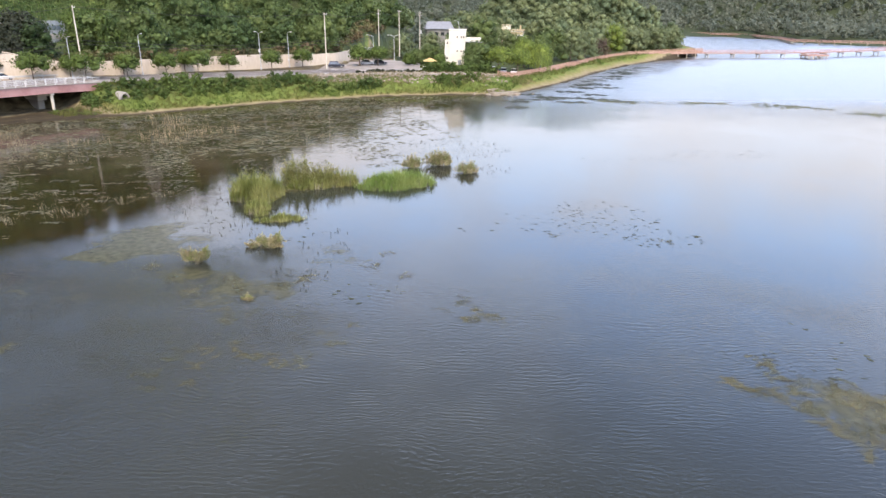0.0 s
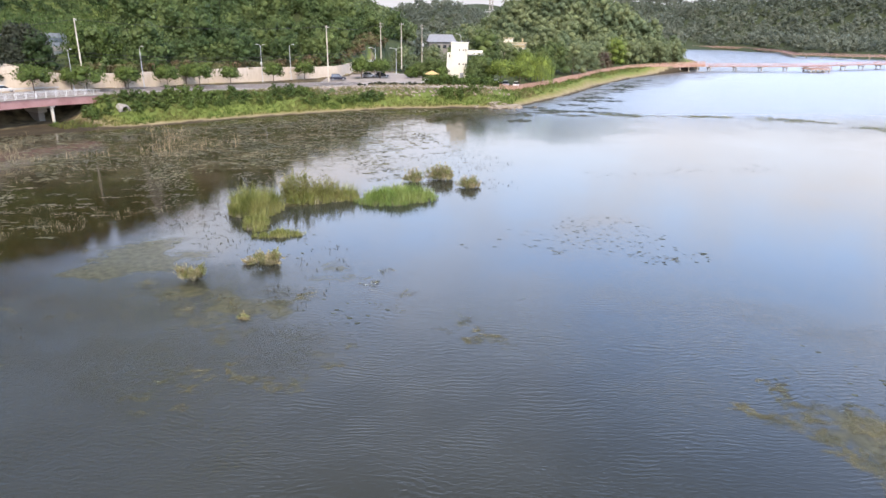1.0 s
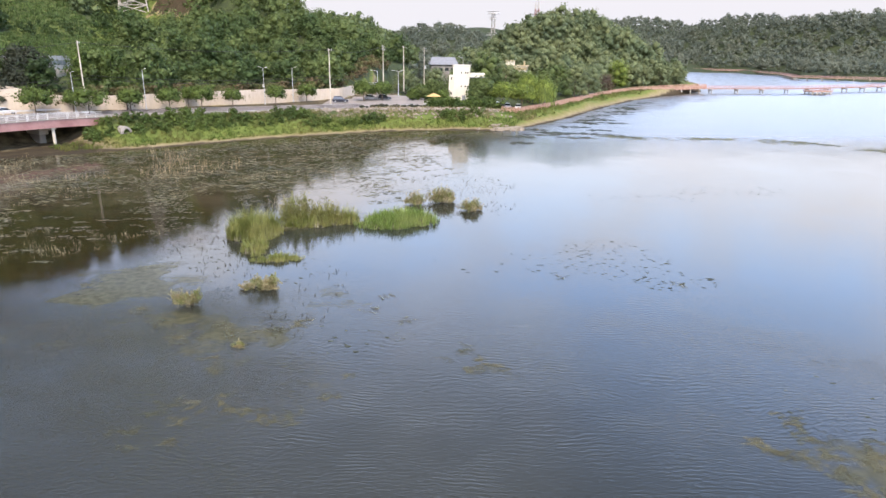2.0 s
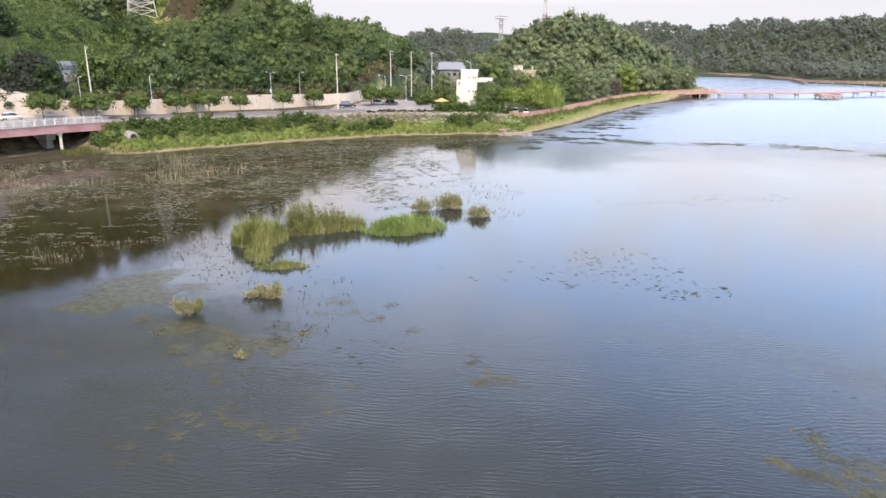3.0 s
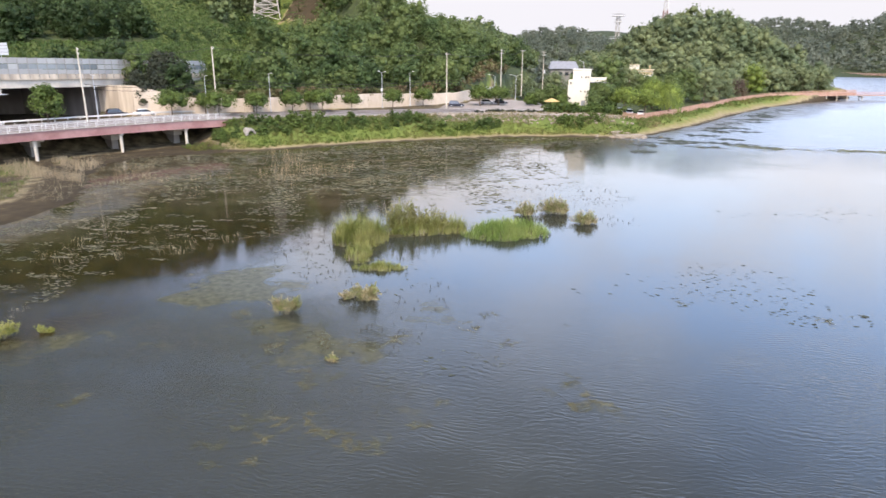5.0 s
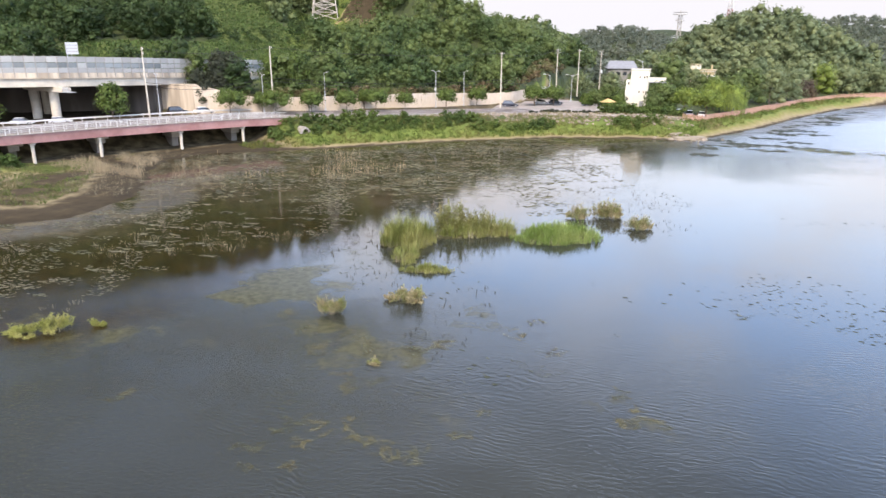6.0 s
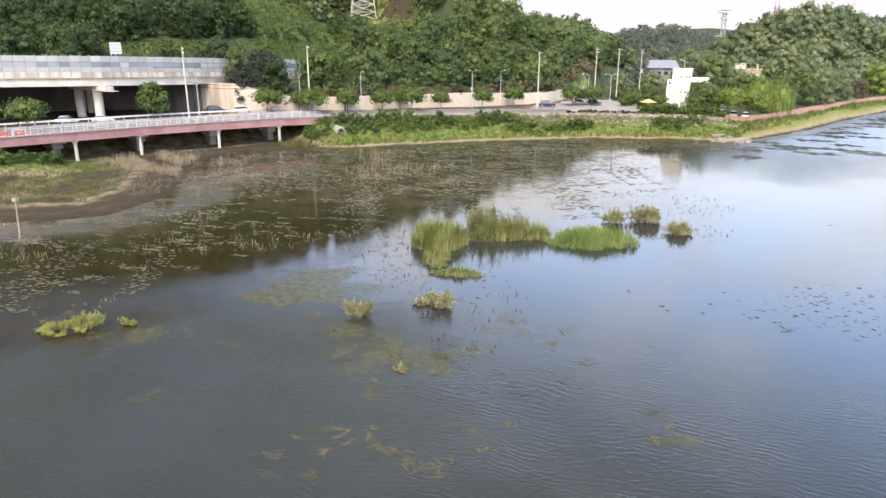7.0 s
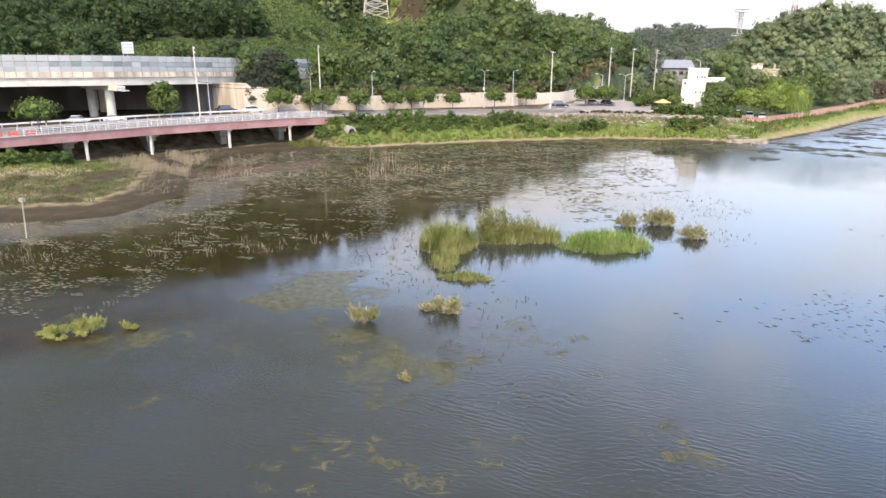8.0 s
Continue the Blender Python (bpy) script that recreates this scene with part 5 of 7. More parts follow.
def build_towers():
    x, y = -134.0, 326.0
    z = zat(x, y)
    p = empty("power_pylon", Matrix.Translation((x, y, z)) @ Matrix.Rotation(radians(20), 4, "Z"), "grey steel lattice power pylon on the wooded hill", "pylon")
    b = bmesh.new(); lattice(b, -1, 30, 12.5, 4.5, 9, 0.33); part("lower_frame", b, M_TOWER, p)
    b = bmesh.new(); lattice(b, 30, 40, 4.5, 1.6, 5, 0.16); part("upper_frame", b, M_TOWER, p)
    for k in range(2):
        b = bmesh.new()
        for s in (-1, 1):
            tube(b, (0, 0, 31 + 5 * k), (s * 6.5, 0, 32 + 5 * k), 0.14, 0.08, 4); tube(b, (0, 0, 33.4 + 5 * k), (s * 6.5, 0, 32 + 5 * k), 0.12, 0.08, 4)
        part("crossarm", b, M_TOWER, p)
    x, y = 45.0, 459.0
    z = zat(x, y)
    m = empty("lookout_mast", Matrix.Translation((x, y, z)), "pale steel mast with round platforms behind the trees", "mast")
    b = bmesh.new(); lattice(b, 0, 40 - z, 3.0, 2.0, 9, 0.15); part("frame", b, M_TOWER, m)
    for zz, rad in ((40.0, 4.2), (36.5, 2.6), (26.5, 4.4), (22.5, 4.0)):
        b = bmesh.new(); tube(b, (0, 0, zz - z), (0, 0, zz - z + 0.5), rad, rad, 16); tube(b, (0, 0, zz - z + 1.4), (0, 0, zz - z + 1.5), rad, rad, 16); part("platform", b, M_WHITE, m)
    b = bmesh.new(); tube(b, (0, 0, 39 - z), (0, 0, 43 - z), 0.12, 0.05, 6); part("aerial", b, M_TOWER, m)
    x, y = 128.0, 791.0
    z = zat(x, y)
    m = empty("radio_mast", Matrix.Translation((x, y, z)), "distant red and white lattice radio mast", "mast")
    for k in range(6):
        b = bmesh.new(); lattice(b, k * 13, k * 13 + 13, 9 - 1.2 * k, 7.8 - 1.2 * k, 2, 0.32); part("section", b, M_REDPAINT if k % 2 else M_WHITE, m)


# ---- buildings ----
def slab(size, at, rz=0):
    b = bmesh.new(); box(b, size, at, rz)
    return b


def build_tower_house():
    t = empty("tower_house", Matrix.Translation((9.9, 203.5, 4.1)) @ Matrix.Rotation(radians(-6), 4, "Z"), "narrow warm white tower building with small windows", "tower")
    b = bmesh.new()
    vs = box(b, (5.0, 5.0, 10.7), (0.1, 2.5, 5.35))
    for v in vs:
        if v.co.z < 1:
            v.co.x += 0.0 if v.co.x < 0 else -0.5
    part("shaft", b, M_PLASTER, t, bevel=0.06)
    b = bmesh.new()
    vs = box(b, (1.3, 4.2, 7.9), (-2.95, 2.5, 3.95))
    for v in vs:
        if v.co.z < 1 and v.co.x < -3:
            v.co.x -= 0.25
    part("stair_wing", b, M_PLASTER, t, bevel=0.05)
    part("cornice", slab((5.3, 5.3, 0.35), (0.1, 2.5, 10.72)), M_PLASTER, t, bevel=0.05)
    for z in (8.7, 4.7):
        for x in (0.1, 1.3, 2.0):
            w = part("window", slab((0.32, 0.12, 0.55), (x, -0.03, z)), M_GLASS, t)
            part("frame", slab((0.6, 0.06, 0.1), (x, -0.06, z - 0.45)), M_PLASTER, w)
    for z in (7.0, 2.6):
        part("window", slab((0.35, 0.12, 0.7), (-2.9, 0.36, z)), M_GLASS, t)
    part("door", slab((1.1, 0.12, 2.1), (0.9, -0.03, 1.05)), M_SLATE, t)
    part("bridge_room", slab((4.6, 3.2, 1.1), (4.75, 3.2, 7.97)), M_PLASTER, t, bevel=0.05)
    part("canopy", slab((5.6, 3.8, 0.22), (4.9, 3.2, 7.3)), M_SLATE, t)
    part("post", slab((0.3, 0.3, 7.2), (6.8, 2.0, 3.6)), M_OLDCONC, t)
    part("post", slab((0.3, 0.3, 7.2), (6.8, 4.4, 3.6)), M_OLDCONC, t)
    b = bmesh.new(); tube(b, (0.6, 1.0, 10.9), (0.3, 1.0, 13.0), 0.06, 0.05, 6); tube(b, (0.3, 1.0, 13.0), (-1.0, 0.6, 13.4), 0.05, 0.04, 6); part("lamp_arm", b, M_GALV, t)


def build_houses():
    x, y = 7.4, 300.0
    z = zat(x, y)
    h = empty("hall", Matrix.Translation((x, y, 12.4 - 8.2)) @ Matrix.Rotation(radians(4), 4, "Z"), "low hall with a wide grey sheet roof among trees", "house")
    part("wall", slab((11, 9, 8.0), (0, 0, 4.0)), M_OLDCONC, h)
    b = bmesh.new()
    V = [b.verts.new(v) for v in ((-6.3, -5.4, 8.2), (6.3, -5.4, 8.2), (5.0, 0, 11.2), (-5.0, 0, 11.2), (-6.3, 5.4, 8.2), (6.3, 5.4, 8.2))]
    for f in ((0, 1, 2, 3), (3, 2, 5, 4), (0, 3, 4), (1, 5, 2), (0, 4, 5, 1)):
        b.faces.new([V[i] for i in f])
    bmesh.ops.recalc_face_normals(b, faces=b.faces[:])
    part("roof", b, M_SLATE, h)
    for k in range(4):
        part("window", slab((1.5, 0.1, 1.3), (-4 + 2.6 * k, -4.53, 6.2)), M_GLASS, h)
    x, y = 34.4, 265.0
    z = zat(x, y)
    v = empty("villa", Matrix.Translation((x, y, z)) @ Matrix.Rotation(radians(-12), 4, "Z"), "ochre and cream villa with a flat roof among trees", "house")
    H = 13.0 - z
    part("wall", slab((9.0, 7, H), (0, 0, H / 2)), M_PLASTER, v)
    part("storey_band", slab((9.4, 7.4, 1.0), (0, 0, H - 0.9)), M_YELLOW, v)
    part("roof_slab", slab((10.2, 8.0, 0.3), (0, 0, H + 0.16)), M_YELLOW, v)
    part("roof_room", slab((3.4, 3.2, 1.6), (-2.0, 0, H + 1.1)), M_PLASTER, v)
    part("roof_cap", slab((4.0, 3.8, 0.22), (-2.0, 0, H + 2.0)), M_YELLOW, v)
    part("chimney", slab((0.5, 0.5, 1.6), (3.6, -2, H + 1.1)), M_YELLOW, v)
    for zz in (H - 2.6, H - 5.6):
        for xx in (-3.2, -1.1, 1.1, 3.2):
            w = part("window", slab((1.3, 0.12, 1.4), (xx, -3.52, zz)), M_GLASS, v)
            part("sill", slab((1.5, 0.2, 0.1), (xx, -3.56, zz - 0.78)), M_PLASTER, w)
    part("balcony", slab((9.2, 1.4, 0.2), (0, -4.2, H - 3.9)), M_YELLOW, v)
    x, y = -19.8, 240.0
    z = zat(x, y)
    sh = empty("shed", Matrix.Translation((x, y, z)) @ Matrix.Rotation(radians(8), 4, "Z"), "low shed with a pale blue-grey roof below the wood", "shed")
    part("wall", slab((7.4, 5, 2.6), (0, 0, 1.3)), M_OLDCONC, sh)
    b = bmesh.new()
    V = [b.verts.new(q) for q in ((-4.2, -3.2, 2.5), (4.2, -3.2, 2.5), (4.2, 3.2, 2.5), (-4.2, 3.2, 2.5), (-4.2, 0, 3.6), (4.2, 0, 3.6))]
    for f in ((0, 1, 5, 4), (3, 4, 5, 2), (0, 4, 3), (1, 2, 5), (0, 3, 2, 1)):
        b.faces.new([V[i] for i in f])
    bmesh.ops.recalc_face_normals(b, faces=b.faces[:])
    part("roof", b, M_PANEL, sh)


# ---- vehicles ----
def car_paint(name, c, rough=0.3):
    return material(name, c, rough=rough, var=0.04, scale=1.0, spec=0.3)


M_NAVY, M_SILVER, M_CARWHITE, M_BLACK = (car_paint("navy car paint", (0.006, 0.008, 0.018), 0.45), car_paint("silver car paint", (0.42, 0.43, 0.44)),
                                         car_paint("white car paint", (0.75, 0.75, 0.74)), car_paint("black car paint", (0.018, 0.018, 0.02)))
M_LENS = material("clear lamp lens", (0.7, 0.7, 0.66), rough=0.1, var=0.05)
M_TAIL = material("red lamp lens", (0.4, 0.02, 0.02), rough=0.15, var=0.05)


def loft(rings):
    bm = bmesh.new()
    R = [[bm.verts.new(v) for v in r] for r in rings]
    n = len(R[0])
    for a, b in zip(R, R[1:]):
        for k in range(n):
            bm.faces.new((a[k], a[(k + 1) % n], b[(k + 1) % n], b[k]))
    bm.faces.new(R[0][::-1]); bm.faces.new(R[-1])
    bmesh.ops.recalc_face_normals(bm, faces=bm.faces[:])
    return bm


def car(x, y, z, heading, paint, label, suv=False, length=4.5):
    c = empty("car", Matrix.Translation((x, y, z)) @ Matrix.Rotation(radians(heading), 4, "Z"), label, "car", "parked cars")
    L, h = length / 2, 0.95 if suv else 0.85
    rings = []
    for t, w, z0, z1 in ((-1.0, 0.78, 0.42, 0.78), (-0.97, 0.88, 0.30, h - 0.02), (-0.6, 0.92, 0.24, h + 0.04), (0.1, 0.92, 0.24, h + 0.02), (0.55, 0.91, 0.24, h - 0.04), (0.93, 0.84, 0.28, h - 0.2), (1.0, 0.72, 0.40, h - 0.28)):
        rings.append([(t * L, s * w * k, zz) for s, k, zz in ((-1, 0.96, z0), (-1, 1, (z0 + z1) / 2), (-1, 0.93, z1), (1, 0.93, z1), (1, 1, (z0 + z1) / 2), (1, 0.96, z0))])
    part("body", loft(rings), paint, c)
    top = 1.72 if suv else 1.46
    rear = -0.95 if suv else -0.78
    cab = part("cabin", loft([[(rear * L, -0.80, h), (rear * L, 0.80, h), (rear * L + 0.35, 0.64, top - 0.06), (rear * L + 0.35, -0.64, top - 0.06)],
                              [(-0.1 * L, -0.83, h), (-0.1 * L, 0.83, h), (-0.1 * L, 0.66, top), (-0.1 * L, -0.66, top)],
                              [(0.52 * L, -0.80, h - 0.03), (0.52 * L, 0.80, h - 0.03), (0.18 * L, 0.62, top - 0.06), (0.18 * L, -0.62, top - 0.06)]]), M_GLASS, c, "dark glass windows")
    part("roof", loft([[(rear * L + 0.36, -0.62, top - 0.05), (rear * L + 0.36, 0.62, top - 0.05), (rear * L + 0.36, 0.6, top + 0.01), (rear * L + 0.36, -0.6, top + 0.01)],
                       [(-0.1 * L, -0.66, top - 0.02), (-0.1 * L, 0.66, top - 0.02), (-0.1 * L, 0.6, top + 0.05), (-0.1 * L, -0.6, top + 0.05)],
                       [(0.18 * L, -0.62, top - 0.05), (0.18 * L, 0.62, top - 0.05), (0.18 * L, 0.58, top), (0.18 * L, -0.58, top)]]), paint, cab)
    for sx in (-0.62, 0.62):
        for sy in (-1, 1):
            b = bmesh.new(); tube(b, (sx * L, sy * 0.74, 0.33), (sx * L, sy * 0.95, 0.33), 0.33, 0.33, 14)
            w = part("wheel", b, M_TYRE, c)
            b = bmesh.new(); tube(b, (sx * L, sy * 0.94, 0.33), (sx * L, sy * 0.965, 0.33), 0.2, 0.18, 12); part("rim", b, M_GALV, w)
    for sy in (-1, 1):
        part("headlight", slab((0.12, 0.36, 0.14), (0.955 * L, sy * 0.62, h - 0.30)), M_LENS, c)
        part("tail_light", slab((0.1, 0.3, 0.18), (-0.975 * L, sy * 0.66, h - 0.18)), M_TAIL, c)
    return c


def build_cars():
    car(-25.6, 197.6, 4.36, 8, M_NAVY, "dark navy car parked beside a utility pole", True, 4.7)
    car(-17.6, 209.5, 4.30, 5, M_SILVER, "silver-grey car parked under a broad tree", False)
    car(-13.6, 210.6, 4.30, 5, M_BLACK, "black car parked under a broad tree", False)
    car(-96.2, 143.0, 5.66, 50, M_BLACK, "black car parked below the abutment wall", True)
    car(-91.4, 146.4, 5.62, 45, M_CARWHITE, "white car parked below the cream wall", False, 4.7)
    car(-118.5, 121.5, 4.9, 30, M_SILVER, "silver car parked under the viaduct", False)
    car(-112.2, 125.0, 4.9, 30, M_SILVER, "silver car parked beside a viaduct pier", False)
    car(-113.5, 92.5, 5.95, 62, M_CARWHITE, "white van standing on the bridge", True, 5.0)
    for x, y, m, l in ((20.6, 197.6, M_CARWHITE, "white car parked behind the lime-green tree"), (23.6, 198.4, M_SILVER, "silver car parked behind the lime-green tree"),
                       (26.8, 199.2, M_CARWHITE, "white car parked under trees by the promenade")):
        car(x, y, zat(x, y) + 0.02, 80, m, l)


# ---- plaza, promenade and far footbridge ----
def build_plaza():
    bm = bmesh.new()
    xs, ys = np.arange(-30, 15.1, 3.0), np.arange(182, 233, 3.0)
    g = {}
    for i, x in enumerate(xs):
        for j, y in enumerate(ys):
            g[i, j] = bm.verts.new((x, y, zat(x, y) + 0.03))
    for i in range(len(xs) - 1):
        for j in range(len(ys) - 1):
            cx, cy = xs[i] + 1.5, ys[j] + 1.5
            if WALL.info(np.array([cx]), np.array([cy]))[0][0] < -2 and EDGE.info(np.array([cx]), np.array([cy]))[0][0] > 6 and cx < 18 - 0.35 * (cy - 190) and not (cx > 2 and cy > 200):
                bm.faces.new((g[i, j], g[i + 1, j], g[i + 1, j + 1], g[i, j + 1]))
    bmesh.ops.delete(bm, geom=[v for v in bm.verts if not v.link_faces], context="VERTS")
    tagged(part("parking_ground", bm, M_PAVING), "dusty pinkish paved parking ground by the lake", "pavement", kind="structure")
    p = empty("parasol", Matrix.Translation((1.6, 192.5, zat(1.6, 192.5))), "yellow parasol over a snack stand", "parasol")
    b = bmesh.new(); tube(b, (0, 0, 0), (0, 0, 2.9), 0.05, 0.05, 8); part("pole", b, M_YELLOW, p)
    b = bmesh.new(); bmesh.ops.create_cone(b, cap_ends=True, segments=8, radius1=2.2, radius2=0.1, depth=0.9, matrix=Matrix.Translation((0, 0, 3.1)))
    part("canopy", b, material("yellow canvas", (0.45, 0.32, 0.13), rough=0.8, var=0.1), p)
    b = bmesh.new(); box(b, (2.2, 1.2, 1.1), (-1.8, -0.8, 0.55)); box(b, (2.4, 1.4, 0.08), (-1.8, -0.8, 1.14))
    tagged(part("stand", b, M_WHITE, p), "white counter of a snack stand")
    # boulders along the promenade
    r = np.random.RandomState(9)
    P = []
    while len(P) < 640:
        s = r.uniform(EDGE.s[7] - 4, EDGE.s[12]); q = EDGE.at(s, r.uniform(-1.6, 2.5) if s < EDGE.s[9] else r.uniform(1.0, 7.0))
        P.append((q.x, q.y, zat(q.x, q.y) + 0.1, r.uniform(0.25, 0.75)))
    for k in range(260):
        q = EDGE.at(r.uniform(EDGE.s[8], EDGE.s[11] + 4), r.uniform(-4.6, -0.4))
        P.append((q.x, q.y, zat(q.x, q.y) + 0.05, r.uniform(0.2, 0.6)))
    for k in range(60):
        x, y = 20 + 3.2 * r.normal(), 171 + 1.6 * r.normal()
        P.append((x, y, max(0.05, zat(x, y)), r.uniform(0.3, 0.8)))
    ico = icosphere()
    T = []
    for k in range(4):
        T.append((ico[0] * np.array([0.8, 0.6, 0.5]) * np.random.RandomState(90 + k).uniform(0.75, 1.15, (len(ico[0]), 1)), ico[1]))
    V, F = spread(P, T, 9)
    tagged(raw("boulders", V, F, M_STONE), "pale rough boulders along the promenade edge", "rocks", kind="stuff")
    # culvert outlet: a sloping headwall with wings round a dark pipe
    h = EDGE.heading(EDGE.s[5])
    c = empty("culvert", Matrix.Translation((-64.4, 141.9, 2.3)) @ Matrix.Rotation(radians(h), 4, "Z"), "pale concrete culvert outlet in the bank", "culvert")
    b = bmesh.new()
    ring = [(math.cos(math.pi * k / 8), math.sin(math.pi * k / 8)) for k in range(9)]
    inner = [b.verts.new((0.7 * u, -0.9, 0.1 + 0.95 * v)) for u, v in ring]
    outer = [b.verts.new((1.25 * u, -0.9 + 0.5 * v, 0.0 + 1.55 * v)) for u, v in ring]
    rear = [b.verts.new((1.25 * u, 1.6, 0.0 + 1.55 * v)) for u, v in ring]
    deep = [b.verts.new((0.7 * u, 1.5, 0.1 + 0.95 * v)) for u, v in ring]
    for k in range(8):
        for u, v in ((inner, outer), (outer, rear), (deep, inner)):
            b.faces.new((u[k], u[k + 1], v[k + 1], v[k]))
    part("headwall", b, M_OLDCONC, c)
    # Darkened floor and an added black sheet stand in for the pipe's shaded depth.
    part("pipe_floor", slab((1.5, 2.4, 0.12), (0, 0.3, 0.12)), M_SHADED_CONC, c)
    part("pipe_end", slab((1.6, 0.1, 1.4), (0, 1.45, 0.75)), M_TYRE, c)
    # shrubs and a low hedge round the foot of the tower house
    r2 = np.random.RandomState(19)
    S = []
    for k in range(150):
        q = EDGE.at(r2.uniform(EDGE.s[10] + 1, EDGE.s[11] + 9), r2.uniform(5.0, 11.0))
        S.append((q.x, q.y, zat(q.x, q.y) - 0.05, r2.uniform(0.55, 1.5)))
    V, F = spread(S, T_SHRUB, 20, 0.8, 1.2)
    tagged(raw("garden_shrubs", V, F, M_SHRUB), "mixed green shrubs round the tower house", "shrubs", kind="stuff")
    S = []
    for k in range(90):
        q = EDGE.at(r2.uniform(EDGE.s[9] - 2, EDGE.s[10] + 1), 5.2 + r2.uniform(-0.4, 0.4))
        S.append((q.x, q.y, zat(q.x, q.y) - 0.05, r2.uniform(0.35, 0.6)))
    V, F = spread(S, T_SHRUB, 22, 0.8, 1.2)
    tagged(raw("hedge", V, F, M_LEAF_DARK), "low dark hedge beside the parking ground", "hedge", kind="stuff")
    # warm concrete landing at the corner of the shore
    b = bmesh.new(); box(b, (7.5, 2.6, 0.5), (20.5, 171.0, 0.35), 24); box(b, (5.0, 1.6, 0.4), (18.0, 174.2, 0.9), 60)
    tagged(part("landing", b, M_OLDSTONE), "low pale stone landing at the water's edge", "landing", kind="structure")
    for x, y in ((20.2, 164.0), (21.4, 161.6)):
        b = bmesh.new(); tube(b, (x, y, -0.8), (x, y, 1.3), 0.12, 0.1, 8)
        tagged(part("mooring_post", b, M_STEM), "thin pale wooden post standing in the water", "post", "mooring posts")


def build_promenade():
    s0, s1 = EDGE.s[11] + 4, EDGE.s[-1]
    w = empty("promenade_deck", Matrix(), "red-brown lakeside boardwalk along the wooded headland", "boardwalk")
    bm = bmesh.new(); strip(bm, EDGE.run(s0, s1, 3.0, 2.0, -0.15), ((-2.0, 0), (4.2, 0), (4.2, 0.35), (-2.0, 0.35))); part("deck", bm, M_DECK, w)
    bm = bmesh.new(); strip(bm, EDGE.run(s0, s1, 3.0, 0.0, -0.7), ((-0.12, -0.25), (0.0, -0.25), (0.0, 0.9), (-0.12, 0.9))); part("fascia", bm, M_DECK, w)
    r = empty("promenade_railing", Matrix(), "red-brown timber railing along the boardwalk", "railing")
    post, s = None, s0
    while s < s1:
        m = Matrix.Translation(EDGE.at(s, 0.1, 0.15)) @ Matrix.Rotation(radians(EDGE.heading(s)), 4, "Z")
        if post is None:
            b = bmesh.new(); box(b, (0.10, 0.10, 1.2), (0, 0, 0.6)); post = part("post", b, M_DECK, r); post.matrix_local = m
        else:
            again(post, m)
        s += 2.2
    for z in (0.22, 0.47, 0.72, 0.97, 1.2):
        bm = bmesh.new(); strip(bm, EDGE.run(s0, s1, 3.0, 0.1, 0.15 + z), ((-0.03, -0.06), (0.03, -0.06), (0.03, 0.06), (-0.03, 0.06))); part("rail", bm, M_DECK, r)
    s = EDGE.s[15]
    pile = None
    while s < s1:
        q = EDGE.at(s, 0.3)
        m = Matrix.Translation((q.x, q.y, q.z - 0.2))
        if pile is None:
            b = bmesh.new(); tube(b, (0, 0, -3.6), (0, 0, 0), 0.22, 0.22, 8); pile = part("pile", b, M_CONC, w); pile.matrix_local = m
        else:
            again(pile, m)
        s += 6.0


def footbridge(name, label, pts, gap, width=3.2):
    ln = Line(pts)
    w = empty(name, Matrix(), label, "footbridge", "lake footbridges")
    bm = bmesh.new(); strip(bm, ln.run(0, ln.s[-1], 6.0), ((0, -0.28), (width, -0.28), (width, 0), (0, 0))); part("deck", bm, M_DECK, w)
    for side in (0.1, width - 0.1):
        for z in (0.35, 0.7, 1.1):
            bm = bmesh.new(); strip(bm, ln.run(0, ln.s[-1], 6.0, side, z), ((-0.03, 0), (0.03, 0), (0.03, 0.07), (-0.03, 0.07))); part("rail", bm, M_PINK, w)
        post, s = None, 0.2
        while s < ln.s[-1]:
            m = Matrix.Translation(ln.at(s, side)) @ Matrix.Rotation(radians(ln.heading(s)), 4, "Z")
            if post is None:
                b = bmesh.new(); box(b, (0.09, 0.09, 1.2), (0, 0, 0.6)); post = part("post", b, M_PINK, w); post.matrix_local = m
            else:
                again(post, m)
            s += 3.0
    s = gap * 0.4
    leg = None
    while s < ln.s[-1]:
        m = Matrix.Translation(ln.at(s)) @ Matrix.Rotation(radians(ln.heading(s)), 4, "Z")
        if leg is None:
            b = bmesh.new()
            for y in (0.4, width - 0.4):
                tube(b, (0, y, -3.6), (0, y, -0.9), 0.24, 0.24, 8)
            box(b, (0.6, width + 0.3, 0.4), (0, width / 2, -0.76))
            leg = part("trestle", b, M_CONC, w); leg.matrix_local = m
        else:
            again(leg, m)
        s += gap


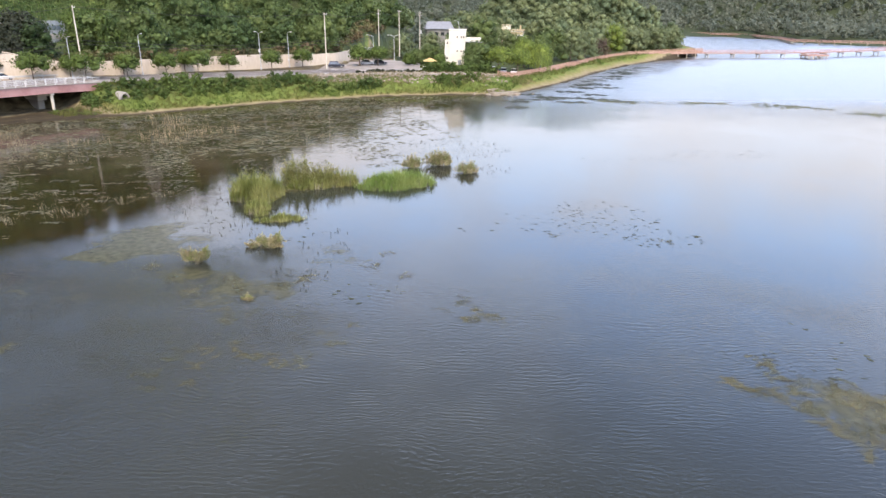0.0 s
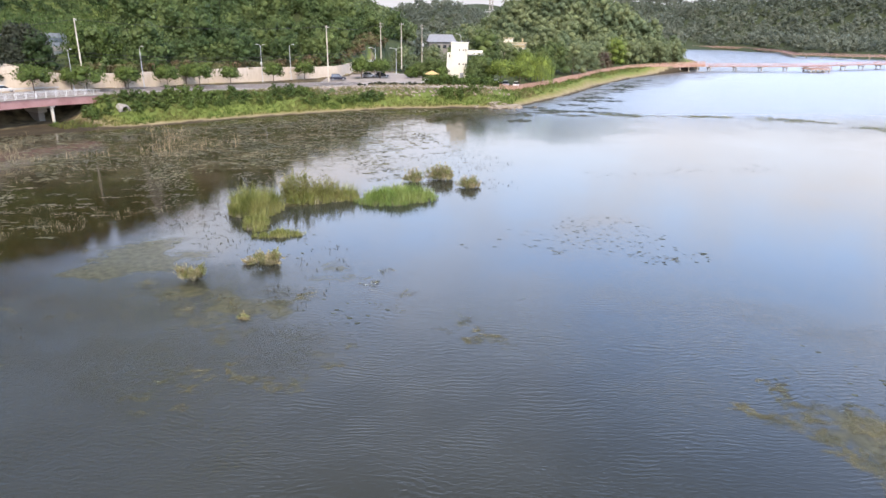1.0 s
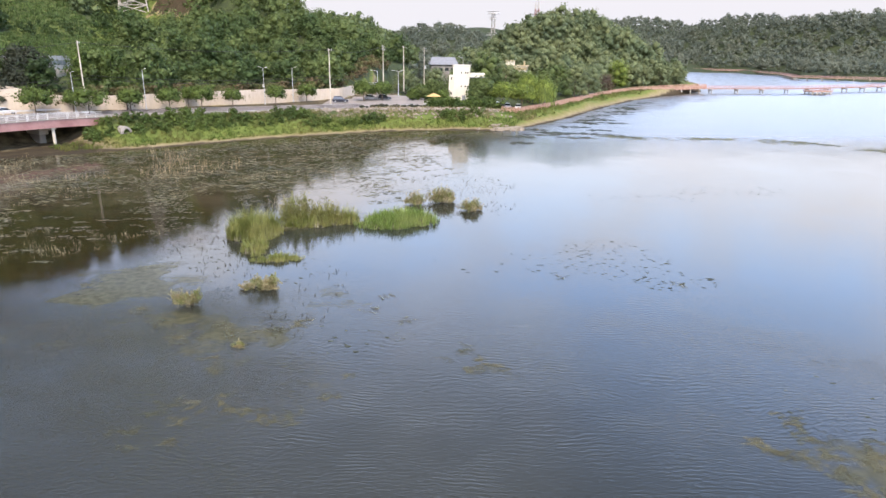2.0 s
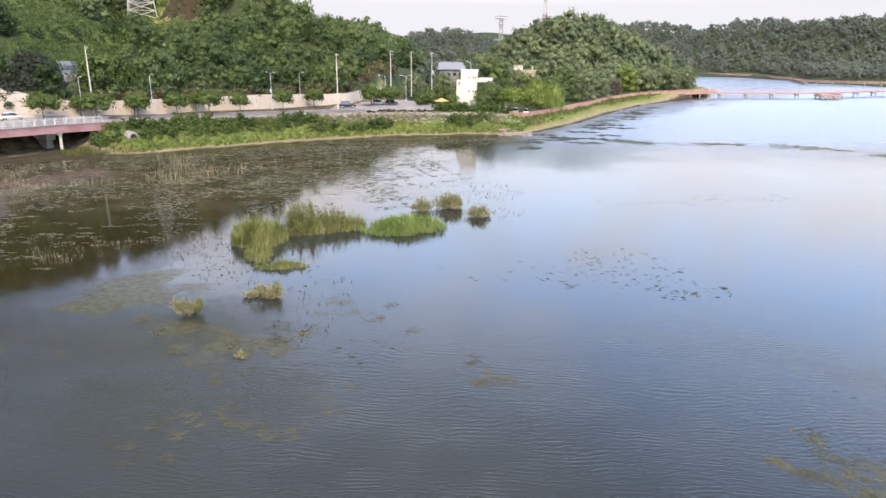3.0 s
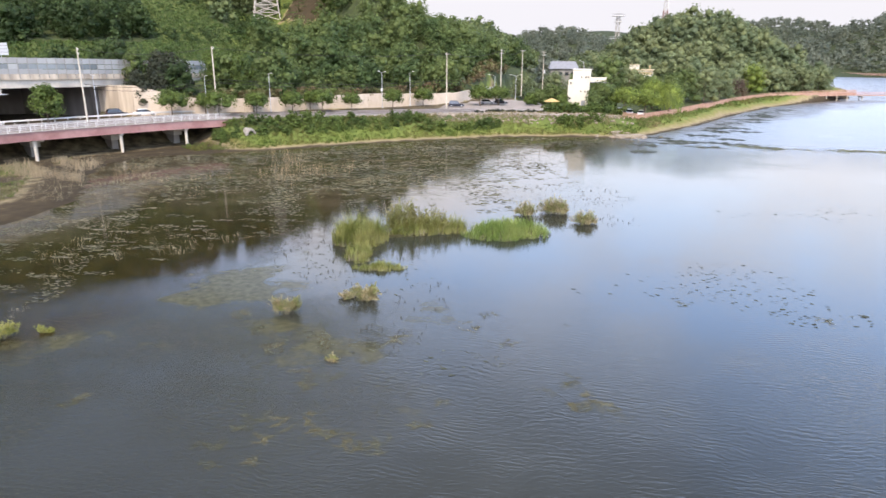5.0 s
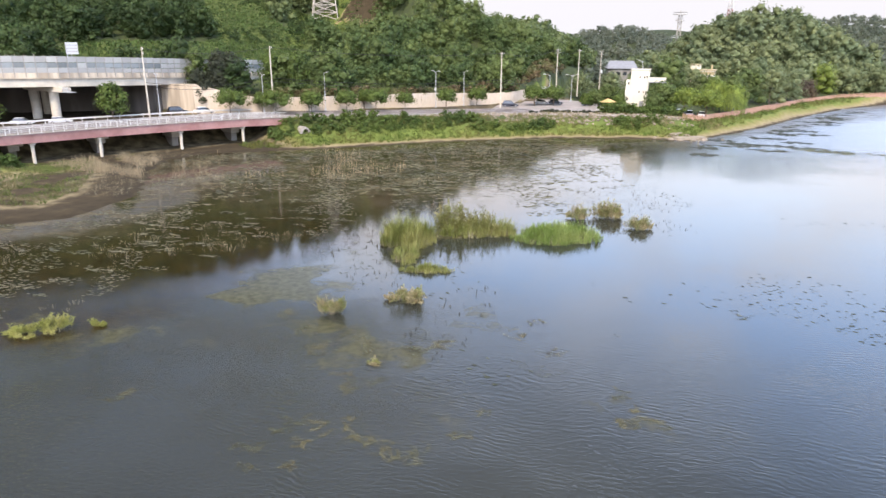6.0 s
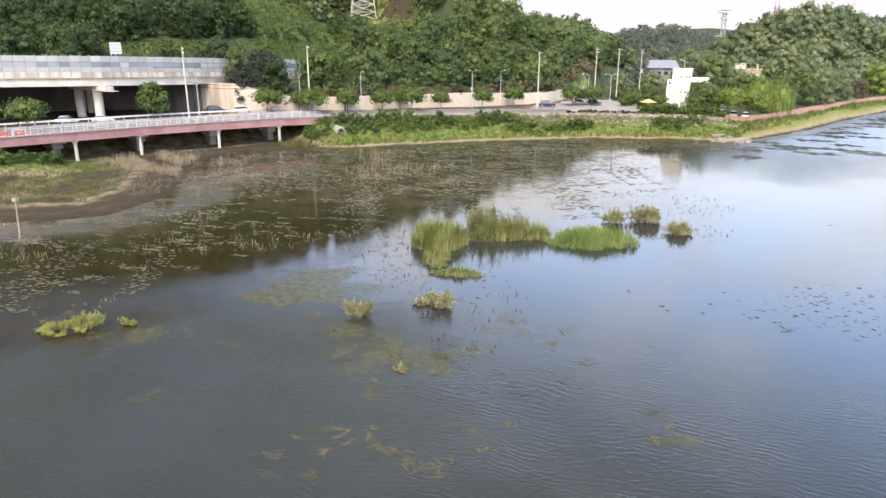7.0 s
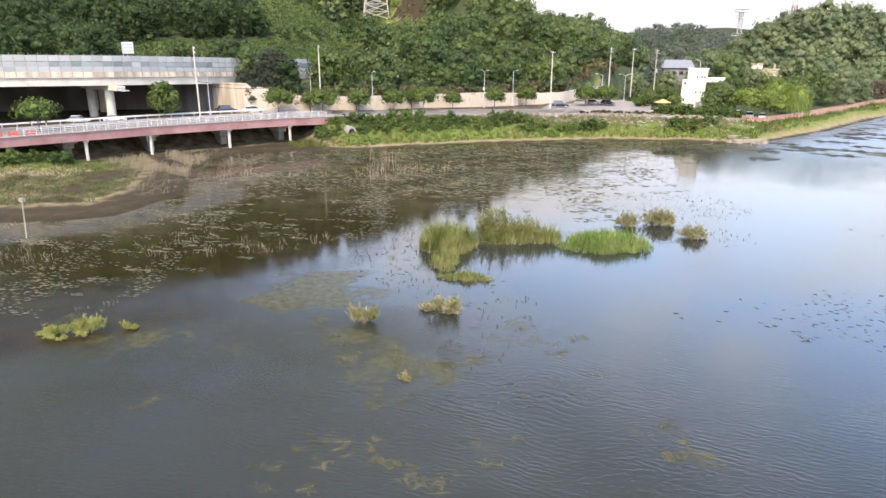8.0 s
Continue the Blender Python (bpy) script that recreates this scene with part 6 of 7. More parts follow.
def build_far_bridges():
    footbridge("footbridge", "long red-railed footbridge across the lake", [(128, 311, 2.3), (152, 313, 2.3), (178, 316, 2.3), (211, 329, 2.4), (240, 340, 2.5), (330, 372, 2.6)], 12.8)
    footbridge("footbridge", "distant red boardwalk along the far shore", [(232, 585, 1.7), (266, 560, 1.7), (264, 500, 1.8), (246, 447, 2.0), (262, 432, 2.2), (290, 414, 2.4), (350, 385, 2.6)], 9.0)
    p = empty("viewing_platform", Matrix.Translation((183.5, 312, 0)) @ Matrix.Rotation(radians(12), 4, "Z"), "low red-brown viewing platform on short piles in the lake", "platform")
    part("deck", slab((11.5, 6, 0.45), (0, 0, 1.45)), M_DECK, p)
    for x in (-5, -2.5, 0, 2.5, 5):
        for y in (-2.5, 2.5):
            b = bmesh.new(); tube(b, (x, y, -1.2), (x, y, 1.2), 0.25, 0.25, 8); part("pile", b, M_CONC, p)
    for z in (2.2, 2.7):
        for y in (-2.9, 2.9):
            part("rail", slab((11.4, 0.12, 0.12), (0, y, z)), M_REDPAINT, p)
    for x in np.arange(-5.6, 5.7, 1.4):
        part("post", slab((0.14, 0.14, 1.1), (x, -2.9, 2.2)), M_REDPAINT, p)


# ---- single trees ----
def build_trees():
    street = [(-84.8, 146.6, 5.6, 4.7), (-76.4, 152.6, 5.3, 5.1), (-70.2, 159.8, 4.8, 3.5), (-63.4, 166.2, 4.9, 3.5), (-57.2, 171.0, 5.4, 4.0), (-51.6, 178.8, 4.2, 2.9), (-41.9, 186.2, 5.0, 3.4), (-35.2, 196.6, 4.8, 3.1),
              (-107.5, 101.5, 5.4, 4.2), (-61.5, 174.0, 5.0, 2.0), (-72.5, 163.4, 4.6, 1.8), (-81.0, 155.0, 4.8, 2.2)]
    for k, (x, y, h, r) in enumerate(street):
        z = float(EDGE.info(np.array([x]), np.array([y]))[1][0])
        tree("street_tree", x, y, h + 0.4, r, M_LEAF_STREET, "small spreading street tree beside the road", 200 + k, 13, 80, 0.24, 0.46, "street trees", z, trunk=0.11)
    tree("roadside_tree", -100.4, 126.5, 8.6, 3.4, M_LEAF_STREET, "leafy green tree in front of the viaduct", 230, 14, 110, 0.26, 0.25, "", 5.6)
    for k, (x, y, h, r) in enumerate(((-97.0, 163.5, 12.8, 3.6), (-94, 163.0, 12.4, 4.0), (-91.5, 164.0, 10.6, 3.2), (-94.5, 158.5, 10.6, 3.2), (-90.5, 159.5, 9.2, 3.0), (-96.6, 153.2, 8.6, 3.2), (-91.6, 154.6, 8.2, 3.0))):
        tree("conifer", x, y, h - 1.5, r * 0.95, M_LEAF_DARK, "dark shaggy conifer at the viaduct's end", 240 + k, 15, 95, 0.3, 0.06, "conifers")
    tree("conifer", -93.4, 150.7, 6.2, 2.6, M_LEAF_DARK, "low dark shaggy conifer hanging over the retaining wall", 248, 14, 95, 0.28, 0.05, "conifers", 7.3)
    named = [("big_tree", -99.4, 157.6, 12.5, 3.6, M_LEAF, "full green tree hiding the viaduct's end", 0.05), ("big_tree", -83.6, 166.4, 11.5, 4.0, M_LEAF_STREET, "full fresh green tree beside dark conifers", 0.05), ("big_tree", -78.6, 170.0, 11.0, 4.4, M_LEAF_STREET, "full fresh green tree above the retaining wall", 0.05),
             ("broad_tree", -19.4, 205.0, 5.6, 3.6, M_LEAF_STREET, "broad roadside tree shading parked cars", 0.5), ("broad_tree", -14.0, 207.6, 5.4, 3.6, M_LEAF_STREET, "broad roadside tree shading parked cars", 0.5),
             ("plaza_tree", -4.6, 210, 3.6, 2.0, M_LEAF_STREET, "small tree on the parking ground", 0.2), ("plaza_tree", -1.0, 211, 4.0, 2.0, M_LEAF, "small tree on the parking ground", 0.2),
             ("plaza_tree", 4.6, 197.5, 4.2, 2.4, M_LEAF_STREET, "leafy tree beside the yellow parasol", 0.15), ("plaza_tree", 2.4, 212, 6.0, 3.6, M_LEAF, "dark tree behind the tower house", 0.15),
             ("plaza_tree", 16.0, 198.0, 8.4, 4.3, M_LEAF, "dense dark green tree beside the tower house", 0.16), ("plaza_tree", 13.6, 195.0, 6.0, 3.2, M_LEAF, "dense green tree before the tower house", 0.1),
             ("lime_tree", 21.6, 195.6, 7.4, 4.6, M_LEAF_LIGHT, "bright lime-green spreading tree", 0.5), ("lime_tree", 27.6, 197.6, 7.0, 4.2, M_LEAF_LIGHT, "bright lime-green spreading tree", 0.5),
             ("big_tree", 21.5, 244, 15.5, 7.6, M_LEAF, "large olive-green tree behind the tower house", 0.15), ("big_tree", 29.0, 250, 11.5, 6.0, M_LEAF_HAZY, "large olive-green tree beside the villa", 0.15),
             ("headland_tree", 46, 240, 11.5, 6.6, M_LEAF, "full green tree behind the promenade", 0.08), ("headland_tree", 54, 246, 12.5, 7.0, M_LEAF_HAZY, "full green tree behind the promenade", 0.08),
             ("headland_tree", 40, 232, 9.5, 5.2, M_LEAF, "full green tree behind the promenade", 0.08), ("headland_tree", 63, 262, 11.0, 6.4, M_LEAF_HAZY, "full green tree behind the promenade", 0.06),
             ("plum_tree", 73, 277, 6.6, 4.2, M_PLUM, "small purple-brown leaved tree behind the promenade", 0.1), ("lime_tree", 83, 296, 11.5, 6.4, M_LEAF_LIGHT, "bright yellow-green tree at the headland's foot", 0.06),
             ("headland_tree", 96, 304, 10.5, 6.2, M_LEAF_HAZY, "full green tree behind the promenade", 0.06), ("headland_tree", 108, 310, 10.5, 6.0, M_LEAF_HAZY, "full green tree behind the promenade", 0.06),
             ("headland_tree", 117, 317, 10, 5.6, M_LEAF_HAZY, "full green tree near the headland's tip", 0.05), ("headland_tree", 10, 232, 8, 5.0, M_LEAF, "dark tree in front of the grey-roofed hall", 0.08),
             ("headland_tree", -8, 256, 9.5, 5.2, M_LEAF_HAZY, "grey-green tree beside a utility pole", 0.1), ("headland_tree", -2, 236, 4.6, 3.6, M_LEAF, "low spreading tree behind the parking ground", 0.08),
             ("headland_tree", 3.6, 268, 9.5, 5.4, M_LEAF_HAZY, "dark tree in front of the grey-roofed hall", 0.05), ("headland_tree", 12.5, 270, 9.0, 5.6, M_LEAF, "dark tree in front of the grey-roofed hall", 0.05),
             ("headland_tree", 34, 248, 9, 5.4, M_LEAF, "leafy tree before the villa", 0.08)]
    for k, (n, x, y, h, r, m, l, base) in enumerate(named):
        tree(n, x, y, h, r, m, l, 260 + k, 15, 110, 0.30, base, trunk=0.2)
    # weeping willows: curtains of hanging leaf strands
    for k, (x, y, h, r) in enumerate(((36.0, 209.5, 9.0, 4.4), (32.0, 214.0, 10.0, 4.6))):
        z = zat(x, y)
        t = empty("willow", Matrix.Translation((x, y, z)), "weeping willow with yellow-green hanging strands", "tree", "willows")
        b = bmesh.new(); tube(b, (0, 0, -0.2), (0.3, 0, h * 0.6), 0.32, 0.16, 8); part("trunk", b, M_TRUNK, t)
        V, F = lobes_tree(300 + k, 9, 60, 0.28, h, r * 0.8, 0.55)
        q = np.random.RandomState(310 + k)
        W, G, n = [V], [F], len(V)
        for i in range(420):
            a, rr = q.uniform(0, 6.28), r * np.sqrt(q.uniform(0.2, 1))
            top = h * q.uniform(0.6, 0.92) * (1 - 0.25 * (rr / r) ** 2); ln = q.uniform(2, 5)
            for j in range(5):
                p0 = np.array([rr * np.cos(a), rr * np.sin(a), max(0.6, top - ln * j / 5)])
                u = np.array([-np.sin(a), np.cos(a), 0]) * 0.11
                d = np.array([np.cos(a) * 0.12, np.sin(a) * 0.12, -ln / 5 * 0.9])
                W.append(np.stack([p0 - u, p0 + u, p0 + u * 0.6 + d, p0 - u * 0.6 + d])); G.append(np.arange(4)[None] + n); n += 4
        raw("crown", np.concatenate(W), np.concatenate(G), M_LEAF_LIGHT, t)


# ---- floating and standing water plants ----
def scatter_flat(points, seed, smin, smax, aspect=2.0, z0=0.004, turn=None):
    """Flat six-cornered scraps on the water, as pairs of quads."""
    r = np.random.RandomState(seed)
    V, F = [], []
    for i, (x, y) in enumerate(points):
        a = r.uniform(0, np.pi) if turn is None else turn + r.normal() * 0.35
        L = r.uniform(smin, smax); W = L / (aspect * r.uniform(0.7, 1.4))
        pts = np.array([(-1, 0), (-0.45, -r.uniform(0.5, 1.1)), (0.5, -r.uniform(0.4, 1.1)), (1, r.uniform(-0.3, 0.3)), (0.4, r.uniform(0.5, 1.1)), (-0.5, r.uniform(0.4, 1.1))]) * (L / 2, W / 2)
        c, s = np.cos(a), np.sin(a)
        q = np.stack([x + pts[:, 0] * c - pts[:, 1] * s, y + pts[:, 0] * s + pts[:, 1] * c, np.full(6, z0 + r.uniform(0, 0.03))], -1)
        n = len(V) * 6
        V.append(q); F += [[n, n + 1, n + 2, n + 5], [n + 5, n + 2, n + 3, n + 4]]
    return np.concatenate(V), np.array(F)


def build_floaters():
    def inside(lo, hi, thr, seed, y0, y1):
        def f(X, Y):
            c = SILT_EDGE.info(X, Y)[0]; d = lake_distance(X, Y)
            return (d < -0.5) & (c > lo) & (c < hi) & (wobble(X, Y, 5.0, seed) + 0.6 * wobble(X, Y, 1.7, seed + 1) > thr) & (Y > y0) & (Y < y1)
        return f
    P = [jitter_points(-95, 5, 30, 100, 0.62, 30, inside(-1.5, 60, 0.30, 1.0, 36, 100))[:, :2], jitter_points(-80, -8, 40, 96, 0.8, 33, inside(1, 60, 0.34, 7.3, 40, 96))[:, :2], jitter_points(-85, 25, 95, 168, 0.85, 31, inside(-6, 90, 0.0, 2.0, 92, 166))[:, :2]]
    r = np.random.RandomState(61)
    for x, y in zip(r.uniform(-64, -30, 90), r.uniform(44, 84, 90)):
        if SILT_EDGE.info(np.array([x]), np.array([y]))[0][0] > 1 and lake_distance(np.array([x]), np.array([y]))[0] < -2:
            n, w = r.randint(8, 34), r.uniform(0.4, 1.5)
            P.append(np.stack([x + w * r.normal(size=n), y + 0.3 * w * r.normal(size=n)], -1))
    P.append(np.stack([-65.6 + 1.5 * r.normal(size=260), 60.8 + 0.7 * r.normal(size=260)], -1))
    V, F = scatter_flat(np.concatenate(P), 32, 0.14, 0.6, 2.5, turn=0.25)
    tagged(raw("floating_leaves", V, F, M_PAD), "pale floating leaves and scum scattered on shallow water", "water plants", kind="stuff")
    P = [jitter_points(-85, 30, 98, 168, 1.15, 37, inside(-3, 90, 0.0, 5.0, 84, 166))[:, :2], jitter_points(-70, 0, 60, 104, 1.9, 38, inside(1, 60, 0.35, 6.0, 60, 104))[:, :2]]
    V, F = scatter_flat(np.concatenate(P), 39, 0.4, 1.5, 2.8, turn=0.1)
    tagged(raw("weed_mats", V, F, M_WEED_MAT), "olive-brown mats of waterweed in the shallows", "water plants", kind="stuff")
    def litter(X, Y):
        c = SILT_EDGE.info(X, Y)[0]; d = lake_distance(X, Y)
        w = wobble(X, Y, 2.6, 8.0) + 0.8 * wobble(X, Y, 0.9, 9.0) + 0.5 * wobble(X, Y, 7.0, 3.0)
        return (d < -0.5) & (c > -13) & (Y > 86) & (w > 0.15 + 0.5 * sstep(0, -13, c) + 0.35 * sstep(-30, -60, X))
    V, F = scatter_flat(jitter_points(-82, 34, 86, 166, 0.72, 51, litter)[:, :2], 52, 0.2, 1.05, 2.4, turn=0.15)
    tagged(raw("weed_litter", V, F, M_WEED_MAT), "dark olive litter of dead waterweed afloat in the shallows", "water plants", kind="stuff")
    # sparse dark scraps out on the open water
    r = np.random.RandomState(33)
    Q = []
    for x, y, rx, ry, n in ((18, 64, 6, 7, 130), (22, 57, 4, 3, 50), (-12, 45, 9, 3.5, 40), (-17, 60, 9, 8, 60), (2, 101, 11, 8, 150), (45, 97, 10, 3.5, 70), (28, 92, 12, 3, 40), (6, 62, 8, 4, 18), (25, 34, 6, 5, 22), (-26, 66, 5, 6, 60), (2, 84, 8, 4, 50), (14, 60, 5, 3, 30)):
        a, q = r.uniform(0, 6.28, n), np.sqrt(r.uniform(0, 1, n))
        Q.append(np.stack([x + rx * q * np.cos(a), y + ry * q * np.sin(a)], -1))
    V, F = scatter_flat(np.concatenate(Q), 34, 0.14, 0.52, 2.4, turn=-0.3)
    tagged(raw("floating_weed", V, F, M_WEED_DARK), "small dark green scraps of floating waterweed", "water plants", kind="stuff")
    # weed belts off the headland
    B = []
    belt = Line([(42, 160, 0), (52.8, 153.6, 0), (67.7, 156, 0), (77.9, 151.9, 0), (87.4, 149.3, 0), (93.8, 142.4, 0), (99, 134, 0)])
    for i in range(1000):
        s = r.uniform(0, belt.s[-1])
        if math.sin(s * 0.31) + 0.6 * math.sin(s * 0.83 + 1) < -0.35 + 0.5 * r.normal():
            continue
        q = belt.at(s, r.normal() * (0.8 + 1.3 * abs(math.sin(s * 0.12))))
        B.append((q.x, q.y))
    V, F = scatter_flat(np.array(B), 35, 0.4, 1.8, 2.6, turn=-0.2)
    tagged(raw("weed_belt", V, F, M_WEED_BELT), "long olive belt of floating waterweed", "water plants", kind="stuff")
    D = []
    shore = Line([(23, 167, 0), (30, 178, 0), (43, 199, 0), (62, 232, 0), (84, 264, 0)])
    strokes = [(20.5, 147, 5), (22, 157, 7), (27, 161, 9), (31, 166, 8), (35, 156, 9), (38, 164, 7), (43, 162, 9), (47, 158, 8), (39, 177, 8), (52, 187, 8), (44, 171, 6)]
    for k in range(26):
        q = shore.at(r.uniform(0, shore.s[-1]), -r.uniform(1.5, 11))
        strokes.append((q.x, q.y, r.uniform(3, 9)))
    for x, y, long_ in strokes:
        n = int(30 * long_)
        u = r.uniform(-1, 1, n)
        bend, wide = r.uniform(-1, 1), r.uniform(0.9, 2.2)
        v = r.normal(size=n) * wide * (1 - u * u) ** 0.7 * (0.5 + 0.5 * np.sin(9 * u + x)) + bend * u * u + 0.4 * np.sin(5 * u + y)
        D.append(np.stack([x + 0.5 * long_ * u + 0.15 * v, y + v - 0.1 * long_ * u], -1))
    D = np.concatenate(D)
    D = D[lake_distance(D[:, 0], D[:, 1]) < -0.8]
    V, F = scatter_flat(D, 36, 0.4, 1.7, 3.0, turn=-0.2)
    tagged(raw("dark_weed", V, F, M_WEED_DARK), "dark patches of waterweed off the headland", "water plants", kind="stuff")


M_WEED_MAT = material("olive-brown weed mat", (0.100, 0.096, 0.048), rough=0.85, var=0.35, scale=0.5, other=(0.060, 0.062, 0.030), other_scale=0.1, island=0.45)
M_WEED_BELT = material("olive belt weed", (0.095, 0.100, 0.045), rough=0.85, var=0.3, scale=0.5, island=0.4)
M_WEED_DARK = material("dark green waterweed", (0.036, 0.042, 0.022), rough=0.85, var=0.3, scale=0.6, island=0.4)


def weed_clump(x, y, stems, size, seed):
    """Waterweed just under the surface: a few bent stems, each a plume of short soft leaflets."""
    r = np.random.RandomState(seed)
    V, F = [], []
    main = r.uniform(0, 6.28)
    for i in range(stems):
        a, bend = main + r.normal() * 0.9, r.normal() * 1.1
        p = r.normal(size=2) * size * 0.24
        long = size * r.uniform(0.35, 0.8)
        for j in range(64):
            t = r.uniform()
            c = p + long * (t - 0.35) * np.array([np.cos(a + bend * t), np.sin(a + bend * t)]) + r.normal(size=2) * size * 0.045
            h = a + bend * t + r.choice((-1, 1)) * r.uniform(0.4, 1.3)
            l, w = size * r.uniform(0.05, 0.14), size * r.uniform(0.007, 0.018)
            d, u = np.array([np.cos(h), np.sin(h)]) * l, np.array([-np.sin(h), np.cos(h)]) * w
            z = 0.004 + 0.02 * r.uniform()
            k = len(V)
            V += [(*(c - d * 0.4), z), (*(c + u), z), (*(c + d), z), (*(c - u), z)]
            F.append([k, k + 1, k + 2, k + 3])
    V = np.array(V) + np.array([x, y, 0])
    ob = raw("waterweed", V, np.array(F), M_SUBWEED)
    return tagged(ob, "olive clump of waterweed just below the lake surface", "waterweed", "waterweed clumps", "stuff")


def build_waterweed():
    spots = [(-18.9, 32.2, 1.0), (-17.9, 32.4, 0.8), (-17.7, 34.3, 1.1), (-16.9, 35.3, 1.2), (-15.8, 33.6, 1.2), (-15.3, 35.4, 1.3), (-14.0, 35.8, 1.2), (-13.0, 34.8, 1.2), (-12.2, 34.4, 1.3), (-10.9, 34.1, 1.4), (-10.6, 33.2, 1.0),
             (-9.1, 33.6, 1.4), (-7.7, 36.1, 1.2), (-15.5, 40.0, 1.5), (-13.9, 41.2, 1.1), (-16.3, 41.6, 1.2), (-6.6, 38.9, 0.9), (1.4, 42.8, 1.2), (1.7, 39.6, 1.5), (3.4, 40.0, 1.5), (2.4, 41.2, 1.0), (-28.9, 35.4, 1.5), (-17.5, 30.7, 0.9), (-15.6, 31.3, 0.9),
             (17.0, 30.4, 1.5), (17.8, 29.9, 1.6), (18.8, 29.2, 1.7), (20.1, 33.4, 1.2), (20.4, 32.4, 1.4), (20.3, 31.2, 1.6), (20.6, 29.8, 1.8), (20.4, 28.0, 1.8), (20.7, 26.6, 2.0), (21.2, 24.6, 2.0), (22.4, 28.2, 2.2), (23.4, 29.4, 2.2), (24.6, 28.8, 2.2),
             (22.6, 26.0, 2.2), (24.0, 26.8, 2.4), (22.2, 24.2, 2.0), (-24.6, 50.0, 1.8), (-22.6, 47.8, 1.6), (-19.6, 44.6, 1.8), (-17.5, 47.0, 1.8), (-16.0, 45.4, 1.6), (-13.0, 46.6, 1.8), (-11.2, 47.6, 1.6), (-6.0, 50.0, 1.2), (-4.5, 53.0, 1.1), (-3.0, 48.0, 1.0), (11.5, 58.0, 1.0), (22.3, 56.0, 1.2)]
    for k, (x, y, s) in enumerate(spots):
        weed_clump(x, y, 4 + int(1.4 * s), 1.2 * s, 500 + k)


def build_barriers():
    """Red work-site boards standing on the walkway's end."""
    for x, y, h in ((-103.6, 92.9, 62), (-102.2, 95.0, 62), (-105.0, 91.0, 62)):
        z = float(EDGE.info(np.array([x]), np.array([y]))[1][0]) + 0.05
        t = empty("work_barrier", Matrix.Translation((x, y, z)) @ Matrix.Rotation(radians(h), 4, "Z"), "faded red folding work barrier on the walkway", "barrier", "work barriers")
        for zz in (0.45, 0.85):
            part("board", slab((1.5, 0.06, 0.28), (0, 0, zz)), M_BARRIER, t)
        for xx in (-0.6, 0.6):
            part("leg", slab((0.07, 0.5, 1.0), (xx, 0, 0.5)), M_BARRIER, t)


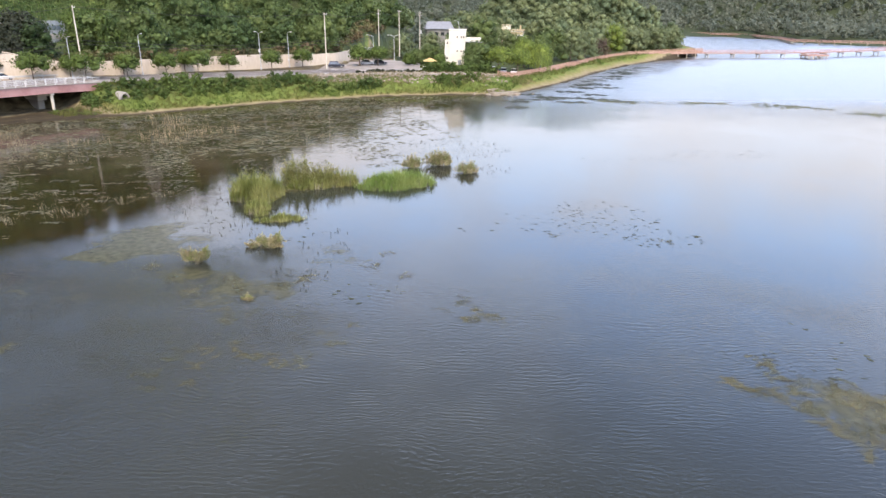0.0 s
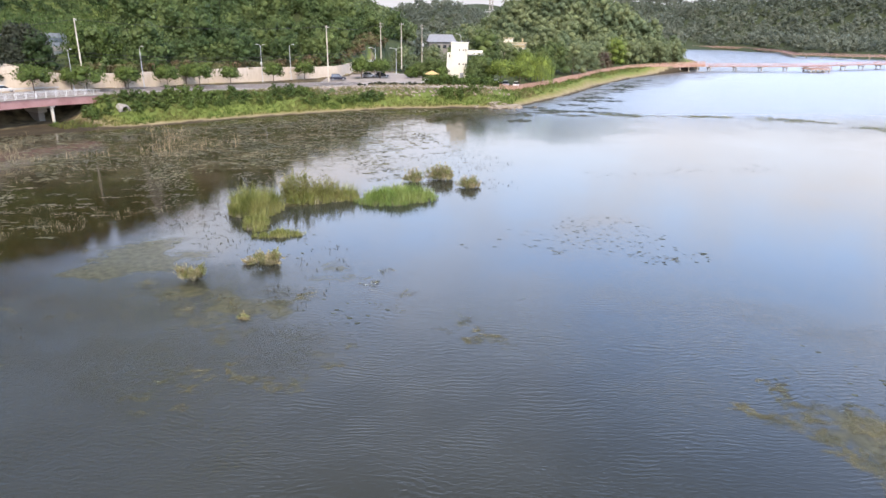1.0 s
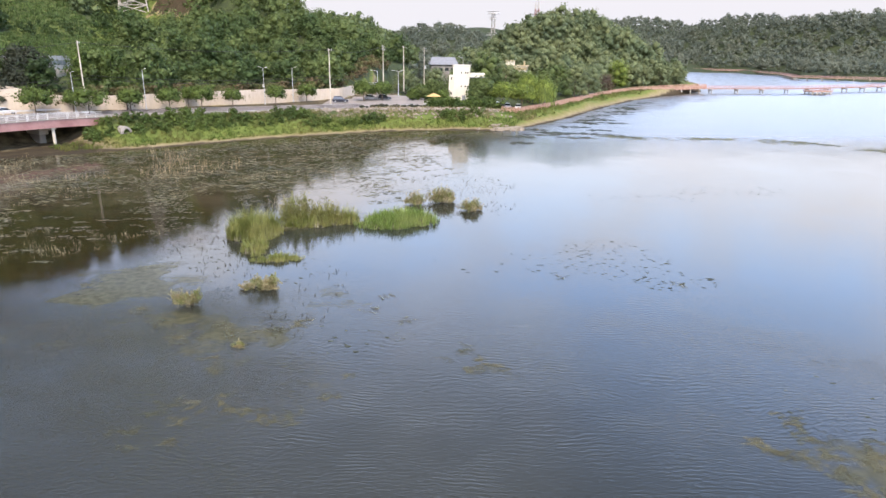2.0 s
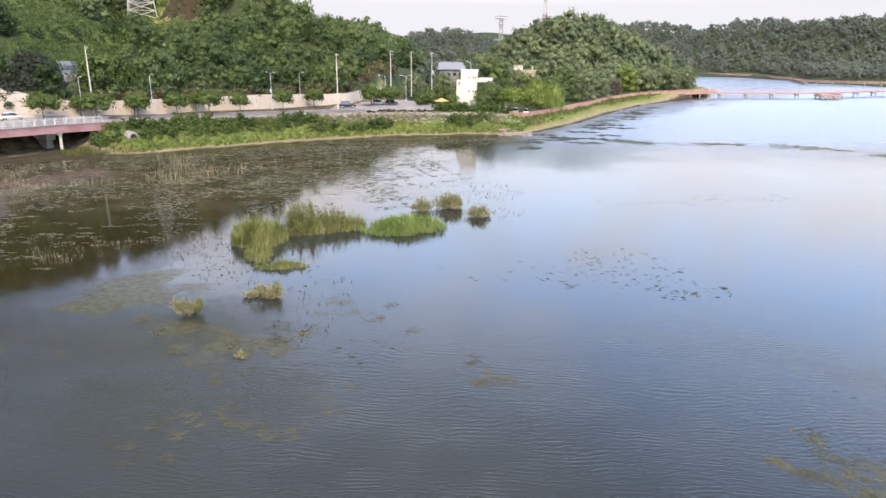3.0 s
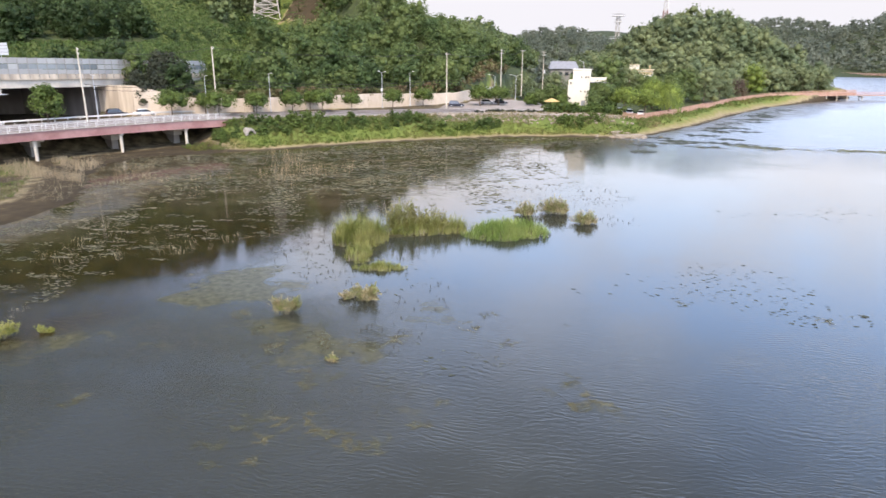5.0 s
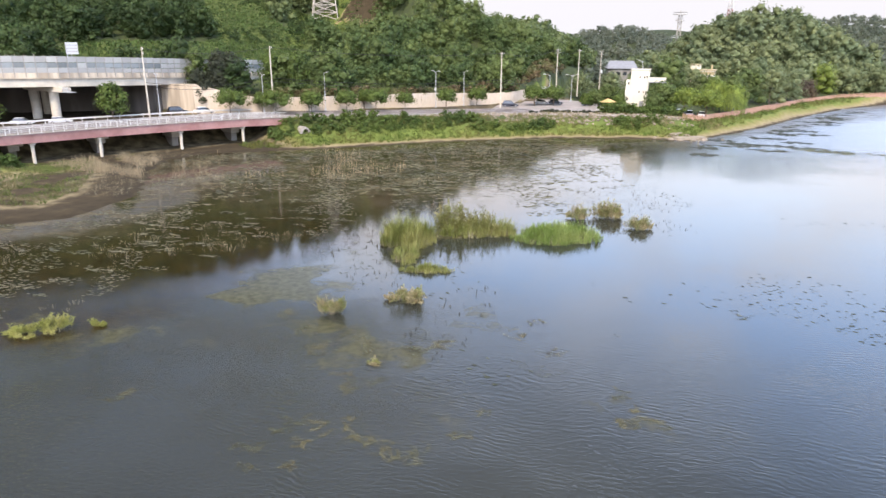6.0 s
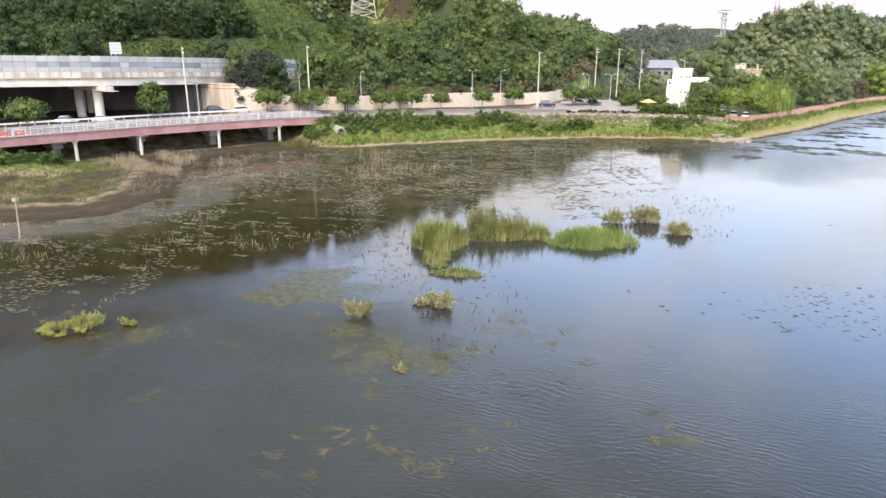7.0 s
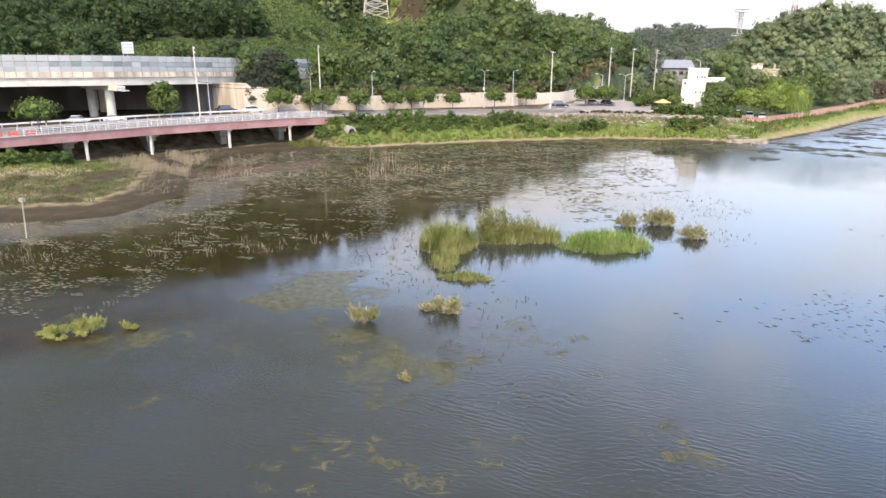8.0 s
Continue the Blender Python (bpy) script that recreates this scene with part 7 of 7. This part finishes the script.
def build_stems():
    def f(X, Y):
        c = SILT_EDGE.info(X, Y)[0]; d = lake_distance(X, Y)
        w = wobble(X, Y, 6.0, 4.0) + 0.5 * wobble(X, Y, 2.0, 1.0)
        near = (c > -1) & (d < -0.3) & (w > 0.48 - 0.30 * sstep(78, 66, Y)) & (Y < 112)
        mud = (d > -9) & (d < 12) & (X < -62) & (Y > 84) & (Y < 122) & (w > -0.35)
        return near | mud
    P = jitter_points(-100, 0, 38, 124, 1.05, 40, f)
    P[:, 2] = np.maximum(P[:, 2], -0.05)
    V, F = spread(P, [tuft(600 + k, 6, 0.42, 0.45, 0.02, 0.7) for k in range(5)], 41, 0.4, 1.5)
    tagged(raw("dead_stems", V, F, M_STEM), "thin pale dead reed stems standing in the shallows", "reed stems", kind="stuff")
    def tall(X, Y):
        w = wobble(X, Y, 5.0, 7.0) + 0.6 * wobble(X, Y, 1.8, 2.0)
        return (lake_distance(X, Y) < -1) & (np.hypot((X + 52) / 24, (Y - 113) / 18) < 1) & (w > 0.2) & (SILT_EDGE.info(X, Y)[0] > 4)
    P = jitter_points(-80, -12, 100, 146, 1.25, 46, tall)
    P[:, 2] = -0.05
    V, F = spread(P, [tuft(640 + k, 5, 1.25, 0.8, 0.026, 0.45) for k in range(5)], 47, 0.25, 1.4, 0.35)
    tagged(raw("straw_stems", V, F, M_STRAW), "standing straw-coloured dead reed stems in brown shallows", "reed stems", kind="stuff")
    def bed(X, Y):
        w = wobble(X, Y, 4.0, 2.0) + 0.6 * wobble(X, Y, 1.5, 5.0)
        return (np.hypot((X + 80 + 0.4 * (Y - 105)) / 13, (Y - 106) / 10) < 1 + 0.25 * w) & (lake_distance(X, Y) > 1) & (EDGE.info(X, Y)[0] < 1) & (np.abs(CREEK.info(X, Y)[0]) > 1.6)
    P = jitter_points(-100, -60, 92, 120, 0.62, 48, bed)
    V, F = spread(P, [tuft(660 + k, 7, 1.15, 0.45, 0.03, 0.4) for k in range(5)], 49, 0.35, 1.3, 0.3)
    tagged(raw("dry_reeds", V, F, M_STRAW), "dense straw-coloured dry reeds on the creek mouth's mud", "reeds", kind="stuff")
    r = np.random.RandomState(43)
    Q = []
    for x, y, rx, ry, n in ((-27, 72, 4.5, 8, 150), (-20, 64, 5, 6, 90), (-10.5, 54, 2.5, 7, 60), (4, 86, 8, 4, 80), (2, 100, 11, 9, 130), (-16, 47, 8, 3, 40), (-34, 42, 8, 2, 30)):
        a, q = r.uniform(0, 6.28, n), np.sqrt(r.uniform(0, 1, n))
        Q += [(x + rx * k * np.cos(t), y + ry * k * np.sin(t), -0.03) for t, k in zip(a, q)]
    V, F = spread(Q, [tuft(620 + k, 3, 0.2, 0.12, 0.03, 0.5) for k in range(4)], 44, 0.5, 1.5)
    tagged(raw("dark_stubs", V, F, M_STUB), "short dark plant stubs poking out of the water", "reed stubs", kind="stuff")
    g = empty("water_gauge", Matrix.Translation((-66.8, 61.2, -0.6)) @ Matrix.Rotation(radians(-4), 4, "X"), "pale water gauge post with a small box on top", "gauge post")
    b = bmesh.new(); tube(b, (0, 0, 0), (0, 0, 4.9), 0.09, 0.08, 8); part("post", b, M_STEM, g)
    b = bmesh.new(); box(b, (0.55, 0.4, 0.42), (0, 0, 5.05)); part("box", b, M_STONE, g)
    # a low rope fence across the mud
    line = Line([(-72.5, 92.0, 0), (-68.3, 97.1, 0), (-66.4, 104.0, 0), (-66.2, 109.8, 0)])
    f = empty("rope_fence", Matrix(), "low weathered rope fence on short posts in the mud", "fence")
    post, k = None, 0.0
    while k <= line.s[-1]:
        q = line.at(k)
        m = Matrix.Translation((q.x, q.y, max(-0.05, zat(q.x, q.y)) - 0.15))
        if post is None:
            b = bmesh.new(); tube(b, (0, 0, 0), (0, 0, 0.62), 0.03, 0.025, 6); post = part("post", b, M_STEM, f); post.matrix_local = m
        else:
            again(post, m)
        k += 1.4
    b = bmesh.new()
    P = [line.at(k) for k in np.linspace(0, line.s[-1], 14)]
    strip(b, [(q.x, q.y, max(-0.05, zat(q.x, q.y)) + 0.36) for q in P], ((-0.015, 0), (0.015, 0), (0.015, 0.03), (-0.015, 0.03)))
    part("rope", b, M_STEM, f)
    s = empty("road_sign", Matrix.Translation((-119.6, 139.8, 14.3)) @ Matrix.Rotation(radians(48), 4, "Z"), "grey back of a road sign above the viaduct", "road sign")
    part("board", slab((2.5, 0.12, 2.6), (0, 0, 5.9)), M_GALV, s)
    for x in (-1.1, -0.2):
        part("post", slab((0.14, 0.14, 6.4), (x, 0.16, 3.4)), M_GALV, s)
    for z in (5.2, 5.9, 6.6):
        part("stiffener", slab((2.3, 0.08, 0.1), (0, -0.1, z)), M_OLDCONC, s)


build_road()
build_walk()
build_retaining()
build_underpass()
build_viaduct()
build_bridge()
build_barriers()
build_woods()
build_bank()
build_islands()
build_poles()
build_towers()
build_tower_house()
build_houses()
build_plaza()
build_promenade()
build_far_bridges()
build_trees()
build_cars()
build_stems()
build_floaters()
build_waterweed()
